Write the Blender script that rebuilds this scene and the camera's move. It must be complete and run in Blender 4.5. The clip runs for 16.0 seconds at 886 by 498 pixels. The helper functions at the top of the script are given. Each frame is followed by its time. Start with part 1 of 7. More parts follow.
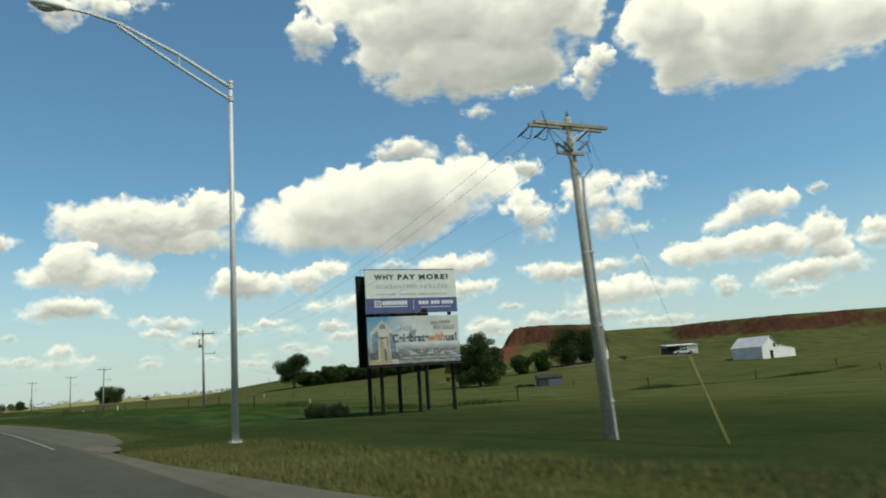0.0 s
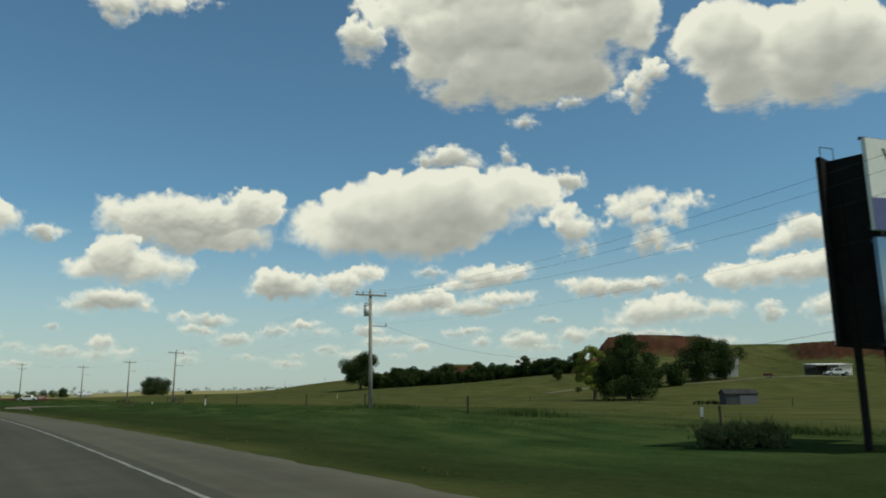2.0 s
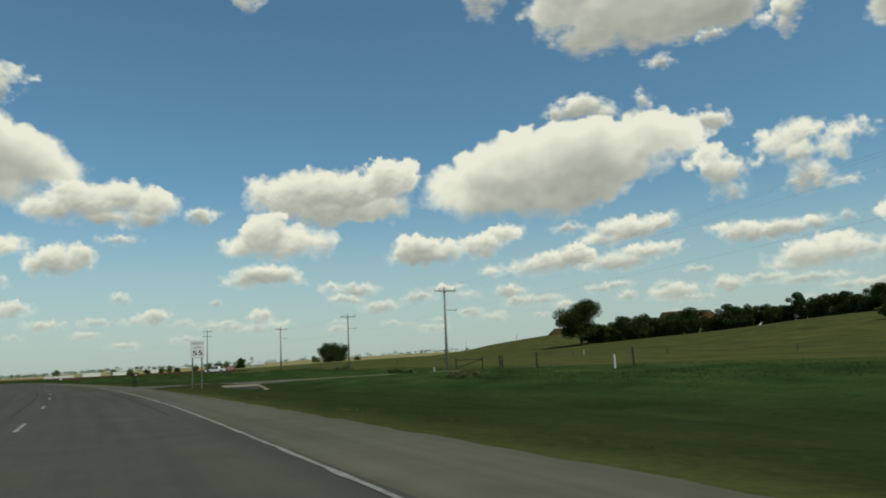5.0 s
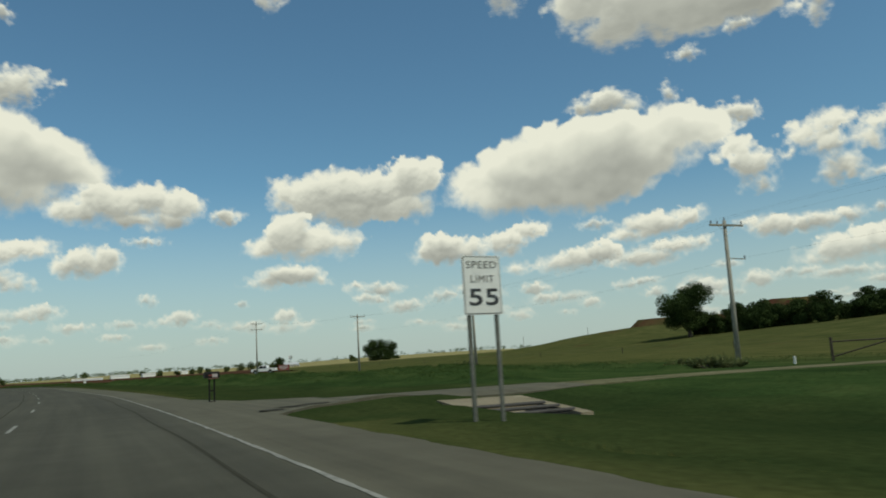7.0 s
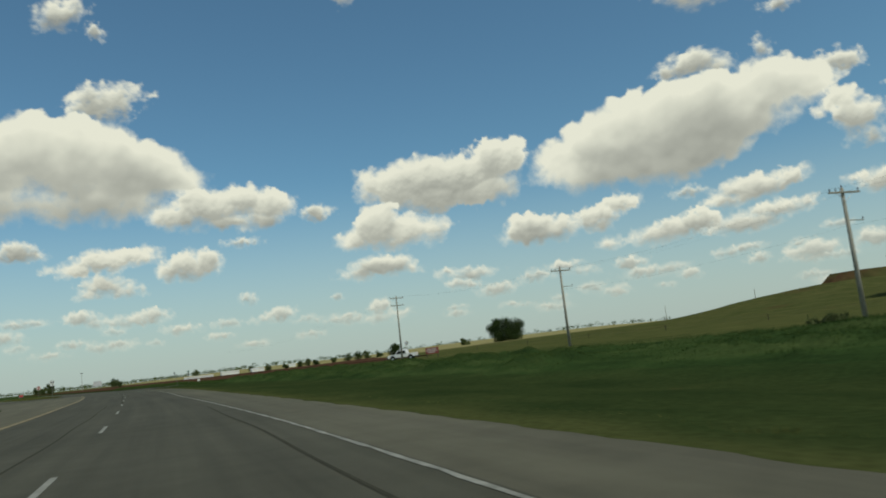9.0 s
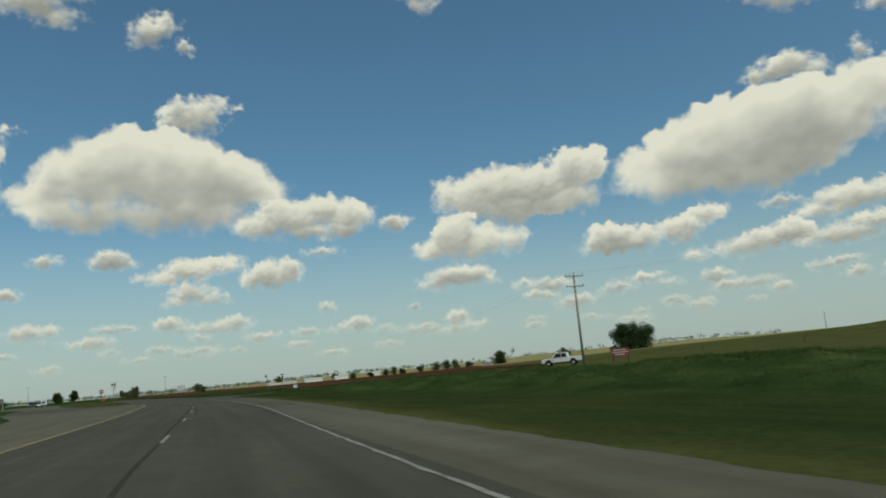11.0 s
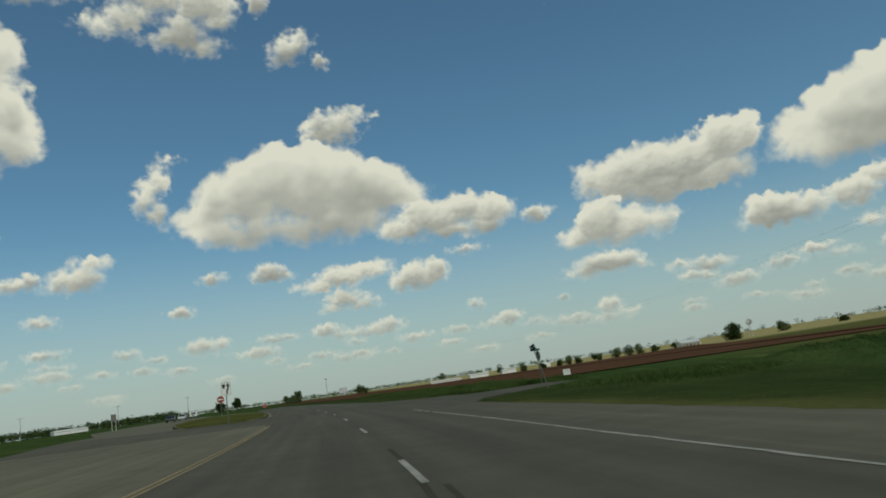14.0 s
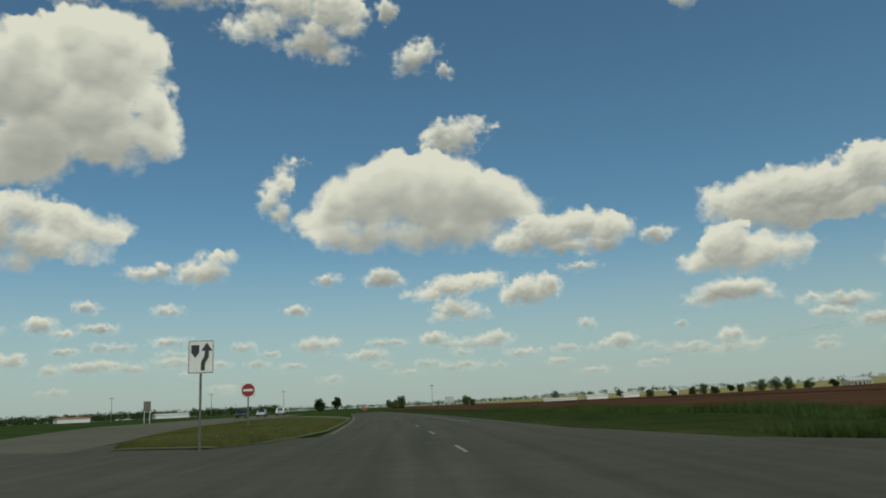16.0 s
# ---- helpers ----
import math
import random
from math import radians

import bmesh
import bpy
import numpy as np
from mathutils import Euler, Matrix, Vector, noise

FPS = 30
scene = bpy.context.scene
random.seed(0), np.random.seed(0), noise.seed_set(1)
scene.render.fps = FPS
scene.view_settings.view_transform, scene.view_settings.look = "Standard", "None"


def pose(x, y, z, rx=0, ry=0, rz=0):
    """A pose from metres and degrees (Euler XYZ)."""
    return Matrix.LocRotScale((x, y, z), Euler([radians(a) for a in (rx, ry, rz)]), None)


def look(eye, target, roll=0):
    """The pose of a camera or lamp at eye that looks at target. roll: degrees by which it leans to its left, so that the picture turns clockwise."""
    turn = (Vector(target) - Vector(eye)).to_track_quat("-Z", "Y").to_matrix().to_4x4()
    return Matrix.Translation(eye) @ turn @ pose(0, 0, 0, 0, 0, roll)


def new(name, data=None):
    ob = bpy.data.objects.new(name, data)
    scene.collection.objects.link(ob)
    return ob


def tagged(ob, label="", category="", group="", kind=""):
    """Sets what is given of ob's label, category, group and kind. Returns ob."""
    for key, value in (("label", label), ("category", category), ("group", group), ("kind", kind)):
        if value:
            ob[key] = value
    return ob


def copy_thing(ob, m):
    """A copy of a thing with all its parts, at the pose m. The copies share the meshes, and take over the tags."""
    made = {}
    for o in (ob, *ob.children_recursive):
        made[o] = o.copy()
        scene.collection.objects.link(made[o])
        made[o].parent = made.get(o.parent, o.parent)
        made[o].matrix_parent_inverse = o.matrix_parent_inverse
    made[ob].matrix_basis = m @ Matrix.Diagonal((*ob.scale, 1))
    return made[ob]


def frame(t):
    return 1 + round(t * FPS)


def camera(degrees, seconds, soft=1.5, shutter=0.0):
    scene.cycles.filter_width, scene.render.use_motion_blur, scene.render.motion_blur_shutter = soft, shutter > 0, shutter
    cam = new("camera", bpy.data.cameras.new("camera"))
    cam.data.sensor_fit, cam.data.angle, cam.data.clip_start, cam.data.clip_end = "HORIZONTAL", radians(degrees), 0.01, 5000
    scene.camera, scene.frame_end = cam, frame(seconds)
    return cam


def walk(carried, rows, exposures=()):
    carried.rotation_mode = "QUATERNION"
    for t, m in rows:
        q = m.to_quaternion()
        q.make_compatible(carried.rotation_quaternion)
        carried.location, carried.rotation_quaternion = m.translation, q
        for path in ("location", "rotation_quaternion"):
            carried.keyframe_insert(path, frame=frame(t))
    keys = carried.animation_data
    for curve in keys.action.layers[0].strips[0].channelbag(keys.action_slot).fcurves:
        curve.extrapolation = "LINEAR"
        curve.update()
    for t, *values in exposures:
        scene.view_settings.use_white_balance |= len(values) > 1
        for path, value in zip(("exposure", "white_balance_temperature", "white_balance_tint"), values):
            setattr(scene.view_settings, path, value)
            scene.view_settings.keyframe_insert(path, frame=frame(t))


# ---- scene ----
cam = camera(61.98, 16.0, 1.8, 0.15)
PATH = [
    (0.0, pose(0.000, 0.000, 1.097, 100.251, 3.719, 6.893)),
    (0.5, pose(-5.176, 6.432, 1.103, 101.875, 0.627, 8.410)),
    (1.0, pose(-10.567, 12.992, 1.100, 101.928, -0.372, 8.734)),
    (1.5, pose(-16.092, 19.583, 1.098, 101.842, 0.351, 9.553)),
    (2.0, pose(-21.685, 26.133, 1.100, 101.092, 0.525, 9.147)),
    (2.5, pose(-27.262, 32.556, 1.098, 100.389, 0.732, 9.115)),
    (3.0, pose(-32.884, 38.928, 1.102, 98.559, 2.799, 10.410)),
    (3.5, pose(-38.556, 45.251, 1.102, 98.431, 2.886, 13.334)),
    (4.0, pose(-44.307, 51.545, 1.100, 98.564, 3.122, 16.900)),
    (6.5, pose(-74.603, 82.651, 1.090, 98.339, 2.931, 21.185)),
    (7.0, pose(-80.962, 88.709, 1.110, 98.392, 3.399, 21.875)),
    (7.5, pose(-87.418, 94.710, 1.100, 98.047, 4.480, 23.312)),
    (8.0, pose(-94.025, 100.700, 1.096, 98.004, 4.815, 25.165)),
    (8.5, pose(-100.789, 106.688, 1.102, 97.599, 5.940, 27.537)),
    (11.0, pose(-137.627, 137.047, 1.100, 99.193, 5.193, 34.894)),
    (11.5, pose(-145.329, 142.929, 1.099, 99.409, 6.740, 38.414)),
    (12.0, pose(-153.160, 148.759, 1.096, 99.369, 8.822, 40.694)),
    (12.5, pose(-161.088, 154.514, 1.102, 99.723, 8.450, 42.154)),
    (13.0, pose(-169.099, 160.193, 1.102, 99.575, 9.460, 42.845)),
    (13.5, pose(-177.146, 165.778, 1.101, 99.760, 7.888, 44.530)),
    (14.0, pose(-185.200, 171.264, 1.100, 100.132, 8.029, 46.591)),
    (14.5, pose(-193.367, 176.729, 1.100, 100.614, 8.416, 48.643)),
    (15.0, pose(-201.677, 182.209, 1.086, 101.357, 7.750, 51.044)),
    (15.5, pose(-209.991, 187.615, 1.096, 101.862, 6.361, 53.231)),
    (16.0, pose(-218.297, 192.938, 1.104, 101.938, 2.851, 54.458)),
]
EXPOSURE = [(t, s, 6780, 3) for t, s in ((0.0, 0.40), (0.5, 0.22), (1.5, 0.05), (4.0, 0.05), (8.5, 0.02), (11.0, -0.12), (13.0, -0.18), (16.0, -0.18))]
walk(cam, PATH, EXPOSURE)

# ---------------------------------------------------------------- light
SUN_AZ, SUN_EL = radians(108), radians(56)      # azimuth clockwise from +y
world = bpy.data.worlds.new("sky")
scene.world = world
world.use_nodes = True
wt = world.node_tree
sky = wt.nodes.new("ShaderNodeTexSky")
sky.sky_type, sky.sun_disc = "NISHITA", False
sky.sun_elevation, sky.sun_rotation = SUN_EL, SUN_AZ
sky.altitude, sky.air_density, sky.dust_density, sky.ozone_density = 300, 1.0, 1.2, 1.6
wt.nodes["Background"].inputs["Strength"].default_value = 0.095
# a little summer haze towards the horizon
way = wt.nodes.new("ShaderNodeTexCoord")
upz = wt.nodes.new("ShaderNodeSeparateXYZ")
wt.links.new(way.outputs["Generated"], upz.inputs[0])
haze = wt.nodes.new("ShaderNodeMapRange")
haze.interpolation_type = "SMOOTHSTEP"
for key, val in (("From Min", -0.02), ("From Max", 0.25), ("To Min", 0.80), ("To Max", 0.0)):
    haze.inputs[key].default_value = val
wt.links.new(upz.outputs["Z"], haze.inputs["Value"])
tint = wt.nodes.new("ShaderNodeMix")
tint.data_type, tint.blend_type = "RGBA", "MULTIPLY"
tint.inputs[0].default_value, tint.inputs[7].default_value = 1.0, (0.69, 0.985, 1.035, 1)
wt.links.new(sky.outputs["Color"], tint.inputs[6])
air = wt.nodes.new("ShaderNodeMix")
air.data_type = "RGBA"
wt.links.new(haze.outputs[0], air.inputs[0])
wt.links.new(tint.outputs[2], air.inputs[6])
air.inputs[7].default_value = (4.75, 5.48, 5.50, 1)
wt.links.new(air.outputs[2], wt.nodes["Background"].inputs["Color"])

sun = new("sun", bpy.data.lights.new("sun", "SUN"))
sun.data.energy, sun.data.angle, sun.data.color = 2.3, radians(0.53), (1.0, 0.94, 0.82)
SUN_DIR = Vector((math.sin(SUN_AZ) * math.cos(SUN_EL), math.cos(SUN_AZ) * math.cos(SUN_EL), math.sin(SUN_EL)))
sun.matrix_world = look(SUN_DIR * 300, (0, 0, 0))


# ---------------------------------------------------------------- materials
def nodes_of(name):
    m = bpy.data.materials.new(name)
    m.use_nodes = True
    return m, m.node_tree, m.node_tree.nodes["Principled BSDF"]


def noise_node(nt, vec, scale, detail=6.0, rough=0.55):
    n = nt.nodes.new("ShaderNodeTexNoise")
    n.inputs["Scale"].default_value, n.inputs["Detail"].default_value, n.inputs["Roughness"].default_value = scale, detail, rough
    nt.links.new(vec, n.inputs["Vector"])
    return n.outputs["Fac"]


def ramp(nt, fac, stops):
    r = nt.nodes.new("ShaderNodeValToRGB")
    el = r.color_ramp.elements
    while len(el) < len(stops):
        el.new(0.5)
    for e, (p, c) in zip(el, stops):
        e.position, e.color = p, (*c, 1)
    nt.links.new(fac, r.inputs["Fac"])
    return r.outputs["Color"]


def mixed(nt, fac, a, b, mode="MIX"):
    m = nt.nodes.new("ShaderNodeMix")
    m.data_type, m.blend_type = "RGBA", mode
    for sock, v in ((m.inputs[0], fac), (m.inputs[6], a), (m.inputs[7], b)):
        if isinstance(v, (int, float)):
            sock.default_value = v
        elif isinstance(v, tuple):
            sock.default_value = (*v, 1)
        else:
            nt.links.new(v, sock)
    return m.outputs[2]


def math_node(nt, op, a, b=0.0, clamp=False):
    m = nt.nodes.new("ShaderNodeMath")
    m.operation, m.use_clamp = op, clamp
    for sock, v in ((m.inputs[0], a), (m.inputs[1], b)):
        if isinstance(v, (int, float)):
            sock.default_value = v
        else:
            nt.links.new(v, sock)
    return m.outputs[0]


def place_of(nt, world_space):
    if world_space:
        return nt.nodes.new("ShaderNodeNewGeometry").outputs["Position"]
    return nt.nodes.new("ShaderNodeTexCoord").outputs["Object"]


def bumped(nt, bsdf, height, strength, dist):
    b = nt.nodes.new("ShaderNodeBump")
    b.inputs["Strength"].default_value, b.inputs["Distance"].default_value = strength, dist
    nt.links.new(height, b.inputs["Height"])
    nt.links.new(b.outputs["Normal"], bsdf.inputs["Normal"])


def surface(name, dark, light, grain=20.0, blotch=1.5, rough=0.8, metal=0.0, bump=0.2, dist=0.01, world_space=False, vary=0.0, spec=0.4):
    """Two scales of colour variation, fine relief, and some change from object to object."""
    m, nt, bsdf = nodes_of(name)
    p = place_of(nt, world_space)
    fine, wide = noise_node(nt, p, grain), noise_node(nt, p, blotch, 3.0)
    fac = math_node(nt, "ADD", math_node(nt, "MULTIPLY", fine, 0.5), math_node(nt, "MULTIPLY", wide, 0.5))
    col = ramp(nt, fac, [(0.36, dark), (0.64, light)])
    if vary:
        rnd = nt.nodes.new("ShaderNodeObjectInfo").outputs["Random"]
        k = math_node(nt, "ADD", math_node(nt, "MULTIPLY", rnd, 2 * vary), 1 - vary)
        comb = nt.nodes.new("ShaderNodeCombineColor")
        for s in comb.inputs:
            nt.links.new(k, s)
        col = mixed(nt, 1.0, col, comb.outputs[0], "MULTIPLY")
    nt.links.new(col, bsdf.inputs["Base Color"])
    bsdf.inputs["Roughness"].default_value, bsdf.inputs["Metallic"].default_value = rough, metal
    bsdf.inputs["Specular IOR Level"].default_value = spec
    if bump:
        bumped(nt, bsdf, fine, bump, dist)
    return m


def attribute(nt, name):
    at = nt.nodes.new("ShaderNodeAttribute")
    at.attribute_name = name
    return at.outputs["Fac"]


def asphalt(name, dark, light, fresh=None):
    m, nt, bsdf = nodes_of(name)
    p = place_of(nt, True)
    fine, mid, wide = noise_node(nt, p, 45.0, 4.0), noise_node(nt, p, 1.1, 5.0), noise_node(nt, p, 0.09, 3.0)
    fac = math_node(nt, "ADD", math_node(nt, "MULTIPLY", fine, 0.3), math_node(nt, "ADD", math_node(nt, "MULTIPLY", mid, 0.35), math_node(nt, "MULTIPLY", wide, 0.35)))
    col = ramp(nt, fac, [(0.36, dark), (0.62, light)])
    lane = nt.nodes.new("ShaderNodeCombineXYZ")
    for k, (key, scale) in enumerate((("along", 0.035), ("across", 1.5))):
        nt.links.new(math_node(nt, "MULTIPLY", attribute(nt, key), scale), lane.inputs[k])
    streak = ramp(nt, noise_node(nt, lane.outputs[0], 1.0, 5.0, 0.6), [(0.30, (0.80, 0.80, 0.80)), (0.70, (1.20, 1.20, 1.18))])
    col = mixed(nt, 1.0, col, streak, "MULTIPLY")
    if fresh:
        newer = ramp(nt, math_node(nt, "MULTIPLY", math_node(nt, "SUBTRACT", attribute(nt, "along"), 225), 0.02), [(0.0, (1, 1, 1)), (1.0, fresh)])
        col = mixed(nt, 1.0, col, newer, "MULTIPLY")
    nt.links.new(col, bsdf.inputs["Base Color"])
    bsdf.inputs["Roughness"].default_value = 0.93
    bsdf.inputs["Specular IOR Level"].default_value = 0.14
    bumped(nt, bsdf, fine, 0.35, 0.006)
    return m


def ground_material():
    """Grass with mown lawn, rank tussocks in rows and drier pasture, bare red earth on steep faces."""
    m, nt, bsdf = nodes_of("prairie_ground")
    geo = nt.nodes.new("ShaderNodeNewGeometry")
    p = geo.outputs["Position"]
    fine, mid, wide = noise_node(nt, p, 6.0, 8.0, 0.65), noise_node(nt, p, 0.22, 6.0, 0.6), noise_node(nt, p, 0.018, 4.0)
    rows = nt.nodes.new("ShaderNodeCombineXYZ")
    nt.links.new(math_node(nt, "MULTIPLY", attribute(nt, "along"), 0.12), rows.inputs[0])
    nt.links.new(math_node(nt, "MULTIPLY", attribute(nt, "across"), 0.50), rows.inputs[1])
    row = noise_node(nt, rows.outputs[0], 1.0, 5.0, 0.6)
    both = math_node(nt, "ADD", math_node(nt, "MULTIPLY", mid, 0.45), math_node(nt, "MULTIPLY", row, 0.55))
    green = ramp(nt, both, [(0.34, (0.018, 0.034, 0.012)), (0.50, (0.034, 0.060, 0.019)), (0.68, (0.066, 0.090, 0.031))])
    dry = ramp(nt, both, [(0.32, (0.046, 0.058, 0.020)), (0.68, (0.120, 0.118, 0.044))])
    mown = ramp(nt, both, [(0.32, (0.020, 0.034, 0.012)), (0.68, (0.040, 0.055, 0.019))])
    col = mixed(nt, attribute(nt, "lawn"), green, mown)
    fac = math_node(nt, "ADD", attribute(nt, "dry"), math_node(nt, "MULTIPLY", math_node(nt, "SUBTRACT", wide, 0.5), 0.9), True)
    col = mixed(nt, fac, col, dry)
    stubble = ramp(nt, both, [(0.32, (0.215, 0.195, 0.090)), (0.68, (0.320, 0.285, 0.135))])
    col = mixed(nt, attribute(nt, "crop"), col, stubble)
    shade = ramp(nt, fine, [(0.25, (0.66, 0.66, 0.66)), (0.75, (1.22, 1.22, 1.22))])
    col = mixed(nt, 1.0, col, shade, "MULTIPLY")
    sep = nt.nodes.new("ShaderNodeSeparateXYZ")
    nt.links.new(geo.outputs["Normal"], sep.inputs[0])
    face = nt.nodes.new("ShaderNodeSeparateXYZ")
    nt.links.new(geo.outputs["True Normal"], face.inputs[0])
    level = math_node(nt, "MULTIPLY", math_node(nt, "ADD", sep.outputs["Z"], face.outputs["Z"]), 0.5)
    scar = math_node(nt, "ADD", math_node(nt, "MULTIPLY", math_node(nt, "SUBTRACT", mid, 0.5), 0.22), math_node(nt, "MULTIPLY", math_node(nt, "SUBTRACT", noise_node(nt, p, 0.07, 5.0, 0.6), 0.54), 0.80))
    steep = math_node(nt, "SUBTRACT", math_node(nt, "ADD", 1.0, scar), level)
    red = ramp(nt, noise_node(nt, p, 0.5, 8.0, 0.7), [(0.3, (0.040, 0.022, 0.014)), (0.7, (0.100, 0.046, 0.029))])
    bare = math_node(nt, "MULTIPLY", ramp(nt, steep, [(0.06, (0, 0, 0)), (0.30, (1, 1, 1))]), attribute(nt, "soil"))
    col = mixed(nt, bare, col, red)
    washed = ramp(nt, math_node(nt, "ADD", attribute(nt, "bare"), math_node(nt, "MULTIPLY", math_node(nt, "SUBTRACT", mid, 0.5), 1.9)), [(0.40, (0, 0, 0)), (0.75, (1, 1, 1))])
    col = mixed(nt, washed, col, (0.128, 0.060, 0.032))
    nt.links.new(col, bsdf.inputs["Base Color"])
    bsdf.inputs["Roughness"].default_value, bsdf.inputs["Specular IOR Level"].default_value = 1.0, 0.0
    bumped(nt, bsdf, fine, 0.6, 0.06)
    return m


def grass_material(name, dark, light):
    """Blades that change tone in drifts more than one by one."""
    m, nt, bsdf = nodes_of(name)
    geo = nt.nodes.new("ShaderNodeNewGeometry")
    drift = noise_node(nt, geo.outputs["Position"], 0.32, 3.0)
    fac = math_node(nt, "ADD", math_node(nt, "MULTIPLY", geo.outputs["Random Per Island"], 0.30), math_node(nt, "MULTIPLY", math_node(nt, "SUBTRACT", drift, 0.30), 1.75), True)
    nt.links.new(ramp(nt, fac, [(0.0, dark), (1.0, light)]), bsdf.inputs["Base Color"])
    bsdf.inputs["Roughness"].default_value, bsdf.inputs["Specular IOR Level"].default_value = 0.9, 0.0
    return m


def leaf_material(name, dark, light):
    m, nt, bsdf = nodes_of(name)
    geo = nt.nodes.new("ShaderNodeNewGeometry")
    col = ramp(nt, geo.outputs["Random Per Island"], [(0.0, dark), (1.0, light)])
    nt.links.new(col, bsdf.inputs["Base Color"])
    bsdf.inputs["Roughness"].default_value, bsdf.inputs["Specular IOR Level"].default_value = 0.8, 0.05
    return m


M_GROUND = ground_material()
M_ROAD = asphalt("road_asphalt", (0.050, 0.049, 0.036), (0.075, 0.073, 0.055))
M_SHOULDER = asphalt("worn_shoulder_asphalt", (0.074, 0.070, 0.050), (0.112, 0.106, 0.077), (0.76, 0.77, 0.78))
M_LANE = asphalt("pale_worn_lane_asphalt", (0.078, 0.073, 0.051), (0.122, 0.115, 0.082))
M_TRACK = surface("grassy_dirt_track", (0.088, 0.090, 0.048), (0.170, 0.160, 0.100), 3.0, 0.4, 0.95, bump=0.4, dist=0.03, world_space=True, spec=0.0)
M_CONCRETE = surface("weathered_concrete", (0.165, 0.142, 0.096), (0.260, 0.228, 0.160), 14.0, 0.9, 0.9, bump=0.3, world_space=True, spec=0.1)
M_WHITE_LINE = surface("worn_white_road_paint", (0.13, 0.13, 0.108), (0.30, 0.295, 0.255), 7.0, 1.6, 0.7, world_space=True)
M_YELLOW_LINE = surface("worn_yellow_road_paint", (0.12, 0.098, 0.048), (0.26, 0.188, 0.074), 7.0, 1.0, 0.7, world_space=True)
M_SEAL = surface("black_crack_sealant", (0.036, 0.035, 0.026), (0.050, 0.049, 0.036), 20.0, 2.0, 0.95, world_space=True, spec=0.05)
M_STEEL = surface("galvanised_steel", (0.44, 0.45, 0.45), (0.62, 0.63, 0.63), 18.0, 1.2, 0.6, metal=0.3)
M_DARK_STEEL = surface("weathered_dark_steel", (0.020, 0.020, 0.021), (0.045, 0.043, 0.042), 12.0, 1.4, 0.7)
M_POLE = surface("weathered_pole_timber", (0.185, 0.180, 0.150), (0.335, 0.325, 0.280), 9.0, 0.8, 0.9, bump=0.4, vary=0.10)
M_POST = surface("dark_post_timber", (0.035, 0.030, 0.026), (0.075, 0.064, 0.054), 12.0, 1.5, 0.95, spec=0.1)
M_INSULATOR = surface("glazed_grey_insulator", (0.10, 0.10, 0.11), (0.20, 0.20, 0.21), 8.0, 2.0, 0.35)
M_WIRE = surface("black_power_cable", (0.02, 0.02, 0.02), (0.04, 0.04, 0.04), 5.0, 1.0, 0.6, bump=0)
M_WHITE = surface("painted_white_metal", (0.62, 0.62, 0.60), (0.80, 0.80, 0.78), 6.0, 0.7, 0.5, bump=0.05)
M_BLACK = surface("matt_black_paint", (0.010, 0.010, 0.010), (0.020, 0.019, 0.018), 10.0, 1.0, 0.8, bump=0.1, spec=0.08)
M_SIGN_WHITE = surface("reflective_white_sheet", (0.62, 0.64, 0.62), (0.74, 0.76, 0.74), 5.0, 0.9, 0.5, bump=0)
M_SIGN_RED = surface("faded_red_sheet", (0.20, 0.026, 0.026), (0.29, 0.042, 0.040), 5.0, 1.0, 0.5, bump=0)
M_RED = surface("weathered_red_paint", (0.12, 0.025, 0.024), (0.20, 0.045, 0.04), 6.0, 1.0, 0.6)
M_GLASS_DARK = surface("dark_tinted_window", (0.010, 0.012, 0.014), (0.025, 0.028, 0.030), 4.0, 1.0, 0.12, bump=0, spec=0.6)
M_TYRE = surface("black_rubber", (0.012, 0.012, 0.012), (0.022, 0.022, 0.022), 30.0, 3.0, 0.8)
M_CHROME = surface("dull_chrome", (0.45, 0.45, 0.46), (0.6, 0.6, 0.61), 6.0, 1.0, 0.25, metal=1.0, bump=0)
M_CAR_WHITE = surface("white_car_paint", (0.66, 0.67, 0.68), (0.78, 0.79, 0.80), 3.0, 0.6, 0.3, bump=0)
M_CAR_DARK = surface("black_car_paint", (0.012, 0.013, 0.016), (0.022, 0.024, 0.028), 3.0, 0.6, 0.25, bump=0)
M_CAR_SILVER = surface("silver_car_paint", (0.30, 0.31, 0.33), (0.42, 0.43, 0.45), 3.0, 0.6, 0.3, metal=0.4, bump=0)
M_CAR_RED = surface("red_car_paint", (0.28, 0.02, 0.02), (0.38, 0.04, 0.03), 3.0, 0.6, 0.3, bump=0)
M_TIN = surface("ribbed_tin_siding", (0.42, 0.43, 0.44), (0.60, 0.61, 0.62), 4.0, 0.5, 0.55, metal=0.2)
M_TIN_WHITE = surface("whitewashed_tin", (0.64, 0.64, 0.63), (0.80, 0.80, 0.79), 4.0, 0.5, 0.6)
M_SHINGLE = surface("grey_roof_shingle", (0.09, 0.085, 0.08), (0.17, 0.16, 0.15), 10.0, 1.0, 0.9)
M_CREAM = surface("cream_siding", (0.58, 0.55, 0.46), (0.72, 0.69, 0.60), 6.0, 0.8, 0.8)
M_ORANGE_ROOF = surface("orange_red_roof_sheet", (0.36, 0.10, 0.05), (0.50, 0.16, 0.08), 2.0, 0.3, 0.8)
M_BARK = surface("dark_tree_bark", (0.035, 0.028, 0.022), (0.085, 0.070, 0.055), 14.0, 1.5, 0.95, bump=0.6, dist=0.03)
M_LEAF = leaf_material("dark_elm_leaf", (0.019, 0.034, 0.010), (0.056, 0.086, 0.026))
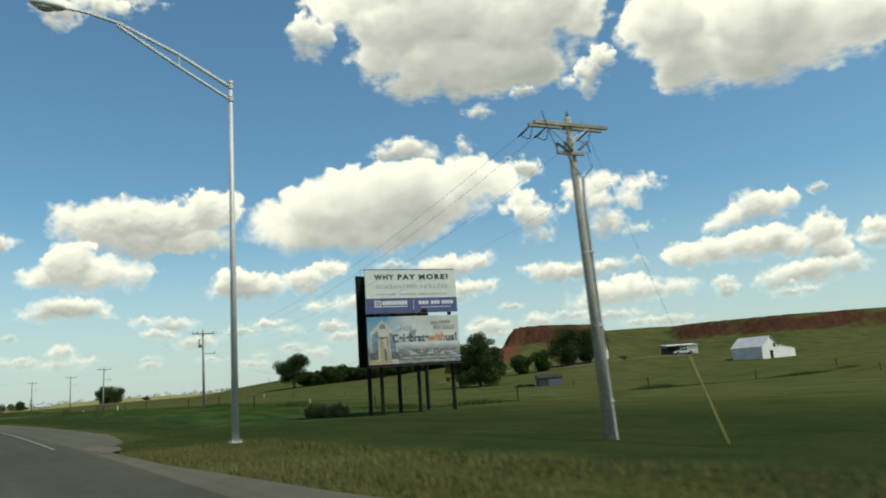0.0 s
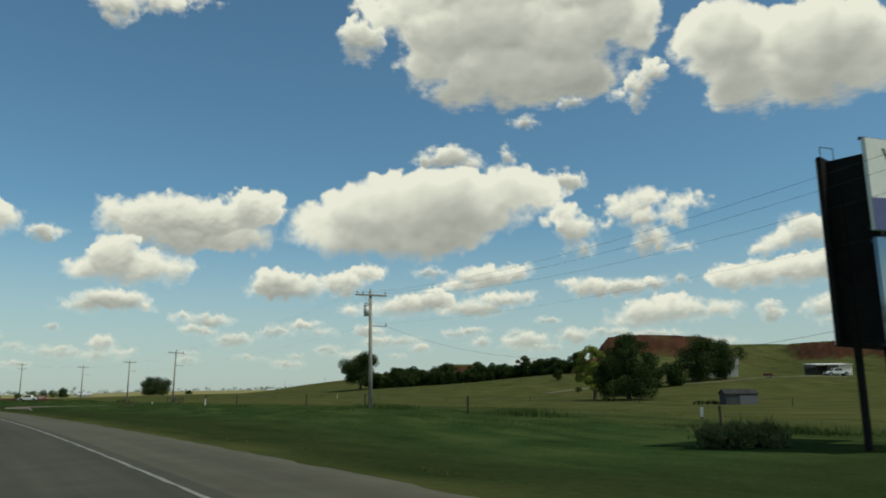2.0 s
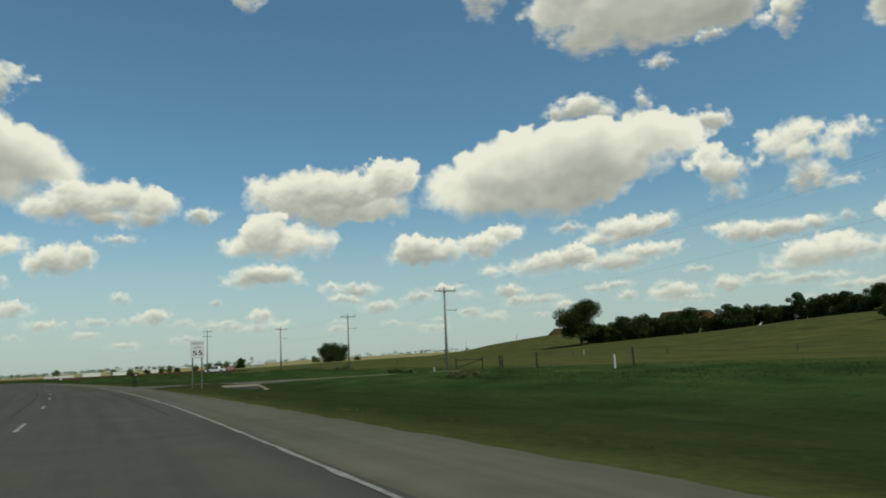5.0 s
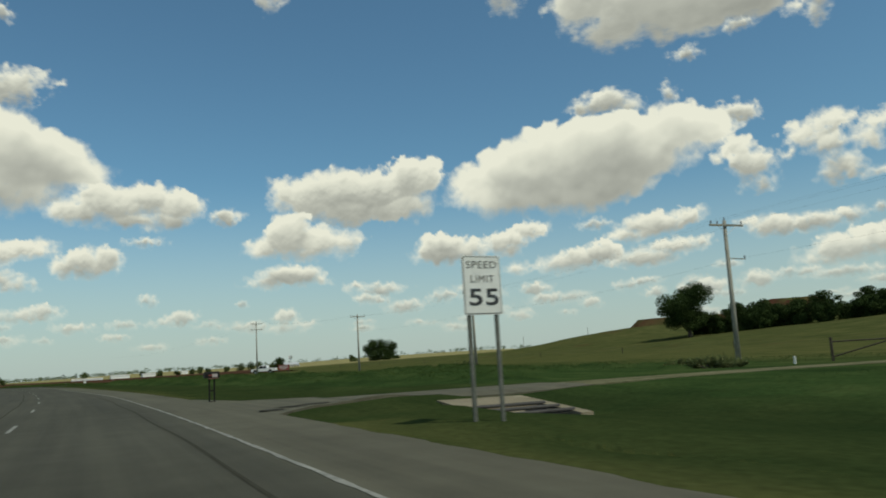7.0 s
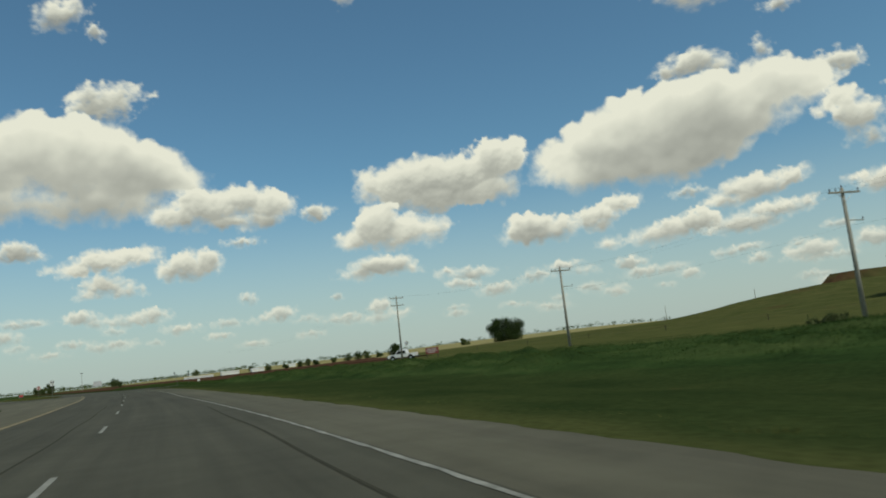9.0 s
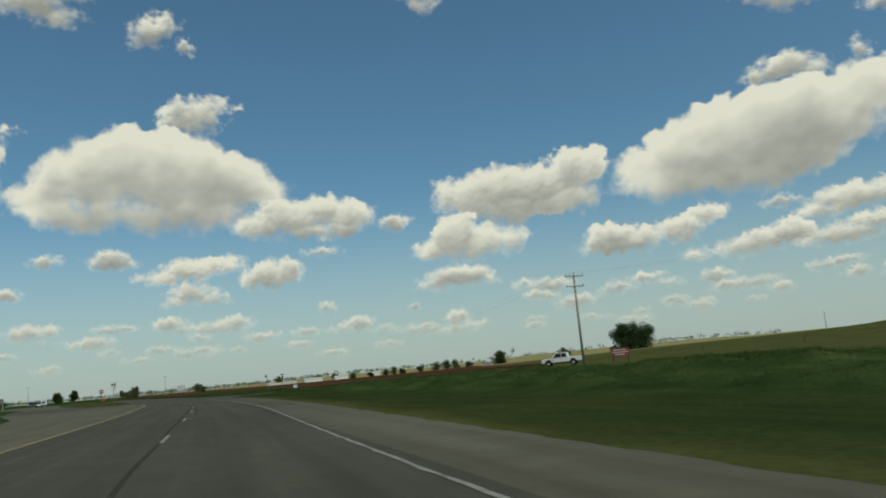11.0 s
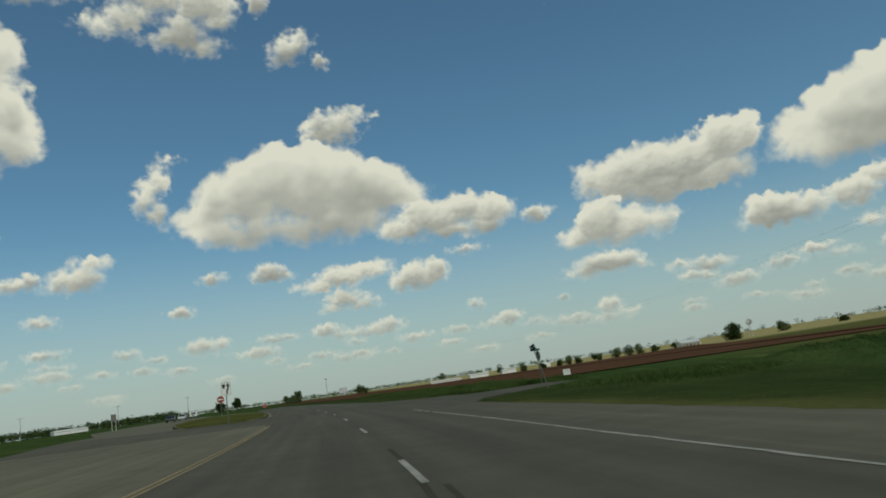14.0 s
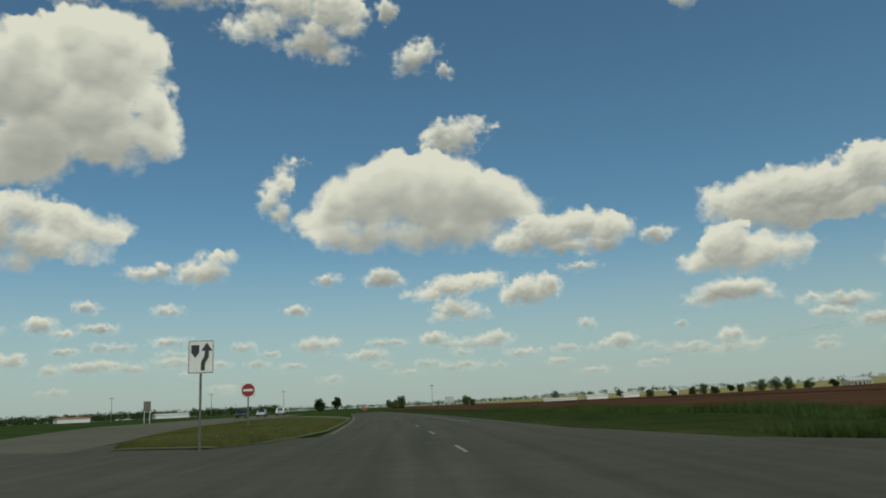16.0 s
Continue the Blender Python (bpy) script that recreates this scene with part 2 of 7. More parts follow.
M_LEAF_PALE = leaf_material("pale_green_leaf", (0.110, 0.150, 0.024), (0.26, 0.29, 0.060))
# leaf for far trees, paler than M_LEAF: distance haze put into the colour
M_LEAF_FAR = leaf_material("haze_paled_leaf", (0.045, 0.066, 0.022), (0.105, 0.135, 0.050))
M_RANK = grass_material("rank_grass_blade", (0.024, 0.048, 0.014), (0.082, 0.122, 0.037))
M_VERGE = grass_material("verge_grass_blade", (0.060, 0.074, 0.022), (0.130, 0.128, 0.045))
M_PLOUGH = surface("ploughed_red_soil", (0.052, 0.029, 0.018), (0.094, 0.052, 0.033), 1.2, 0.06, 1.0, bump=0.6, dist=0.1, world_space=True, spec=0.0)
M_YELLOW_GUARD = surface("yellow_plastic_guard", (0.20, 0.18, 0.04), (0.30, 0.27, 0.07), 6.0, 1.0, 0.5)


# ---------------------------------------------------------------- mesh helpers
def finish(name, bm, material, smooth=False):
    me = bpy.data.meshes.new(name)
    if smooth:
        for f in bm.faces:
            f.smooth = True
    bm.to_mesh(me)
    bm.free()
    me.materials.append(material)
    return new(name, me)


def thing(name, place, label, category, group="", turn=0.0):
    ob = new(name)
    ob.empty_display_size = 0.3
    ob.matrix_world = pose(*place, 0, 0, turn)
    return tagged(ob, label, category, group)


def part(name, bm, material, parent, label="", smooth=False):
    ob = finish(name, bm, material, smooth)
    ob.parent = parent
    if label:
        ob["label"] = label
    return ob


def box(bm, size, at=(0, 0, 0), turn=(0, 0, 0), bevel=0.0):
    r = bmesh.ops.create_cube(bm, size=1.0)
    vs = r["verts"]
    bmesh.ops.scale(bm, vec=size, verts=vs)
    if bevel:
        es = list({e for v in vs for e in v.link_edges})
        b = bmesh.ops.bevel(bm, geom=es, offset=bevel, segments=2, affect="EDGES", profile=0.6)
        vs = list({v for f in b["faces"] for v in f.verts} | {v for v in vs if v.is_valid})
    bmesh.ops.transform(bm, matrix=pose(*at, *turn), verts=vs)
    return bm


def a_box(size, at=(0, 0, 0), turn=(0, 0, 0), bevel=0.0):
    return box(bmesh.new(), size, at, turn, bevel)


def rod(bm, a, b, r0, r1=None, n=10):
    a, b = Vector(a), Vector(b)
    r1 = r0 if r1 is None else r1
    q = (b - a).to_track_quat("Z", "Y")
    rings = []
    for p, r in ((a, r0), (b, r1)):
        rings.append([bm.verts.new(p + q @ Vector((r * math.cos(k * math.tau / n), r * math.sin(k * math.tau / n), 0))) for k in range(n)])
    for k in range(n):
        bm.faces.new((rings[0][k], rings[0][(k + 1) % n], rings[1][(k + 1) % n], rings[1][k]))
    bm.faces.new(rings[0][::-1])
    bm.faces.new(rings[1])
    return bm


def a_rod(a, b, r0, r1=None, n=10):
    return rod(bmesh.new(), a, b, r0, r1, n)


def tube(bm, pts, r, n=6):
    """A round tube along points; r is one radius or one for each point."""
    pts = [Vector(p) for p in pts]
    rad = r if isinstance(r, (list, tuple)) else [r] * len(pts)
    last = None
    for i, p in enumerate(pts):
        d = (pts[min(i + 1, len(pts) - 1)] - pts[max(i - 1, 0)]).normalized()
        q = d.to_track_quat("Z", "Y")
        ring = [bm.verts.new(p + q @ Vector((rad[i] * math.cos(k * math.tau / n), rad[i] * math.sin(k * math.tau / n), 0))) for k in range(n)]
        if last:
            for k in range(n):
                bm.faces.new((last[k], last[(k + 1) % n], ring[(k + 1) % n], ring[k]))
        last = ring
    return bm


def prism(bm, outline, depth, m=None):
    """An outline in the x-z plane given a thickness along y."""
    vs = [bm.verts.new((x, 0, z)) for x, z in outline]
    f = bm.faces.new(vs)
    r = bmesh.ops.extrude_face_region(bm, geom=[f])
    ex = [e for e in r["geom"] if isinstance(e, bmesh.types.BMVert)]
    bmesh.ops.translate(bm, vec=(0, depth, 0), verts=ex)
    bmesh.ops.recalc_face_normals(bm, faces=bm.faces)
    if m is not None:
        bmesh.ops.transform(bm, matrix=m, verts=vs + ex)
    return bm


def a_prism(outline, depth, m=None):
    return prism(bmesh.new(), outline, depth, m)


def lettering(name, text, size, material, parent, at, width=None, depth=0.004, bold=0.0, spacing=1.0):
    """Letters standing in the x-z plane, facing -y, centred at a place."""
    cu = bpy.data.curves.new(name, "FONT")
    cu.offset, cu.space_character = bold, spacing
    cu.body, cu.size, cu.extrude, cu.align_x, cu.align_y = text, size, depth, "CENTER", "CENTER"
    tmp = new(name + "_curve", cu)
    me = bpy.data.meshes.new_from_object(tmp.evaluated_get(bpy.context.evaluated_depsgraph_get()))
    bpy.data.objects.remove(tmp)
    me.transform(Matrix.Rotation(radians(90), 4, "X"))
    if width:
        xs = [v.co.x for v in me.vertices]
        k = width / (max(xs) - min(xs))
        me.transform(Matrix.Diagonal((k, 1, 1, 1)))
    me.transform(Matrix.Translation(at))
    me.materials.clear()
    me.materials.append(material)
    ob = new(name, me)
    ob.parent = parent
    return ob


# ---------------------------------------------------------------- the road's line
def heading(u):
    uu = np.clip(u, -400, 405)
    return 0.66624 + 0.00132344 * uu - 7.828e-7 * uu * uu * (uu > 0)


RU = np.arange(-160.0, 2400.0, 1.0)
_h = heading(RU + 0.5)
RX = np.concatenate([[0.0], np.cumsum(-np.sin(_h[:-1]))])
RY = np.concatenate([[0.0], np.cumsum(np.cos(_h[:-1]))])
RX += -0.919 - np.interp(0, RU, RX)
RY += -1.063 - np.interp(0, RU, RY)
RH = heading(RU)
_k = np.interp(RU, (-60, 60, 140, 165, 185, 213, 228, 250, 274, 290, 310, 323, 345, 380), (0.0, 0.05, 0.12, 0.08, -0.2, -0.45, -0.32, 0.02, 0.27, 0.15, -0.08, -0.33, -0.7, -1.0))
RSHIFT = np.convolve(np.pad(_k, 12, "edge"), np.hanning(27)[1:-1] / np.hanning(27)[1:-1].sum(), "valid")


def on_road(u, v):
    """Plan place of a point u metres along the dashed lane line and v metres to its right."""
    x, y, h = np.interp(u, RU, RX), np.interp(u, RU, RY), np.interp(u, RU, RH)
    v = v + np.interp(u, RU, RSHIFT)
    return x + np.cos(h) * v, y + np.sin(h) * v


def road_turn(u):
    return math.degrees(float(np.interp(u, RU, RH)))


def to_road(x, y):
    """(u, v) of plan places, by the nearest sample of the line."""
    x, y = np.atleast_1d(np.asarray(x, float)), np.atleast_1d(np.asarray(y, float))
    uo, vo = np.empty_like(x), np.empty_like(x)
    cx, cy, cu, ch = RX[::8], RY[::8], RU[::8], RH[::8]
    for a in range(0, len(x), 4000):
        q = slice(a, a + 4000)
        i = np.argmin((x[q, None] - cx) ** 2 + (y[q, None] - cy) ** 2, 1)
        dx, dy = x[q] - cx[i], y[q] - cy[i]
        uo[q] = cu[i] - np.sin(ch[i]) * dx + np.cos(ch[i]) * dy
        vo[q] = np.cos(ch[i]) * dx + np.sin(ch[i]) * dy
    return uo, vo


def step(a, b, t):
    t = np.clip((t - a) / (b - a), 0, 1)
    return t * t * (3 - 2 * t)


def bank(u, v):
    """The crossing's plane climbs gently to the far carriageway."""
    return 0.030 * np.clip(-v - 5, 0, 22) * step(285, 320, u)


def wobble(x, y, k, seed):
    rs = np.random.RandomState(seed)
    out = 0
    for _ in range(5):
        a, b, c = rs.uniform(-1, 1, 3)
        out = out + np.sin(k * (a * x + b * y) * 2 + 6 * c) * np.cos(k * (b * x - a * y) * 1.3 + c)
    return out / 5


def mesa(x, y, cx, cy, lx, ly, turn, height, seed, rim=1.10):
    """A flat-topped bluff: a long talus slope under a steep cap."""
    c, s = math.cos(turn), math.sin(turn)
    dx, dy = (x - cx) * c + (y - cy) * s, -(x - cx) * s + (y - cy) * c
    r = np.sqrt((dx / lx) ** 2 + (dy / ly) ** 2) + 0.10 * wobble(x, y, 0.09, seed) + 0.04 * wobble(x, y, 0.33, seed + 1)
    return height * (0.52 * (1 - step(0.9, 2.3, r)) + 0.48 * (1 - step(0.92, rim, r)))


def lie(x, y):
    """Height of the land."""
    x, y = np.atleast_1d(np.asarray(x, float)), np.atleast_1d(np.asarray(y, float))
    u, v = to_road(x, y)
    far = np.hypot(x + 95, y - 100)
    near = 1 - step(380, 520, u)
    z = -0.05 - 0.45 * np.exp(-(((v - 14.0) / 3.3) ** 2)) * (1 - step(138, 142, u) * (1 - step(150, 157, u))) * step(20, 35, u) * (1 - step(270, 284, u))
    z = z + step(92, 182, v) * (2.2 + 2.6 * (1 - step(180, 360, u))) * (1 - 0.92 * step(425, 560, u)) + 3.2 * step(260, 430, v) * step(440, 580, u) * (1 - step(780, 950, u))
    z = z - 0.85 * step(9, 18, v) * (1 - step(52, 80, u)) * (1 - step(80, 120, v)) - 0.8 * step(36, 60, v) * (1 - step(96, 130, v)) * step(52, 80, u) * (1 - step(120, 190, u))
    z = z - 0.16 * np.exp(-(((u - 137.0) / 2.6) ** 2) - ((v - 13.0) / 2.2) ** 2)
    z = z - 2.9 * (1 - step(95, 125, u)) * step(105, 150, v) * (1 - step(180, 215, v))
    z = z + 0.10 * np.exp(-(((u - 132) / 3.0) ** 2) - ((v - 8.2) / 1.5) ** 2)
    z = z + bank(u, v)
    z = z - 0.55 * np.exp(-(((u - 302) / 7.0) ** 2)) * step(15, 19.5, v) * (1 - step(40, 70, v))
    z = z - 0.30 * np.exp(-(((u - 137.2) / 1.8) ** 2) - ((v - 12.2) / 1.5) ** 2) + 0.28 * np.exp(-(((u - 139.1) / 2.6) ** 2) - ((v - 9.6) / 1.5) ** 2)
    z = z + step(60, 140, v) * 0.5 * wobble(x, y, 0.02, 3) + step(300, 900, far) * (1.5 + 2.0 * wobble(x, y, 0.004, 5))
    z = z + step(400, 900, -v) * 2.5 - 1.9 * np.exp(-(((x + 560) / 130) ** 2) - ((y - 575) / 110) ** 2)
    saddle = 12.8 * np.exp(-(((x - 42) / 40) ** 4) - ((y - 310) / 24) ** 2)
    z = z + np.maximum(saddle, np.maximum(mesa(x, y, 10.5, 290, 18.5, 16, 0.1, 13.5, 11), mesa(x, y, 98, 292, 48, 20, -0.25, 12.0, 21)))
    away, side = np.hypot(x + 150, y - 150), np.degrees(np.arctan2(-(x + 150), y - 150))
    z = z + 3.4 * step(540, 860, away) * step(8, 16, side) * (1 - step(43, 52, side))
    z = z + 1.7 * np.exp(-(((x + 112) / 38) ** 2) - ((y - 340) / 40) ** 2)
    z = z + 2.1 * np.exp(-(((x + 18) / 32) ** 2) - ((y - 262) / 38) ** 2) + 0.6 * np.exp(-(((x + 12) / 20) ** 2) - ((y - 158) / 14) ** 2)
    z = z + np.maximum(mesa(x, y, -79, 346, 36, 12, 0.1, 4.8, 31, 0.96), mesa(x, y, -64, 350, 10, 6, 0.1, 9.2, 33, 1.2))
    z = z - step(0, 1, ((v < 7.0) & (v > -40)).astype(float)) * 0.03
    return z


def height_at(x, y):
    return float(lie(x, y)[0])


# ---------------------------------------------------------------- the ground
def axis(lo, hi, fine, reach):
    mid = list(np.arange(lo, hi + fine, fine))
    out, d, p = [], fine, mid[-1]
    while p < reach:
        d *= 1.18
        p += d
        out.append(p)
    low, d, p = [], fine, lo
    while p > -reach:
        d *= 1.18
        p -= d
        low.append(p)
    return np.array(low[::-1] + mid + out)


def ground():
    xs, ys = axis(-330, 170, 2.4, 4300), axis(-40, 380, 2.4, 4300)
    gx, gy = np.meshgrid(xs, ys, indexing="ij")
    z = lie(gx.ravel(), gy.ravel())
    n, m = len(xs), len(ys)
    co = np.stack([gx.ravel(), gy.ravel(), z], 1)
    i = np.arange(n * m).reshape(n, m)
    quads = np.stack([i[:-1, :-1], i[1:, :-1], i[1:, 1:], i[:-1, 1:]], -1).reshape(-1, 4)
    me = bpy.data.meshes.new("ground")
    me.from_pydata(co.tolist(), [], quads.tolist())
    u, v = to_road(gx.ravel(), gy.ravel())
    dry = step(22, 50, v) * 0.85 + 0.25 * np.exp(-(((v - 6.3) / 1.0) ** 2)) + 0.4 * step(250, 500, np.abs(v)) + 0.75 * (1 - step(16, 26, u)) * (1 - step(6.5, 9, v))
    at = me.attributes.new("dry", "FLOAT", "POINT")
    at.data.foreach_set("value", np.clip(dry, 0, 1).astype(np.float32))
    gx, gy = gx.ravel(), gy.ravel()
    crop = step(0, 25, gy - 366 - 8 * wobble(gx, gy, 0.02, 8) - np.maximum(0, -300 - gx) * 1.0) * step(-900, -820, gx) * (1 - step(-120, -70, gx)) * (1 - step(1300, 1400, gy))
    crop = np.maximum(crop, step(88, 110, v) * step(760, 830, u) * (1 - step(500, 600, v)))
    at = me.attributes.new("crop", "FLOAT", "POINT")
    at.data.foreach_set("value", crop.astype(np.float32))
    lawn = np.maximum((1 - step(15, 18, v)) * step(3, 6, v), (1 - step(38, 46, v)) * (1 - step(44, 52, u)) * step(5, 9, v))
    for name, data in (("lawn", lawn), ("along", u), ("across", v), ("soil", step(60, 90, v)), ("bare", np.maximum(np.exp(-(((gx + 12) / 9.5) ** 4) - ((gy - 254) / 8.0) ** 2), np.exp(-(((gx + 9) / 7.0) ** 4) - ((gy - 276) / 15.0) ** 4)))):
        me.attributes.new(name, "FLOAT", "POINT").data.foreach_set("value", np.asarray(data).astype(np.float32))
    me.materials.append(M_GROUND)
    me.shade_smooth()
    return tagged(new("ground", me), "rolling grassland with drier pasture, pale stubble and red bluffs", "ground", kind="structure")


land = ground()


def ribbon(bm, us, left, right, lift, cross=2, skirt=0.0, banked=True):
    """A strip along the road between two offsets, which may change on the way."""
    rows = []
    for u in us:
        a, b = (left(u) if callable(left) else left), (right(u) if callable(right) else right)
        row = []
        for k in range(cross):
            v = a + (b - a) * k / (cross - 1)
            x, y = on_road(u, v)
            row.append((float(x), float(y), lift + (float(bank(u, v)) if banked else 0.0)))
        if skirt:
            row = [(row[0][0], row[0][1], row[0][2] - skirt)] + row + [(row[-1][0], row[-1][1], row[-1][2] - skirt)]
        rows.append([bm.verts.new(p) for p in row])
    for p, q in zip(rows, rows[1:]):
        for k in range(len(p) - 1):
            bm.faces.new((p[k], p[k + 1], q[k + 1], q[k]))
    return bm


def table(*pairs):
    us, vs = zip(*pairs)
    return lambda u: float(np.interp(u, us, vs))


def lay(ob):
    """Gives a piece of paving its place along and across the road, for lengthwise wear."""
    co = np.array([v.co[:2] for v in ob.data.vertices])
    for key, val in zip(("along", "across"), to_road(co[:, 0], co[:, 1])):
        ob.data.attributes.new(key, "FLOAT", "POINT").data.foreach_set("value", val.astype(np.float32))
    return ob


PAVE_RIGHT = table((-160, 14), (-20, 9), (2, 5.6), (8, 4.7), (14, 4.2), (20, 4.1), (24, 5.2), (30, 5.9), (55, 5.95), (80, 5.85), (140, 5.7), (160, 5.65), (200, 5.75), (212, 5.93), (230, 6.12), (256, 6.08), (280, 5.7), (312, 5.6), (330, 5.3), (2400, 5.3))
PAVE_LEFT = table((-160, -5.2), (150, -5.2), (200, -6.5), (235, -10), (270, -14.5), (300, -20), (318, -20.5), (2400, -27))
road = new("road")
tagged(road, "grey asphalt highway carriageway with worn painted lines", "road", kind="structure")
lay(part("carriageway", ribbon(bmesh.new(), np.arange(-160, 318.1, 2), -4.0, 3.75, 0.0, 6, 0.25), M_ROAD, road))
lay(part("turning_lane", ribbon(bmesh.new(), np.arange(-160, 300.1, 2), PAVE_LEFT, -4.0, 0.0, 6, 0.25), M_LANE, road, "paler worn asphalt beyond the yellow line"))
lay(part("turning_lane", ribbon(bmesh.new(), np.arange(300, 318.1, 2), PAVE_LEFT, -4.0, 0.0, 6, 0.25), M_ROAD, road))
lay(part("shoulder", ribbon(bmesh.new(), np.arange(-160, 284.1, 2), 3.75, PAVE_RIGHT, 0.0, 3, 0.25), M_SHOULDER, road, "paler worn asphalt shoulder with a ragged grass edge"))
lay(part("shoulder", ribbon(bmesh.new(), np.arange(284, 318.1, 2), 3.75, PAVE_RIGHT, 0.0, 3, 0.25), M_ROAD, road))
lay(part("carriageway", ribbon(bmesh.new(), np.concatenate([np.arange(318, 420, 2), np.arange(420, 2300, 20)]), -4.7, 5.3, 0.0, 5, 0.25), M_ROAD, road))
FAR_IN = table((318, -12), (346, -15.5), (390, -17.5), (2400, -18))
FAR_OUT = table((318, -20.5), (330, -20.5), (345, -24), (372, -29.5), (430, -32), (2400, -30))
part("far_carriageway", ribbon(bmesh.new(), np.concatenate([np.arange(318, 420, 2), np.arange(420, 2300, 20)]), FAR_IN, FAR_OUT, 0.0, 4, 0.25), M_SHOULDER, road)
crossing = ribbon(bmesh.new(), np.arange(317.9, 326, 2), -12.5, -4.6, -0.004, 3)
part("crossing", crossing, M_ROAD, road)

# painted lines
EDGE = table((-160, 3.3), (24, 3.3), (41, 3.45), (64, 3.48), (78, 3.44), (88, 3.60), (110, 3.74), (138, 3.69), (153, 3.65), (172, 3.68), (190, 3.55), (203, 3.47), (210, 3.54), (220, 3.67), (229, 3.80), (239, 3.80), (246, 3.70), (252, 3.64), (258, 3.48), (265, 3.30), (275, 3.17), (282, 3.10), (2400, 3.0))
for u0, u1 in ((23, 281.7), (282.35, 283.75), (284.1, 287.2)):
    part("edge_line", ribbon(bmesh.new(), np.linspace(u0, u1, max(3, int((u1 - u0) * 2))), lambda u: EDGE(u) - 0.036 + 0.012 * math.sin(7.3 * u) + 0.012 * math.sin(2.9 * u), lambda u: EDGE(u) + 0.036 + 0.012 * math.sin(9.1 * u) * math.sin(1.3 * u), 0.006), M_WHITE_LINE, road, "worn white edge line")
part("edge_line", ribbon(bmesh.new(), np.arange(340, 1400, 6), 3.45, 3.55, 0.006), M_WHITE_LINE, road)
LANE = table((-160, 0), (160, -0.1), (205, 0.06), (214, 0.12), (227, 0.22), (240, 0.33), (253, 0.36), (263, 0.26), (276, 0.09), (290, 0.06), (2400, 0))
for k in range(-20, 40):
    u0 = 140.0 + 12.19 * k
    part("lane_dash", ribbon(bmesh.new(), np.linspace(u0, u0 + 3.05, 3), lambda u: LANE(u) - 0.05, lambda u: LANE(u) + 0.05, 0.006), M_WHITE_LINE, road)
YELLOW = table((-160, -3.75), (212, -3.75), (262, -3.9), (300, -3.6))
part("yellow_line", ribbon(bmesh.new(), np.arange(-120, 258.5, 1), lambda u: YELLOW(u) - 0.26 - 0.02 * math.sin(4.1 * u), lambda u: YELLOW(u) + 0.02 * math.sin(6.3 * u), 0.006), M_YELLOW_LINE, road, "broad worn yellow line")
for side in (-0.28, -0.10):
    part("yellow_line", ribbon(bmesh.new(), np.arange(258, 297, 1), lambda u: YELLOW(u) + side - 0.01 * math.sin(4.1 * u), lambda u: YELLOW(u) + side + 0.11 + 0.012 * math.sin(6.3 * u), 0.006), M_YELLOW_LINE, road, "worn yellow line of a pair")
part("yellow_line", ribbon(bmesh.new(), np.arange(330, 420, 3), -4.45, -4.33, 0.006), M_YELLOW_LINE, road)


def lattice(a, b, seed):
    """Smooth value noise."""
    rs = np.random.RandomState(seed)
    t = rs.rand(256, 256).astype(np.float32)
    ia, ib = np.floor(a).astype(int), np.floor(b).astype(int)
    fa, fb = a - ia, b - ib
    fa, fb = fa * fa * fa * (fa * (fa * 6 - 15) + 10), fb * fb * fb * (fb * (fb * 6 - 15) + 10)
    g = lambda i, j: t[i % 256, j % 256]
    return (g(ia, ib) * (1 - fa) + g(ia + 1, ib) * fa) * (1 - fb) + (g(ia, ib + 1) * (1 - fa) + g(ia + 1, ib + 1) * fa) * fb


def billow(a, b, seed, octaves=6, gain=0.55):
    out, amp, tot, k = 0, 1.0, 0, 1.0
    for o in range(octaves):
        n = lattice(a * k + 17.3 * o, b * k + 9.1 * o, seed + o)
        out, tot = out + amp * n, tot + amp
        amp, k = amp * gain, k * 2.03
    return out / tot


def worn_verge(u0, u1):
    """The yellowing grass that borders the asphalt, ragged towards the lawn."""
    us = np.arange(u0, u1, 0.5)
    offs = np.array([-0.35, 0.10, 0.45, 0.85, 1.35, 2.0])
    tone = np.array([0.62, 0.68, 0.50, 0.28, 0.10, 0.0])
    edge = np.array([PAVE_RIGHT(q) for q in us])
    v = edge[:, None] + offs[None, :] * (1 + 0.35 * np.sin(us * 0.9) * np.sin(us * 0.37 + 1))[:, None]
    v[:, :2] += (0.10 * np.sin(us * 2.3) * np.sin(us * 0.71))[:, None]
    u = np.repeat(us[:, None], len(offs), 1)
    x, y = on_road(u.ravel(), v.ravel())
    z = np.maximum(lie(x, y), -0.055).reshape(u.shape) + np.array([0.035, 0.062, 0.045, 0.035, 0.025, -0.06]) - 0.16 * (1 - np.clip(np.minimum(us - u0, us[-1] - us) / 2.5, 0, 1))[:, None]
    n, k = u.shape
    i = np.arange(n * k).reshape(n, k)
    quads = np.stack([i[:-1, :-1], i[:-1, 1:], i[1:, 1:], i[1:, :-1]], -1).reshape(-1, 4)
    me = bpy.data.meshes.new("verge")
    me.from_pydata(np.stack([x, y, z.ravel()], 1).tolist(), [], quads.tolist())
    for name, data in (("dry", np.repeat(tone[None], n, 0)), ("lawn", np.ones((n, k))), ("crop", np.zeros((n, k))), ("along", u), ("across", v)):
        me.attributes.new(name, "FLOAT", "POINT").data.foreach_set("value", data.ravel().astype(np.float32))
    me.materials.append(M_GROUND)
    me.shade_smooth()
    ob = new("verge", me)
    ob.parent = land
    ob["label"] = "yellowing mown verge along the asphalt"


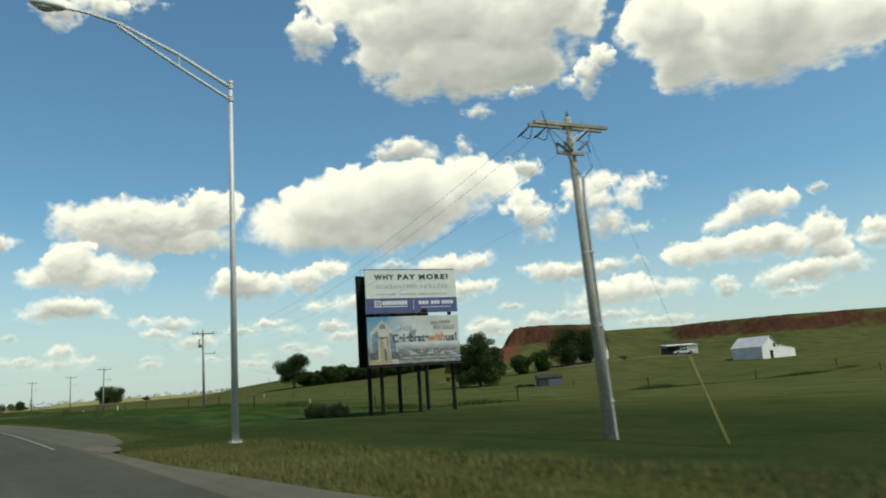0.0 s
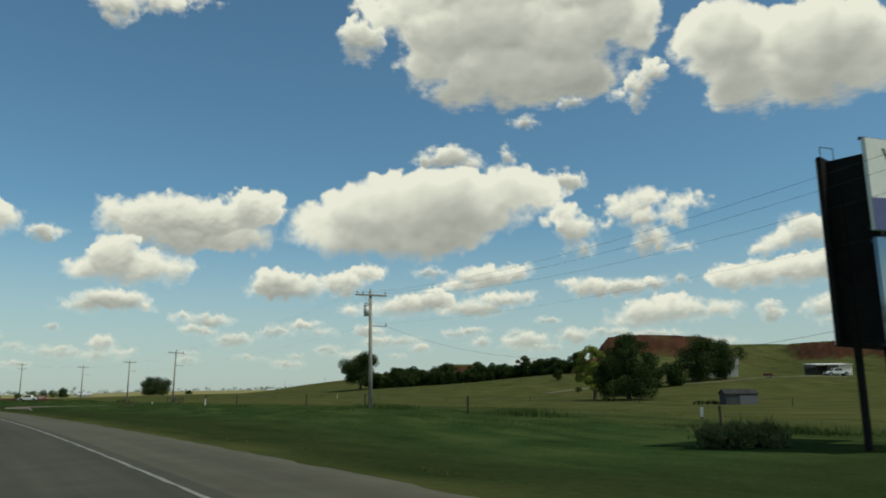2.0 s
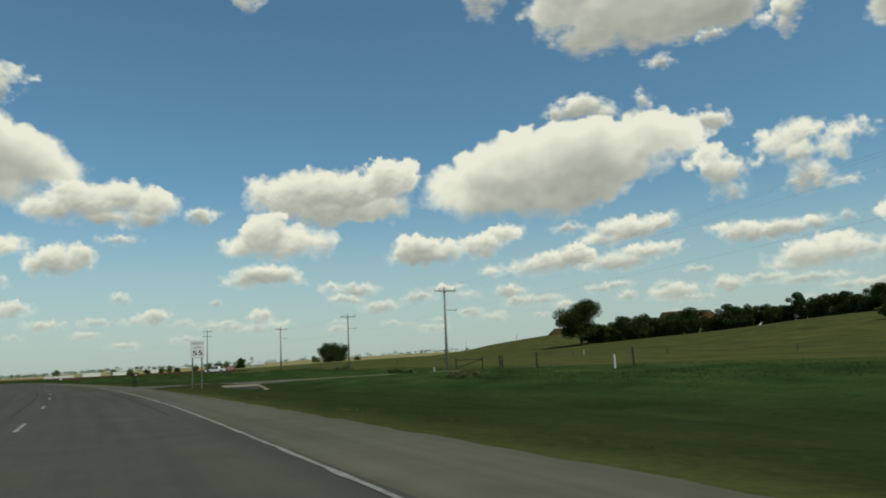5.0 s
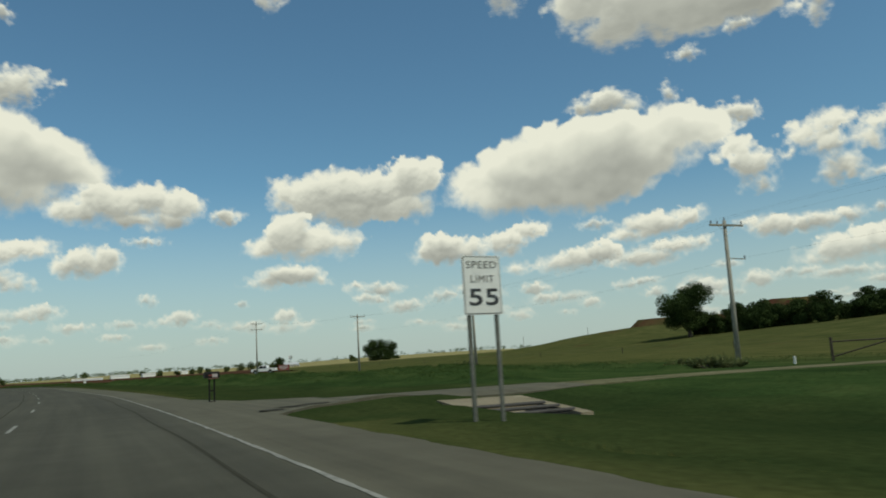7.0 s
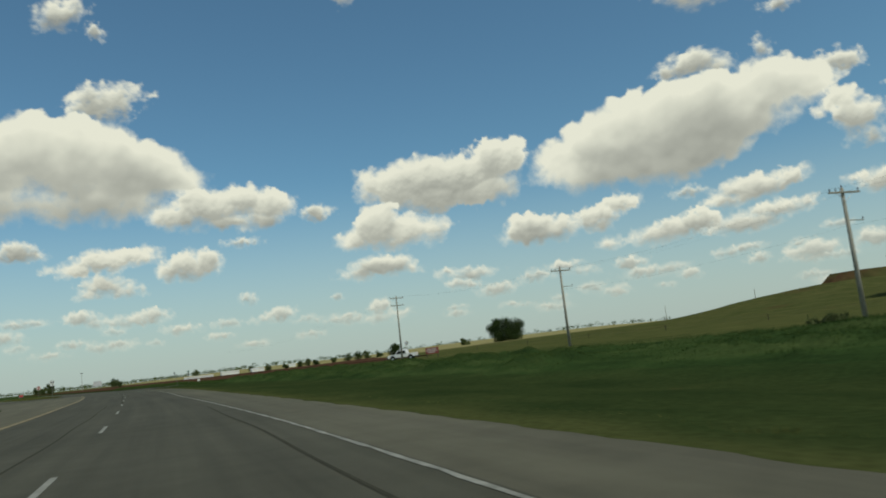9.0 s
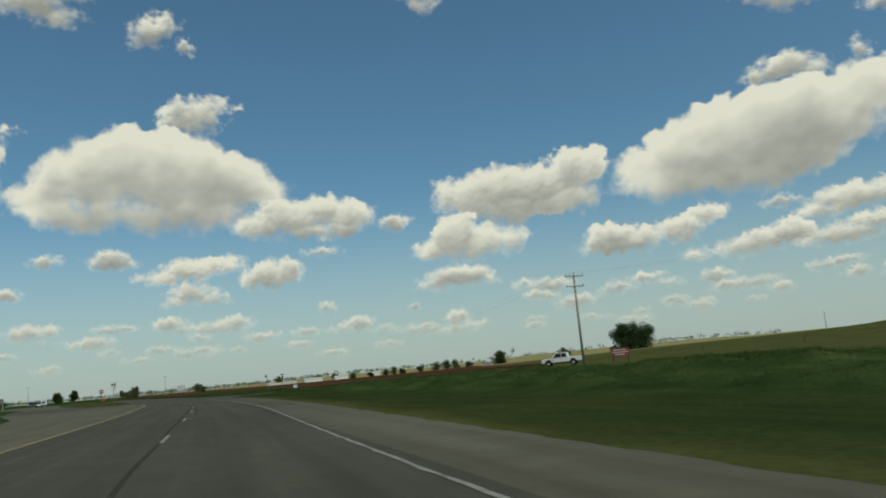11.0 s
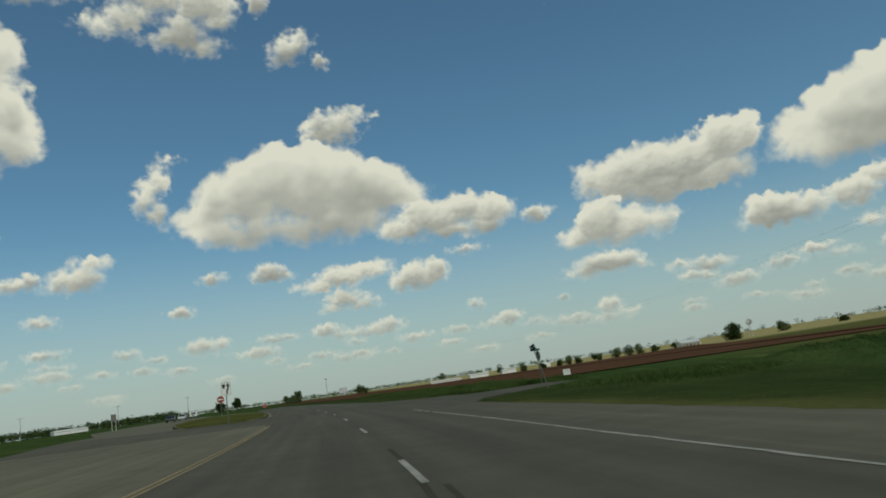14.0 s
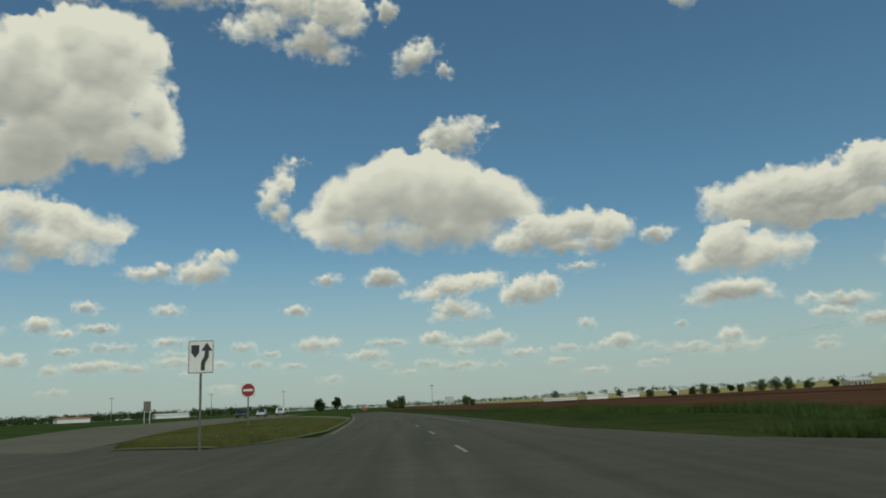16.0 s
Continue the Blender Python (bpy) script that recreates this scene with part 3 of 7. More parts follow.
def tussock(u, v):
    """Height of the matted rank grass above the soil: long low heaps in rows."""
    n = billow(u * 0.16, v * 0.42, 401, 4, 0.55) - 0.5
    f = billow(u * 0.75, v * 1.1, 411, 3, 0.6) - 0.5
    reach = step(15.6, 18.5, v) * (1 - step(27, 36, v)) * step(54, 66, u) * (1 - step(300, 312, u))
    drive = 144 - 0.3 * np.maximum(v - 12, 0)
    reach = reach * step(3.0, 10.0, np.abs(u - drive)) * (1 - step(280, 290, u))
    deep = 0.42 + 0.58 * step(115, 165, u)
    return reach * deep * (0.14 + np.clip(0.10 + 1.5 * n + 0.45 * f, 0, 0.55)) - 0.07


def rank_mat(u0, u1):
    us, vs = np.arange(u0, u1, 0.45), np.arange(15.2, 36.6, 0.35)
    u, v = np.meshgrid(us, vs, indexing="ij")
    x, y = on_road(u.ravel(), v.ravel())
    z = lie(x, y) + tussock(u.ravel(), v.ravel())
    n, k = u.shape
    i = np.arange(n * k).reshape(n, k)
    quads = np.stack([i[:-1, :-1], i[:-1, 1:], i[1:, 1:], i[1:, :-1]], -1).reshape(-1, 4)
    me = bpy.data.meshes.new("rank_mat")
    me.from_pydata(np.stack([x, y, z], 1).tolist(), [], quads.tolist())
    for name, data in (("dry", np.zeros((n, k))), ("lawn", np.zeros((n, k))), ("crop", np.zeros((n, k))), ("along", u), ("across", v)):
        me.attributes.new(name, "FLOAT", "POINT").data.foreach_set("value", data.ravel().astype(np.float32))
    me.materials.append(M_GROUND)
    me.shade_smooth()
    ob = new("rank_mat", me)
    ob.parent = land
    ob["label"] = "matted dark rank grass in long tussocks"


worn_verge(24, 137)
worn_verge(155.5, 283)
rank_mat(54, 312)


# ---------------------------------------------------------------- fair-weather clouds, far off
class Sheet:
    """A patch of far sky in azimuth and elevation, on which clouds are gathered."""

    def __init__(self, az0, az1, el0, el1, res):
        self.az, self.el = np.arange(az0, az1 + res / 2, res), np.arange(el0, el1 + res / 2, res)
        self.body = np.full((len(self.az), len(self.el)), -1.0, np.float32)
        self.lit = np.ones_like(self.body)
        self.res = res


def blurred(f, k):
    """A box blur of k cells each way, run twice."""
    if k < 1:
        return f
    for ax in (0, 1, 0, 1):
        p = np.pad(f, [(k + 1, k) if i == ax else (0, 0) for i in (0, 1)], "edge").cumsum(ax)
        n = f.shape[ax]
        f = (np.take(p, range(2 * k + 1, 2 * k + 1 + n), ax) - np.take(p, range(n), ax)) / (2 * k + 1)
    return f


def gather(sheet, soft, puffs, seed):
    """Adds one cloud, heaped of overlapping puffs (azimuth, elevation, half width, half height in degrees), with light
    from above painted into its tone.
    """
    rs = np.random.RandomState(seed)
    pa, pe, pr, ph = (np.array(c) for c in zip(*puffs))
    pad = 0.4 * max(pr.max(), ph.max()) + 0.9
    i0, i1 = np.searchsorted(sheet.az, ((pa - pr / np.cos(np.radians(pe))).min() - pad, (pa + pr / np.cos(np.radians(pe))).max() + pad))
    j0, j1 = np.searchsorted(sheet.el, ((pe - ph).min() - pad, (pe + ph).max() + pad))
    if i1 - i0 < 3 or j1 - j0 < 3:
        return
    az, el = np.meshgrid(sheet.az[i0:i1], sheet.el[j0:j1], indexing="ij")
    mid = np.cos(np.radians(pe.mean()))
    size = 0.5 * (ph.max() + 0.5 * ph.mean()) + 0.15
    x0 = az * mid
    wa, we = billow(x0 / size * 0.9, el / size * 0.9, seed + 40, 3) - 0.5, billow(x0 / size * 0.9 + 50, el / size * 0.9, seed + 50, 3) - 0.5
    fa, fe = billow(x0 / size * 3.2, el / size * 3.2, seed + 60, 4, 0.6) - 0.5, billow(x0 / size * 3.2 + 50, el / size * 3.2, seed + 65, 4, 0.6) - 0.5
    x, e = x0 + (wa * (0.55 + 0.8 * soft) + 0.40 * fa) * size, el + (we * (0.40 + 0.7 * soft) + 0.36 * fe) * size
    heap = []
    for a0, e0, r, h in puffs:
        heap.append((a0 * mid, e0, r, h, 0.0))
        for _ in range(int((10 + 7 * h) * (1 - soft))):
            th = rs.uniform(-0.25, math.pi + 0.25)
            q, s = rs.uniform(0.35, 0.92), h * rs.uniform(0.14, 0.34)
            heap.append((a0 * mid + r * q * math.cos(th), e0 + h * q * math.sin(th), s * 1.2, s, h * rs.uniform(0.0, 0.40)))
    deep, front, joint = np.full(az.shape, -2.0 * size), np.zeros(az.shape), np.zeros(az.shape)
    tie = 0.22 * size
    for a0, e0, r, h, near in heap:
        k0, k1 = np.searchsorted(sheet.az[i0:i1], ((a0 - 1.6 * r - 1.2 * size) / mid, (a0 + 1.6 * r + 1.2 * size) / mid))
        m0, m1 = np.searchsorted(sheet.el[j0:j1], (e0 - 1.6 * h - 1.2 * size, e0 + 1.6 * h + 1.2 * size))
        w = (slice(k0, k1), slice(m0, m1))
        q = ((x[w] - a0) / r) ** 2 + ((e[w] - e0) / h) ** 2
        d = (1 - np.sqrt(q)) * min(r, h)
        deep[w] = np.maximum(deep[w], d)
        if not near:
            joint[w] += np.exp(np.clip(d / tie, -30, 12))
        front[w] = np.maximum(front[w], np.sqrt(np.clip(1 - q, 0, 1)) * h + near * (q < 1))
    res = sheet.res
    n = billow(x0 / size * 1.6, el / size * 1.6, seed, 6, 0.55) - 0.5
    deep = np.maximum(deep, tie * np.log(joint + 1e-9))
    deep = blurred(deep, int(0.05 * size / res)) + (0.50 + 0.8 * soft) * size * n
    low = np.clip(0.5 - (el - pe.mean()) / (2.2 * ph.max() + 0.3), 0, 1)
    frill = billow(x0 / size * 0.7 + 9, el / size * 0.7, seed + 90, 3) - 0.5
    fuzz = np.clip(0.26 + 0.42 * low + 1.3 * frill + 0.55 * soft, 0.20, 1.3) * (0.38 + 0.55 * min(size, 1.6))
    body = np.clip(deep / fuzz, -1.6, 1.45 - 0.95 * soft)
    dens = np.clip(deep / (0.55 * size), 0, 1)
    tall = max(pe.max() - pe.min() + 1.6 * ph.mean(), 0.4)
    run, keep = np.zeros(az.shape[0]), 0.5 ** (res / (0.70 * tall))
    light = np.ones(az.shape)
    for j in range(az.shape[1] - 1, -1, -1):
        run = run * keep + dens[:, j] * res / tall
        light[:, j] = run
    light = np.exp(-2.5 * np.maximum(blurred(light, int(0.16 * size / res)) - 0.05, 0))
    relief = blurred(front, int(0.13 * size / res)) + 0.26 * size * blurred(n, int(0.05 * size / res))
    ga, ge = np.gradient(relief, res)
    lamb = np.clip((0.18 * -ga + 0.72 * -ge + 0.64) / np.sqrt(1 + ga * ga + ge * ge), 0, 1)
    lamb = blurred(lamb, int(0.06 * size / res))
    thin = np.clip(1 - deep / (0.6 * size), 0, 1)
    broad = billow(x0 / size * 0.55 + 31, el / size * 0.8, seed + 70, 3, 0.5) - 0.5
    lit = np.clip(0.06 + 0.74 * light + (0.68 - 0.36 * min(1, size / 1.5)) * (lamb - 0.5) * (0.35 + 0.65 * light) + 0.34 * broad + 0.28 * thin * light - 0.09 * (1 - thin) * step(17, 25, el), 0.02, 1.05)
    old = sheet.body[i0:i1, j0:j1]
    w = np.clip((body - old) * 1.2 + 0.5, 0, 1)
    w = np.where(old < -0.3, 1, w) * (body > -0.6)
    sheet.lit[i0:i1, j0:j1] = sheet.lit[i0:i1, j0:j1] * (1 - w) + lit * w
    sheet.body[i0:i1, j0:j1] = np.maximum(old, body)


VIEW = Sheet(-40.0, 100.0, 0.0, 42.0, 0.09)
REST = Sheet(100.0, 320.0, 0.0, 46.0, 0.5)
_seed = [100]


def cloud(soft, *puffs):
    _seed[0] += 13
    gather(VIEW, soft, puffs, _seed[0])


# the heaps, one by one
cloud(0.15, (12.0, 29.5, 2.5, 1.21), (7.6, 27.9, 3.4, 2.06), (2.8, 28.5, 5.1, 2.44), (-2.4, 27.3, 4.2, 2.43), (-6.2, 28.2, 3.6, 1.98), (-9.3, 27.0, 1.4, 1.97), (6.3, 23.7, 2.6, 1.28), (2.4, 24.8, 4.7, 2.44), (-2.3, 24.5, 3.8, 2.08), (-5.0, 24.2, 1.7, 1.57), (9.1, 25.8, 2.2, 1.17), (4.6, 31.4, 8.3, 2.36), (-5.0, 31.0, 6.0, 2.31))
cloud(0.5, (14.4, 27.8, 1.8, 1.48), (15.3, 27.2, 1.1, 1.03))
cloud(0.7, (-2.6, 22.4, 1.0, 0.51))
cloud(0.7, (-9.7, 24.1, 0.8, 0.81), (-8.5, 23.2, 1.1, 0.90), (-7.9, 21.9, 0.6, 0.75), (-6.7, 22.6, 0.7, 0.41))
cloud(0.9, (1.2, 21.1, 1.0, 0.43))
cloud(0.15, (-15.2, 25.6, 3.0, 2.69), (-13.1, 25.6, 1.3, 1.56), (-16.5, 22.6, 2.8, 1.95), (-20.0, 22.4, 3.2, 2.13), (-15.2, 21.5, 1.3, 0.95), (-21.7, 24.3, 4.1, 2.94), (-25.1, 22.4, 3.2, 2.09), (-20.5, 20.5, 2.1, 0.84), (-23.5, 20.9, 2.0, 1.04), (-27.8, 22.8, 3.3, 2.44))
cloud(0.7, (33.9, 28.2, 1.6, 0.83), (34.2, 27.2, 0.7, 0.57), (31.0, 28.9, 2.3, 0.69), (28.0, 29.8, 1.5, 0.46))
cloud(0.0, (18.4, 13.5, 2.0, 1.32), (16.3, 14.2, 2.1, 1.77), (13.4, 14.5, 3.1, 2.40), (10.2, 14.7, 3.8, 2.67), (6.5, 15.1, 3.8, 2.58), (3.2, 15.7, 3.1, 1.86), (0.5, 15.8, 2.2, 1.23), (16.5, 12.2, 3.1, 1.24), (12.0, 12.1, 4.9, 1.43), (8.3, 12.7, 3.1, 1.61), (5.1, 13.8, 2.7, 1.42))
cloud(0.35, (7.6, 18.6, 1.9, 0.88), (9.2, 18.3, 1.1, 0.62), (5.9, 18.0, 1.2, 0.62))
cloud(0.5, (-2.0, 16.3, 1.3, 0.78), (-0.2, 16.2, 1.7, 0.75))
cloud(0.9, (2.7, 18.5, 0.5, 0.70))
cloud(0.65, (-1.7, 13.9, 1.1, 0.79), (-2.5, 12.4, 1.5, 1.23), (-3.1, 11.1, 0.9, 0.74), (-1.0, 13.5, 0.9, 0.66))
cloud(0.65, (-6.1, 14.1, 1.4, 0.95), (-7.9, 14.6, 1.4, 0.77), (-7.6, 13.1, 1.0, 0.77), (-10.8, 14.1, 1.7, 0.67), (-9.9, 13.2, 1.1, 0.76), (-8.5, 11.6, 1.2, 1.03), (-7.6, 11.0, 0.9, 0.69), (-10.5, 10.8, 0.8, 0.34), (-5.0, 13.0, 0.6, 0.43))
cloud(0.1, (33.3, 13.3, 1.4, 1.15), (31.5, 13.0, 1.9, 1.37), (29.5, 13.4, 2.4, 1.51), (26.6, 13.4, 2.9, 1.62), (23.7, 14.0, 2.1, 1.56), (21.9, 14.4, 1.2, 1.31), (28.2, 11.8, 2.8, 1.19), (24.4, 11.8, 2.4, 1.04), (31.0, 12.2, 1.9, 1.00))
cloud(0.1, (35.2, 9.1, 1.2, 0.89), (33.2, 9.8, 1.9, 1.56), (31.2, 9.5, 2.3, 1.25), (32.5, 11.1, 1.1, 0.74), (28.9, 9.3, 1.3, 0.84), (27.8, 9.7, 0.6, 0.51))
cloud(0.3, (33.4, 7.0, 2.2, 0.81), (34.8, 6.5, 1.5, 0.48), (31.9, 7.0, 1.3, 0.70), (30.6, 6.5, 0.6, 0.33))
cloud(0.2, (21.3, 8.6, 1.9, 1.18), (19.1, 8.4, 1.9, 0.88), (22.1, 7.9, 1.3, 0.52))
cloud(0.3, (16.5, 8.7, 1.8, 0.80), (14.3, 9.5, 1.7, 0.62), (15.9, 8.0, 0.8, 0.53))
cloud(0.3, (11.1, 6.9, 2.2, 0.80), (8.9, 7.3, 1.8, 0.89), (12.9, 6.6, 1.3, 0.44), (15.6, 6.6, 1.1, 0.44))
cloud(0.3, (4.8, 9.1, 2.4, 0.89), (2.5, 9.5, 1.3, 0.62), (7.0, 8.3, 1.6, 0.45))
cloud(0.3, (6.2, 6.6, 2.7, 0.67), (3.5, 7.3, 2.2, 0.62), (1.7, 7.4, 0.8, 0.35))
cloud(0.9, (9.3, 9.5, 1.1, 0.36))
cloud(0.35, (-3.6, 8.0, 1.9, 0.78), (-6.2, 8.0, 1.9, 0.60), (-8.3, 8.2, 1.0, 0.51), (-2.1, 8.4, 0.9, 0.39))
cloud(0.7, (-10.2, 8.3, 0.6, 0.30))
cloud(0.25, (-7.7, 6.0, 2.5, 0.94), (-10.2, 6.1, 2.0, 0.76), (-12.6, 6.0, 1.6, 0.58), (-6.0, 5.3, 1.5, 0.43), (-9.4, 6.8, 1.2, 0.55))
cloud(0.3, (-19.3, 11.2, 2.1, 1.06), (-21.0, 11.5, 0.9, 0.64), (-17.4, 10.6, 1.5, 0.66), (-16.0, 10.1, 1.0, 0.46))
cloud(0.7, (-23.2, 11.8, 0.6, 0.35))
cloud(0.15, (-13.3, 8.3, 1.4, 0.93), (-15.5, 8.3, 2.2, 1.05), (-18.3, 8.6, 2.1, 1.11), (-20.1, 8.9, 1.5, 0.97), (-21.3, 8.1, 1.3, 0.88), (-23.0, 8.9, 1.4, 1.11), (-23.7, 7.4, 1.4, 0.94))
cloud(0.3, (-20.3, 6.0, 1.5, 0.65), (-22.1, 6.2, 2.1, 0.87), (-24.3, 6.4, 1.2, 0.70))
cloud(0.5, (-16.2, 5.9, 0.8, 0.58))
cloud(0.4, (-26.5, 8.7, 1.0, 0.76), (-26.2, 7.8, 1.2, 0.42), (-28.2, 7.8, 1.6, 0.97))
cloud(0.3, (-28.8, 5.5, 1.9, 0.96), (-31.3, 6.2, 1.8, 1.44), (-33.4, 4.8, 1.9, 1.05))
cloud(0.5, (26.2, 5.6, 1.8, 0.51), (28.1, 5.9, 0.8, 0.29))
cloud(0.5, (24.5, 4.2, 1.6, 0.51))
cloud(0.5, (33.5, 3.9, 0.9, 0.56), (33.8, 3.0, 1.3, 0.36), (32.0, 3.2, 0.7, 0.28))
cloud(0.5, (19.0, 5.4, 1.3, 0.35), (17.5, 4.8, 1.0, 0.31))
cloud(0.5, (14.2, 4.9, 1.2, 0.48))
cloud(0.5, (12.9, 4.1, 1.8, 0.40))
cloud(0.5, (15.5, 3.0, 1.0, 0.39))
cloud(0.5, (10.0, 3.6, 0.9, 0.40))
cloud(0.5, (5.3, 4.0, 0.8, 0.40))
cloud(0.5, (1.8, 4.1, 1.8, 0.61), (1.8, 3.5, 1.3, 0.31))
cloud(0.5, (-1.9, 4.3, 1.2, 0.61))
cloud(0.5, (-16.2, 5.5, 0.9, 0.52))
cloud(0.5, (-19.6, 5.6, 1.4, 0.63))
cloud(0.5, (23.4, 2.9, 0.7, 0.21))
cloud(0.5, (21.1, 2.5, 0.6, 0.21))
cloud(0.5, (27.7, 2.7, 0.7, 0.29))
cloud(0.5, (-7.6, 4.3, 2.5, 0.34))
cloud(0.5, (-11.6, 3.6, 2.4, 0.37))
cloud(0.5, (36.8, 4.9, 0.4, 0.28))
cloud(0.5, (-0.0, 5.6, 0.9, 0.26))
cloud(0.15, (83.3, 24.4, 1.9, 1.95), (80.5, 25.6, 2.7, 1.66), (77.5, 25.6, 2.5, 1.70), (75.5, 24.7, 1.2, 1.43), (78.2, 23.7, 3.5, 1.86), (83.2, 21.9, 2.3, 2.17), (79.9, 20.8, 3.4, 1.87), (75.4, 21.7, 1.4, 1.46), (74.6, 20.0, 1.0, 1.02), (76.5, 19.1, 2.2, 1.24), (79.4, 18.4, 2.1, 1.06), (83.0, 18.6, 2.3, 2.21), (83.6, 16.7, 1.6, 0.81), (86.6, 22.4, 3.0, 3.13), (86.9, 17.8, 2.4, 2.13))
cloud(0.7, (81.0, 27.8, 1.3, 0.35))
cloud(0.3, (76.2, 29.3, 1.8, 0.9), (74.0, 29.2, 2.0, 1.2), (71.4, 29.6, 2.0, 1.1))
cloud(0.15, (83.4, 14.1, 1.9, 1.22), (81.0, 13.7, 2.0, 1.06), (79.2, 12.9, 1.6, 1.00), (77.6, 12.8, 1.0, 0.70), (82.6, 11.9, 2.0, 1.05), (79.5, 11.4, 1.2, 0.58), (83.9, 10.7, 1.0, 0.52), (85.9, 12.8, 2.1, 1.99))
cloud(0.5, (75.6, 10.1, 1.5, 0.47), (74.5, 10.4, 0.7, 0.48))
cloud(0.35, (71.6, 10.3, 1.7, 0.89), (70.6, 11.3, 1.3, 0.57), (72.8, 9.7, 0.9, 0.40))
cloud(0.0, (63.8, 14.0, 1.6, 0.84), (61.7, 15.1, 1.9, 1.51), (59.5, 15.7, 2.3, 2.02), (57.3, 16.4, 2.5, 2.70), (54.6, 16.1, 2.9, 2.71), (52.0, 15.6, 2.9, 2.46), (49.4, 15.0, 2.5, 1.78), (47.3, 14.4, 1.7, 1.10), (60.9, 12.9, 2.9, 0.93), (56.5, 12.6, 3.8, 0.94), (52.2, 13.0, 3.0, 1.19))
cloud(0.65, (52.6, 20.0, 1.9, 1.17), (50.8, 20.5, 1.5, 0.54), (53.8, 19.5, 1.3, 0.84))
cloud(0.1, (48.3, 11.7, 1.9, 0.93), (45.7, 12.4, 2.1, 1.18), (43.1, 12.8, 1.8, 1.09), (41.2, 12.4, 1.8, 1.08), (44.5, 11.2, 2.1, 0.55), (46.9, 13.1, 1.3, 0.76), (42.0, 11.2, 1.6, 0.67))
cloud(0.5, (37.8, 11.5, 1.1, 0.61))
cloud(0.65, (65.2, 18.2, 0.8, 0.45), (65.9, 16.9, 0.8, 1.07), (66.8, 15.7, 0.8, 1.07), (66.2, 14.5, 0.8, 0.66))
cloud(0.5, (62.6, 9.6, 0.9, 0.38))
cloud(0.3, (58.6, 9.6, 1.5, 0.68), (57.3, 9.3, 0.6, 0.30))
cloud(0.5, (65.0, 7.3, 0.9, 0.41))
cloud(0.3, (55.0, 8.3, 1.7, 0.51), (53.3, 8.8, 2.1, 0.76), (51.1, 9.1, 1.9, 0.68), (53.3, 7.1, 1.7, 0.59), (51.7, 6.6, 1.2, 0.46), (54.2, 6.5, 0.8, 0.34))
cloud(0.3, (47.5, 8.1, 2.0, 0.93), (46.2, 8.6, 1.1, 0.67), (48.8, 7.7, 1.1, 0.59))
cloud(0.8, (43.6, 9.6, 1.2, 0.33))
cloud(0.4, (54.7, 4.9, 1.2, 0.46), (51.4, 4.5, 1.9, 0.42), (50.1, 4.8, 1.1, 0.46), (53.9, 4.5, 0.8, 0.29))
cloud(0.5, (63.6, 4.8, 1.6, 0.58))
cloud(0.5, (59.8, 3.9, 1.6, 0.42))
cloud(0.5, (48.3, 3.6, 1.3, 0.37))
cloud(0.5, (45.6, 2.8, 0.9, 0.29))
cloud(0.5, (53.6, 2.8, 1.2, 0.33))
cloud(0.5, (41.0, 4.1, 1.1, 0.49), (42.3, 3.7, 1.0, 0.29))
cloud(0.5, (57.0, 2.5, 1.0, 0.25))
cloud(0.5, (67.8, 3.6, 0.8, 0.28))
cloud(0.5, (65.2, 3.3, 1.0, 0.29))
cloud(0.5, (73.8, 5.3, 1.3, 0.36))
cloud(0.5, (73.4, 3.9, 1.1, 0.39))
cloud(0.5, (68.8, 4.8, 1.0, 0.32))
cloud(0.5, (82.0, 6.5, 1.1, 0.52), (80.6, 5.9, 1.0, 0.30))
cloud(0.5, (78.4, 6.3, 1.2, 0.34))
cloud(0.5, (83.5, 4.2, 1.0, 0.51))
cloud(0.5, (81.3, 3.5, 0.7, 0.33))
cloud(0.5, (78.8, 3.7, 2.1, 0.38))
cloud(0.5, (76.3, 3.6, 1.3, 0.38))
cloud(0.5, (38.8, 2.3, 0.8, 0.24))
cloud(0.5, (43.2, 2.0, 1.0, 0.24))
cloud(0.5, (85.5, 6.0, 1.2, 0.50))
cloud(0.85, (73.9, 7.5, 0.9, 0.44))
cloud(0.85, (79.3, 7.7, 0.9, 0.42))
cloud(0.9, (43.3, 5.4, 0.6, 0.46))
cloud(0.45, (68.9, 27.2, 1.5, 0.61), (67.2, 27.7, 1.6, 0.88), (64.9, 29.0, 3.1, 0.76), (61.3, 28.7, 2.0, 1.16), (63.2, 26.7, 1.6, 1.10), (61.9, 25.9, 1.5, 0.59), (65.0, 26.2, 1.0, 0.35), (60.4, 27.5, 1.0, 0.70), (64.0, 30.5, 4.7, 1.13))
cloud(0.7, (57.2, 28.7, 0.8, 0.78))
cloud(0.7, (55.3, 25.5, 1.2, 1.04), (54.3, 26.2, 0.7, 0.52), (56.2, 24.8, 0.6, 0.36))
cloud(0.9, (53.0, 24.6, 0.5, 0.48))
# random clouds round the rest of the sky, out of view
rs = np.random.RandomState(4)
for k in range(70):
    el = 4 + 34 * rs.rand() ** 1.6
    a, s = 100 + 220 * rs.rand(), 0.5 + 0.16 * el
    gather(REST, 0.0, [(a + rs.uniform(-1, 1) * s * 1.5, el + rs.uniform(-0.3, 0.3) * s, s * rs.uniform(0.8, 1.5), s * rs.uniform(0.4, 0.7)) for _ in range(5)], 900 + 11 * k)

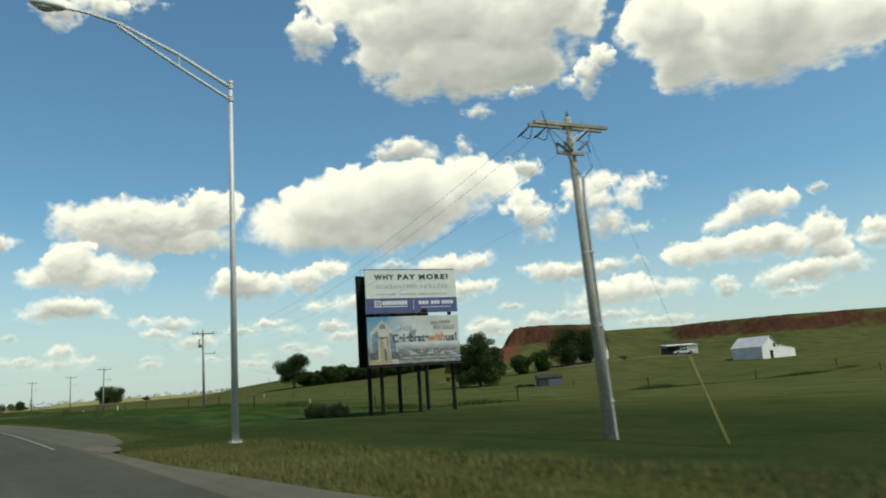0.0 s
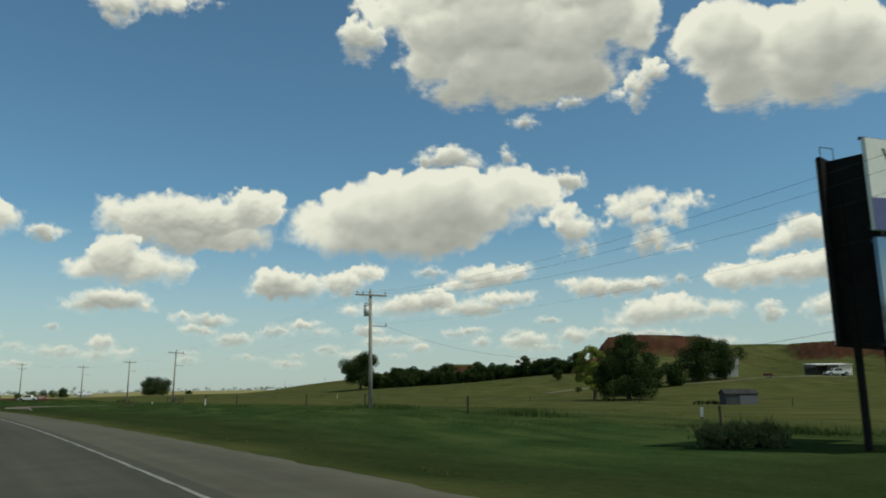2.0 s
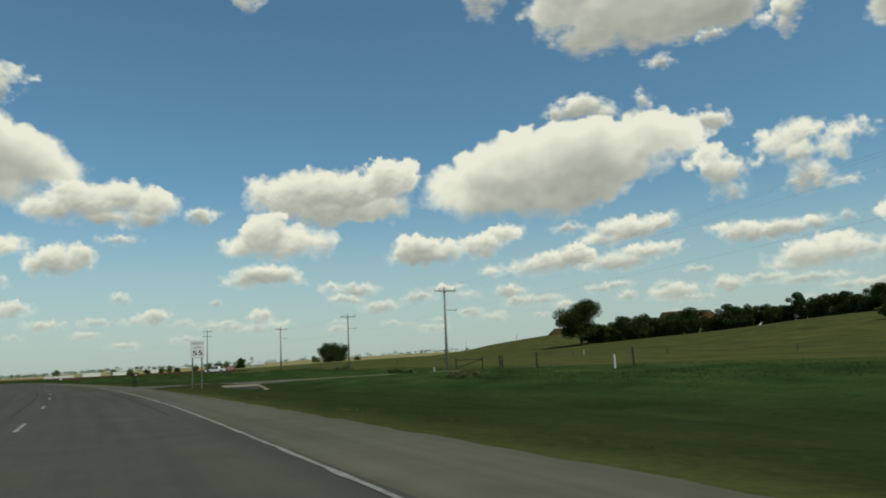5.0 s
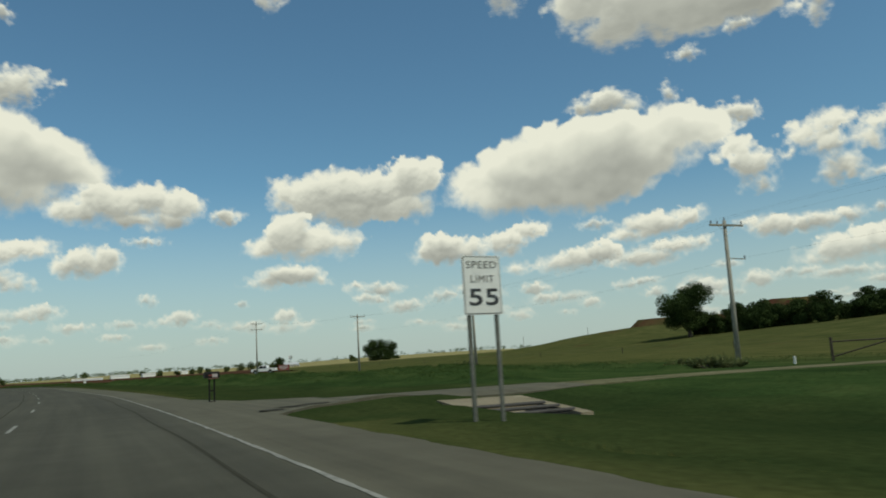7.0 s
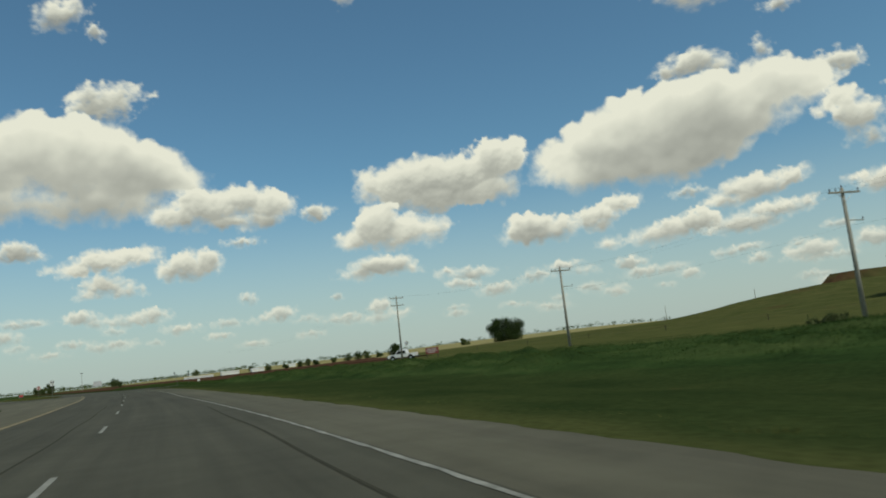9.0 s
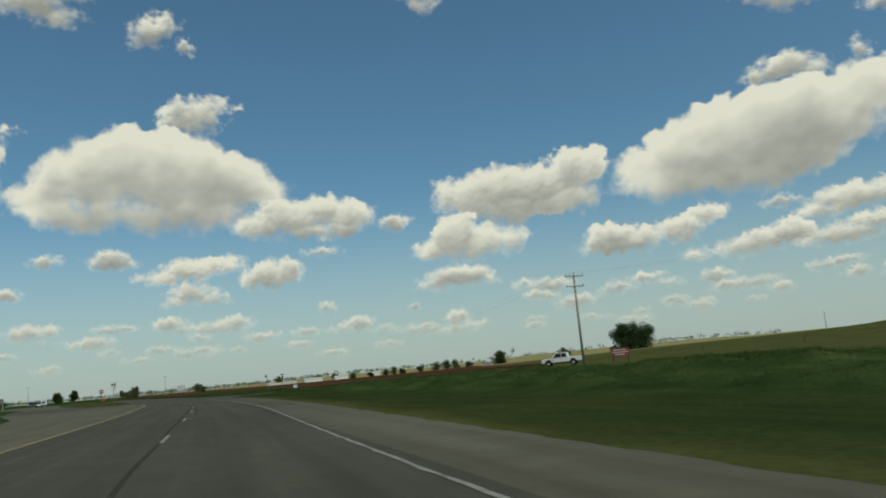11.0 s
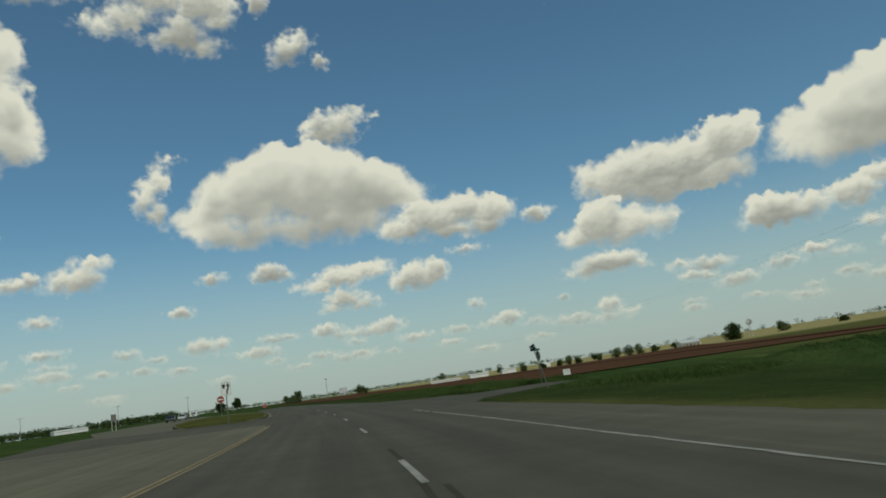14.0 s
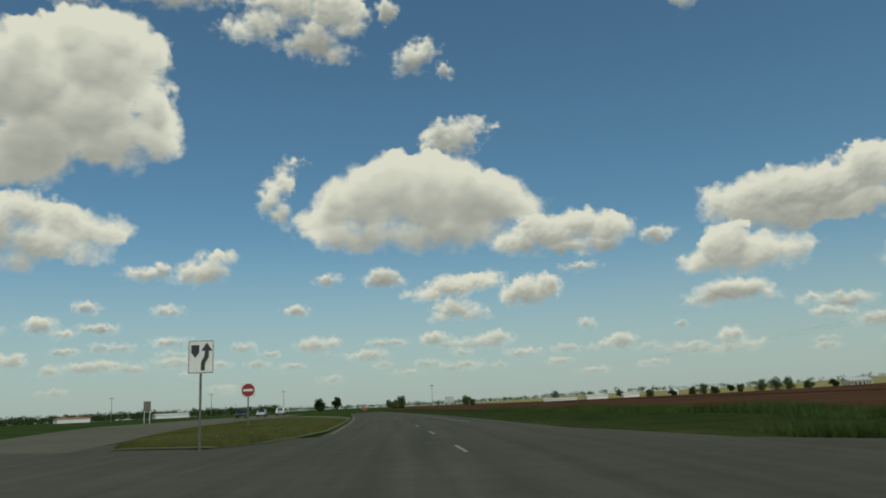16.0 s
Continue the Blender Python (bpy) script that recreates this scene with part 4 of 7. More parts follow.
rs = np.random.RandomState(12)
for k in range(48):
    el, a = 1.8 + 3.2 * rs.rand(), rs.uniform(-30, 95)
    s = (0.22 + 0.07 * el) * rs.uniform(0.6, 1.2)
    cloud(0.7, *[(a + rs.uniform(-1.6, 1.6) * s, el + rs.uniform(-0.25, 0.25) * s, s * rs.uniform(0.9, 1.8), s * rs.uniform(0.35, 0.6)) for _ in range(3)])

CLOUD_CENTRE = Vector((-105, 105, 0))


CLOUD_GLOW = 0.77


def cloud_material():
    # clouds glow by themselves; bright tops and shaded bases are painted from lit
    m = bpy.data.materials.new("glowing_cumulus")
    m.use_nodes = True
    m.cycles.emission_sampling = "NONE"
    nt = m.node_tree
    nt.nodes.clear()
    out, mix, clear, glow = (nt.nodes.new(n) for n in ("ShaderNodeOutputMaterial", "ShaderNodeMixShader", "ShaderNodeBsdfTransparent", "ShaderNodeEmission"))
    body, lit = nt.nodes.new("ShaderNodeAttribute"), nt.nodes.new("ShaderNodeAttribute")
    body.attribute_name, lit.attribute_name = "body", "lit"
    p = nt.nodes.new("ShaderNodeNewGeometry").outputs["Position"]
    fine = noise_node(nt, p, 0.013, 7.0, 0.58)
    edge = math_node(nt, "ADD", body.outputs["Fac"], math_node(nt, "MULTIPLY", math_node(nt, "SUBTRACT", fine, 0.5), 0.98))
    alpha = nt.nodes.new("ShaderNodeMapRange")
    alpha.interpolation_type = "SMOOTHSTEP"
    alpha.inputs["From Min"].default_value, alpha.inputs["From Max"].default_value = -0.38, 0.82
    nt.links.new(edge, alpha.inputs["Value"])
    tone = math_node(nt, "ADD", lit.outputs["Fac"], math_node(nt, "MULTIPLY", math_node(nt, "SUBTRACT", fine, 0.5), 0.12))
    col = ramp(nt, tone, [(0.08, (0.40, 0.41, 0.385)), (0.36, (0.58, 0.59, 0.545)), (0.60, (0.82, 0.825, 0.745)), (0.86, (1.02, 1.01, 0.90))])
    glow.inputs["Strength"].default_value = CLOUD_GLOW
    # low clouds thinned and warmed: horizon haze put into their colour
    veil = nt.nodes.new("ShaderNodeAttribute")
    veil.attribute_name = "veil"
    warm = math_node(nt, "MULTIPLY", math_node(nt, "SUBTRACT", 1.0, veil.outputs["Fac"]), 0.85)
    nt.links.new(mixed(nt, warm, col, (0.86, 0.82, 0.70)), glow.inputs["Color"])
    nt.links.new(math_node(nt, "MULTIPLY", alpha.outputs[0], veil.outputs["Fac"]), mix.inputs[0])
    nt.links.new(clear.outputs[0], mix.inputs[1])
    nt.links.new(glow.outputs[0], mix.inputs[2])
    nt.links.new(mix.outputs[0], out.inputs["Surface"])
    return m


def cloud_sheet(sheet, material):
    n, k = sheet.body.shape
    az, el = np.meshgrid(np.radians(sheet.az), np.radians(sheet.el), indexing="ij")
    r = np.minimum(4700.0, 1500.0 / np.maximum(np.sin(el), 0.05))
    co = np.stack([-np.sin(az) * np.cos(el) * r, np.cos(az) * np.cos(el) * r, np.sin(el) * r], -1).reshape(-1, 3) + np.array(CLOUD_CENTRE)
    i = np.arange(n * k).reshape(n, k)
    quads = np.stack([i[:-1, :-1], i[:-1, 1:], i[1:, 1:], i[1:, :-1]], -1).reshape(-1, 4)
    keep = (sheet.body.ravel()[quads] > -1.1).any(1)
    quads = quads[keep]
    used = np.unique(quads)
    back = np.zeros(n * k, int)
    back[used] = np.arange(len(used))
    quads = back[quads]
    me = bpy.data.meshes.new("cloud_backdrop")
    me.vertices.add(len(used))
    me.vertices.foreach_set("co", co[used].astype(np.float32).ravel())
    me.loops.add(quads.size)
    me.loops.foreach_set("vertex_index", quads.astype(np.int32).ravel())
    me.polygons.add(len(quads))
    me.polygons.foreach_set("loop_start", np.arange(0, quads.size, 4, dtype=np.int32))
    for name, data in (("body", sheet.body), ("lit", sheet.lit), ("veil", np.clip(0.50 + np.degrees(el) / 14, 0, 1))):
        me.attributes.new(name, "FLOAT", "POINT").data.foreach_set("value", data.ravel()[used].astype(np.float32))
    me.update(calc_edges=True)
    me.materials.append(material)
    tagged(new("cloud_backdrop", me), "scattered white fair-weather cumulus clouds with painted grey shade on flat bases", "clouds", kind="structure")


M_CLOUD = cloud_material()
cloud_sheet(VIEW, M_CLOUD)
cloud_sheet(REST, M_CLOUD)


# ---------------------------------------------------------------- side roads, drives and fields
def patch(name, outline, material, lift, parent=None, label="", n=10):
    """A flat piece of ground between two lines of (u, v) points, following the land."""
    left, right = outline
    bm = bmesh.new()
    rows = []
    for k in range(n * (len(left) - 1) + 1):
        t = k / n
        i = min(int(t), len(left) - 2)
        a, b = Vector(left[i]).lerp(Vector(left[i + 1]), t - i), Vector(right[i]).lerp(Vector(right[i + 1]), t - i)
        row = []
        for j in range(5):
            u, v = a.lerp(b, j / 4)
            x, y = on_road(u, v)
            z = max(height_at(x, y), float(bank(u, v)) if v < 9 else -9) if v > 5.6 else float(bank(u, v))
            row.append(bm.verts.new((float(x), float(y), z - 0.012 + (lift + 0.012) * min(max((v - 5.4) / 0.4, 0), 1))))
        rows.append([bm.verts.new(row[0].co - Vector((0, 0, 0.2)))] + row + [bm.verts.new(row[-1].co - Vector((0, 0, 0.2)))])
    for p, q in zip(rows, rows[1:]):
        for j in range(6):
            bm.faces.new((p[j], q[j], q[j + 1], p[j + 1]))
    bmesh.ops.recalc_face_normals(bm, faces=bm.faces)
    return lay(part(name, bm, material, parent, label))


patch("side_street", ([(284, 5.2), (289, 6.8), (293.4, 10.2), (298.0, 15), (301.5, 19)], [(326, 5.0), (310.5, 6.6), (303.2, 10.4), (304.5, 15.2), (307.6, 19)]), M_ROAD, 0.015, road, "asphalt side street turning off through the verge")
patch("driveway", ([(137.5, 5.3), (140.6, 7.2), (141, 10), (140.8, 17)], [(154, 5.4), (147.5, 6.6), (145.6, 9), (144, 17)]), M_SHOULDER, 0.02, road, "asphalt driveway mouth")
patch("driveway", ([(140.8, 17), (139.5, 24), (136, 34), (128, 62)], [(143.2, 17), (141.6, 24), (138.0, 34), (130, 62)]), M_TRACK, 0.02, road, "grassy dirt drive leading to a field gate")
patch("farm_track", ([(150, 120), (146, 140), (140, 158), (124, 160)], [(153, 120), (149.5, 141), (141, 162), (124, 163.5)]), M_TRACK, 0.06, road, "pale dirt farm track on the hillside")
patch("farm_track", ([(134.5, 141), (128, 156), (123.4, 167), (118, 179)], [(130, 143.5), (125, 157), (120, 168), (114.5, 180)]), M_TRACK, 0.06, road, "pale dirt track past the farmhouse")
fields = new("field_sheet")
tagged(fields, "flat ploughed red field beside the highway", "field", kind="structure")
patch("ploughed_strip", ([(317, 18), (400, 15), (560, 16), (900, 18)], [(320, 76), (430, 78), (640, 80), (900, 86)]), M_PLOUGH, 0.10, fields, "ploughed red-brown soil")
for near, out in (((74, 76, 76), (80, 104, 128)), ((76, 77, 77), (128, 160, 196)), ((77, 78, 79), (196, 218, 216)), ((79, 80, 82), (216, 160, 100))):
    u0 = {80: 330, 128: 450, 196: 590, 216: 720}[out[0]]
    w = {330: 60, 450: 70, 590: 65, 720: 90}[u0]
    patch("ploughed_strip", ([(u0 + w * k, near[k]) for k in range(3)], [(u0 + w * k, out[k]) for k in range(3)]), M_PLOUGH, 0.22, fields, "ploughed red-brown soil", 6)
# tar seams, stains and low clods on the asphalt
for u0, u1, v0, w, ph in ((110, 205, -0.85, 0.03, 1.0), (105, 185, 3.02, 0.028, 2.0), (203, 268, 0.14, 0.045, 4.0), (230, 262, 0.52, 0.035, 1.1), (222, 246, 3.55, 0.03, 2.7)):
    wig = lambda u: v0 + 0.10 * math.sin(u * 0.06 + ph) + 0.03 * math.sin(u * 0.5 + 2 * ph)
    part("tar_seam", ribbon(bmesh.new(), np.arange(u0, u1, 0.7), lambda u: wig(u) - w, lambda u: wig(u) + w, 0.004), M_SEAL, road, "wandering black tar seam")


M_TAR = surface("glossy_black_tar", (0.020, 0.019, 0.015), (0.036, 0.035, 0.028), 20.0, 2.0, 0.95, world_space=True, spec=0.05)


def blot(u, v, ru, rv, seed):
    bm = bmesh.new()
    rs = np.random.RandomState(seed)
    ring = []
    for k in range(22):
        a = k * math.tau / 22
        r = 1 + 0.25 * rs.uniform(-1, 1)
        x, y = on_road(u + ru * r * math.cos(a), v + rv * r * math.sin(a))
        ring.append(bm.verts.new((float(x), float(y), 0.009 if v < 5.65 else 0.03)))
    bm.faces.new(ring)
    bmesh.ops.recalc_face_normals(bm, faces=bm.faces)
    return bm


for u, v, ru, rv in ((233.0, 4.3, 0.35, 0.13), (236.3, 5.3, 0.28, 0.08), (233.9, 5.2, 0.3, 0.08), (239.5, 4.2, 0.3, 0.12), (241, 3.9, 0.2, 0.1), (139.9, 5.9, 0.35, 0.35), (140.8, 6.6, 0.35, 0.4), (141.4, 7.5, 0.25, 0.5)):
    part("tar_patch", blot(u, v, ru, rv, int(u * 7)), M_TAR, road, "dark tar patch on the shoulder")

# grassy traffic island
bm = bmesh.new()
rows = []
for k in range(41):
    u = 318.5 + 82 * (k / 40) ** 1.3
    a = np.interp(u, (318.5, 321, 330, 346, 390, 402), (-10.9, -11.6, -13.3, -15.4, -17.3, -17.6))
    b = np.interp(u, (318.5, 321, 326, 334, 346, 402), (-7.5, -6.4, -5.6, -4.9, -4.85, -4.85))
    row = []
    for j in range(9):
        t = j / 8
        v = a + (b - a) * t
        x, y = on_road(u, v)
        z = float(bank(u, v)) + 0.02 + 0.32 * math.sin(math.pi * t) ** 0.6 * min(1, (u - 318.4) / 5)
        row.append(bm.verts.new((float(x), float(y), z)))
    rows.append(row)
for p, q in zip(rows, rows[1:]):
    for j in range(8):
        bm.faces.new((p[j], p[j + 1], q[j + 1], q[j]))
island = finish("traffic_island", bm, surface("island_turf", (0.044, 0.062, 0.018), (0.088, 0.098, 0.034), 5.0, 0.3, 0.95, bump=0.6, dist=0.05, world_space=True), True)
tagged(island, "low turf traffic island of yellowing mown grass", "island", kind="structure")
part("median_strip", ribbon(bmesh.new(), np.arange(400, 1800, 20), lambda u: FAR_IN(u) + 0.1, -4.9, 0.03, 3), M_GROUND, island)


# ---------------------------------------------------------------- trees and undergrowth
def leaf_cloud(centres, radii, count, size, rs, squash=0.8):
    """Many small leaf sprays scattered through overlapping clumps."""
    w = np.array(radii) ** 2
    pick = rs.choice(len(centres), count, p=w / w.sum())
    d = rs.normal(size=(count, 3))
    d /= np.linalg.norm(d, axis=1)[:, None]
    r = rs.rand(count) ** 0.4
    p = np.array(centres)[pick] + d * (np.array(radii)[pick] * r)[:, None] * np.array([1, 1, squash])
    a = rs.normal(size=(count, 3))
    a /= np.linalg.norm(a, axis=1)[:, None]
    b = np.cross(a, rs.normal(size=(count, 3)))
    b /= np.linalg.norm(b, axis=1)[:, None]
    s = size * rs.uniform(0.5, 1.3, (count, 1))
    a, b = a * s, b * s * 0.6
    v = np.stack([p - a, p - b * 0.9 - a * 0.1, p + a, p + b], 1).reshape(-1, 3)
    return v, np.arange(count * 4).reshape(-1, 4)


def mesh_of(name, v, f, material):
    me = bpy.data.meshes.new(name)
    me.from_pydata(v.tolist(), [], f.tolist())
    me.materials.append(material)
    return me


def dome_plan(height, width, rs, low, clumps):
    """Clumps over a broad rounded crown, widest below its middle."""
    cs, rr = [], []
    for k in range(clumps):
        q = (k + 0.5) / clumps
        t = low + 0.10 + (0.86 - low) * q ** 1.15
        e = (t - (low + 0.22)) / (0.98 - low - 0.22) if t > low + 0.22 else (low + 0.22 - t) / 0.40
        reach = 0.5 * width * math.sqrt(max(0.02, 1 - e * e))
        a = k * 2.39996 + rs.uniform(-0.4, 0.4)
        r = width * rs.uniform(0.075, 0.14)
        d = max(0.0, reach - r * 0.75) * (1.0 if k % 4 else 0.45) * rs.uniform(0.78, 1.06)
        t += rs.uniform(-0.05, 0.05)
        cs.append((d * math.cos(a), d * math.sin(a), height * t))
        rr.append(r)
    for t in (low + 0.25, low + 0.42):
        cs.append((0, 0, height * t))
        rr.append(width * 0.25)
    return cs, rr


def crown_plan(height, width, rs, low=0.22, clumps=16, lean=0.0, loose=1.0):
    cs, rr = [], []
    for k in range(clumps):
        t = low + (0.90 - low) * (k + rs.rand()) / clumps
        reach = 0.5 * width * math.sin(math.pi * min(0.97, (t - low * 0.5) / (1.02 - low * 0.5))) ** 0.65
        a, q = rs.rand() * math.tau, reach * rs.uniform(0.15, 0.80)
        r = width * rs.uniform(0.13, 0.24) * loose
        cs.append((q * math.cos(a) + lean * t, q * math.sin(a), height * t))
        rr.append(r)
    for t in (0.42, 0.62):
        cs.append((0, 0, height * max(t, low + 0.15)))
        rr.append(width * 0.27 * loose)
    return cs, rr


def tree(name, x, y, height, width, label, leaves=2500, size=0.3, material=None, seed=1, low=0.22, clumps=16, group="", bark=None, sink=0.1, loose=1.0, dome=False):
    rs = np.random.RandomState(seed)
    top = thing(name, (x, y, height_at(x, y) - sink), label, "tree", group)
    cs, rr = dome_plan(height, width, rs, low, clumps) if dome else crown_plan(height, width, rs, low, clumps, 0.0, loose)
    bm = bmesh.new()
    r0 = 0.028 * height + 0.05
    stem = [(0, 0, -0.3)]
    for k in range(1, 6):
        stem.append((stem[-1][0] + rs.uniform(-0.03, 0.03) * height, stem[-1][1] + rs.uniform(-0.03, 0.03) * height, height * 0.14 * k))
    tube(bm, stem, [r0 * 1.25, r0, r0 * 0.85, r0 * 0.65, r0 * 0.45, r0 * 0.2], 8)
    for k in rs.choice(len(cs), min(9, len(cs)), replace=False):
        base = stem[2 if cs[k][2] < height * 0.6 else 3]
        end = Vector(cs[k])
        mid = Vector(base).lerp(end, 0.5) + Vector((0, 0, 0.04 * height))
        tube(bm, [base, mid, end], [r0 * 0.45, r0 * 0.3, r0 * 0.08], 6)
    part("trunk", bm, bark or M_BARK, top, smooth=True)
    v, f = leaf_cloud(cs, rr, leaves, size, rs)
    crown = new("crown", mesh_of("crown", v, f, material or M_LEAF))
    crown.parent = top
    return top


def bush(x, y, height, width, label, leaves=900, size=0.14, material=None, seed=1, group=""):
    rs = np.random.RandomState(seed)
    top = thing("bush", (x, y, height_at(x, y) - 0.05), label, "bush", group)
    cs, rr = [], []
    for k in range(30):
        a, q = rs.rand() * math.tau, math.sqrt(rs.rand())
        r = height * rs.uniform(0.12, 0.26)
        cs.append((0.46 * width * q * math.cos(a), 0.34 * width * q * math.sin(a), r * 0.6 + (height * 0.86 - r) * rs.uniform(0.1, 1.0) * (1 - 0.65 * q * q)))
        rr.append(r)
    bm = bmesh.new()
    for c in cs[:9]:
        tube(bm, [(c[0] * 0.3, c[1] * 0.3, -0.1), (c[0] * 0.7, c[1] * 0.7, c[2] * 0.5), c], [0.03, 0.02, 0.008], 5)
    part("stem", bm, M_BARK, top)
    v, f = leaf_cloud(cs, rr, leaves, size, rs)
    # upright shoots that fray the outline
    n = leaves // 8
    pick = rs.choice(len(cs), n)
    foot = np.array(cs)[pick] + rs.normal(size=(n, 3)) * (np.array(rr)[pick] * 0.55)[:, None]
    up = np.stack([rs.normal(size=n) * 0.28, rs.normal(size=n) * 0.28, np.ones(n)], 1) * (height * rs.uniform(0.12, 0.34, n))[:, None]
    wide = np.stack([rs.normal(size=n), rs.normal(size=n), np.zeros(n)], 1) * size * 0.30
    shoots = np.stack([foot - wide, foot + wide, foot + up * 0.6 + wide * 0.7, foot + up], 1).reshape(-1, 3)
    v, f = np.concatenate([v, shoots]), np.concatenate([f, len(v) + np.arange(n * 4).reshape(-1, 4)])
    crown = new("foliage", mesh_of("foliage", v, f, material or M_LEAF))
    crown.parent = top
    return top


tree("elm_tree", -10.9, 155.4, 10.5, 11.8, "dark broad elm tree beside the farm track", 52000, 0.125, M_LEAF, 3, 0.02, 64, dome=True)
tree("young_tree", -16.2, 165.7, 9.8, 7.6, "paler yellow-green tree beside a dark elm", 22000, 0.115, M_LEAF_PALE, 4, 0.13, 38, dome=True)
for x, y, hgt, wid, seed in ((-2.6, 194.0, 4.9, 6.4, 15), (2.4, 197.0, 5.3, 7.0, 16)):
    tree("shade_tree", x, y, hgt, wid, "dark low tree below the red bluff", 12000, 0.15, M_LEAF, seed, 0.05, 22)
tree("shade_tree", 9.6, 208.0, 10.4, 11.5, "dark shade tree over a white farmhouse", 24000, 0.15, M_LEAF, 5, 0.10, 32, loose=0.9)
tree("shade_tree", 16.2, 211.5, 9.4, 11.0, "dark shade tree over a white farmhouse", 20000, 0.15, M_LEAF, 6, 0.12, 26, loose=0.9)
tree("cottonwood_tree", -92.4, 283.0, 13.4, 18.5, "tall dark cottonwood at the wood's end", 44000, 0.17, M_LEAF, 7, 0.26, 44, loose=0.62)
tree("elm_tree", -233.2, 386.3, 9.5, 11.0, "dark elm standing in the pasture", 16000, 0.18, M_LEAF, 8, 0.0, 30)
tree("elm_tree", -228.4, 388.2, 8.2, 11.5, "lower dark elm leaning to its neighbour", 15000, 0.18, M_LEAF, 9, 0.0, 30)
tree("round_tree", -288.5, 393.5, 5.2, 7.6, "round dark tree beside a windmill", 6000, 0.18, M_LEAF, 10, 0.0, 18)
tree("round_tree", -583, 373, 6.5, 8.0, "round dark tree at the median's end", 4000, 0.28, M_LEAF, 11, 0.02, 18)
tree("round_tree", -590, 387, 8.0, 7.5, "dark tree with a bare stem at the median", 4000, 0.28, M_LEAF, 12, 0.3, 16)
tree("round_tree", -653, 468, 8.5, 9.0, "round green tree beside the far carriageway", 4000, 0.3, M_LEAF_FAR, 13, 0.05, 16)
tree("small_tree", -23.3, 232.5, 3.4, 3.6, "small dark tree on the hillside", 2600, 0.13, M_LEAF, 14, 0.15, 12)

# the wood along the foot of the hill
rs = np.random.RandomState(21)
moulds = []
for k in range(54):
    t = min(1.0, k / 53 + rs.uniform(-0.03, 0.03))
    x, y = -88 + 72 * t + rs.uniform(-2, 2), 290 - 22 * t + 8 * math.sin(3 * t) + rs.uniform(-5, 5)
    hgt = 4.6 + 3.0 * rs.rand() + 1.0 * t
    if k < 7:
        moulds.append(tree("wood_tree", x, y, hgt, 7.0 + 2 * rs.rand(), "dark leafy tree in the hillside wood", 9000, 0.18, M_LEAF, 30 + k, 0.0, 20, "hillside wood", loose=0.8))
    else:
        grow = rs.uniform(0.75, 1.3) * (1 - 0.34 * t)
        copy_thing(moulds[k % 7], pose(x, y, height_at(x, y) - 0.1, 0, 0, rs.uniform(0, 360)) @ Matrix.Diagonal((grow * rs.uniform(0.9, 1.2), grow * 1.1, grow * rs.uniform(0.9, 1.15), 1)))

# far hedgerow trees
far = []
FAR_TREES = ((-510, 574, 5.5), (-501, 581, 6.5), (-496, 585, 8), (-490, 588, 6), (-478, 596, 6), (-469, 602, 9), (-462, 607, 10), (-456, 610, 9), (-447, 615, 6))
for k, (x, y, hgt) in enumerate(FAR_TREES):
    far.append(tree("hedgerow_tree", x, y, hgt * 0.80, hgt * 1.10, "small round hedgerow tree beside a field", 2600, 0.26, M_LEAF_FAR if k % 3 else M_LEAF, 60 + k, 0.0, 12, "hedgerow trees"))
more = [(-435, 621), (-521, 566), (-340, 560), (-320, 590), (-640, 520), (-700, 560),
        (-740, 590), (-640, 600), (-610, 640), (-520, 650), (-680, 480), (-720, 500)]
for k, (x, y) in enumerate(more):
    copy_thing(far[k % len(far)], pose(x, y, height_at(x, y) - 0.1, 0, 0, 47 * k))


def far_wood(az0, az1, dist, height, count, seed, label, material):
    rs = np.random.RandomState(seed)
    cs, rr = [], []
    for k in range(int(count / 26)):
        a = radians(az0 + (az1 - az0) * rs.rand())
        d = dist * rs.uniform(0.94, 1.08)
        x, y = -105 - math.sin(a) * d, 105 + math.cos(a) * d
        r = height * rs.uniform(0.40, 0.75)
        cs.append((x, y, height_at(x, y) + r * rs.uniform(0.5, 1.1)))
        rr.append(r)
    v, f = leaf_cloud(cs, rr, count, height * 0.12, rs)
    ob = new("far_wood", mesh_of("far_wood", v, f, material))
    tagged(ob, label, "woods", kind="stuff")


far_wood(64, 112, 820, 6.0, 60000, 70, "low dark line of distant woods", M_LEAF)
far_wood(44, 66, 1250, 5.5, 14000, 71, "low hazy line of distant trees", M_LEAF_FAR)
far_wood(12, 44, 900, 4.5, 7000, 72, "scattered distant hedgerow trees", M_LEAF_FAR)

M_LEAF_BUSH = leaf_material("scrub_leaf", (0.070, 0.092, 0.036), (0.150, 0.170, 0.070))
for k, (u, v, hgt, wid) in enumerate(((144.6, 27.0, 0.75, 2.6), (147.3, 28.0, 0.6, 2.6), (190, 41, 0.9, 3.0), (120.0, 19.4, 0.5, 3.4))):
    x, y = on_road(u, v)
    bush(float(x), float(y), hgt, wid, "dark green scrubby bush in rank grass", 5200, 0.05, M_LEAF_BUSH, 80 + k, "verge bushes")


bush(-16.1, 54.4, 1.35, 1.9, "wide dark scrubby bush beside a billboard", 9000, 0.045, M_LEAF_BUSH, 180, "verge bushes")
bush(-14.7, 55.1, 1.15, 1.8, "wide dark scrubby bush beside a billboard", 7000, 0.045, M_LEAF_BUSH, 181, "verge bushes")
# dark leaves here stand for a bush and the shadow around it
bush(-1.6, 138.8, 0.7, 4.4, "low dark bush and painted shade beside a farm shed", 6000, 0.07, M_LEAF, 182, "verge bushes")


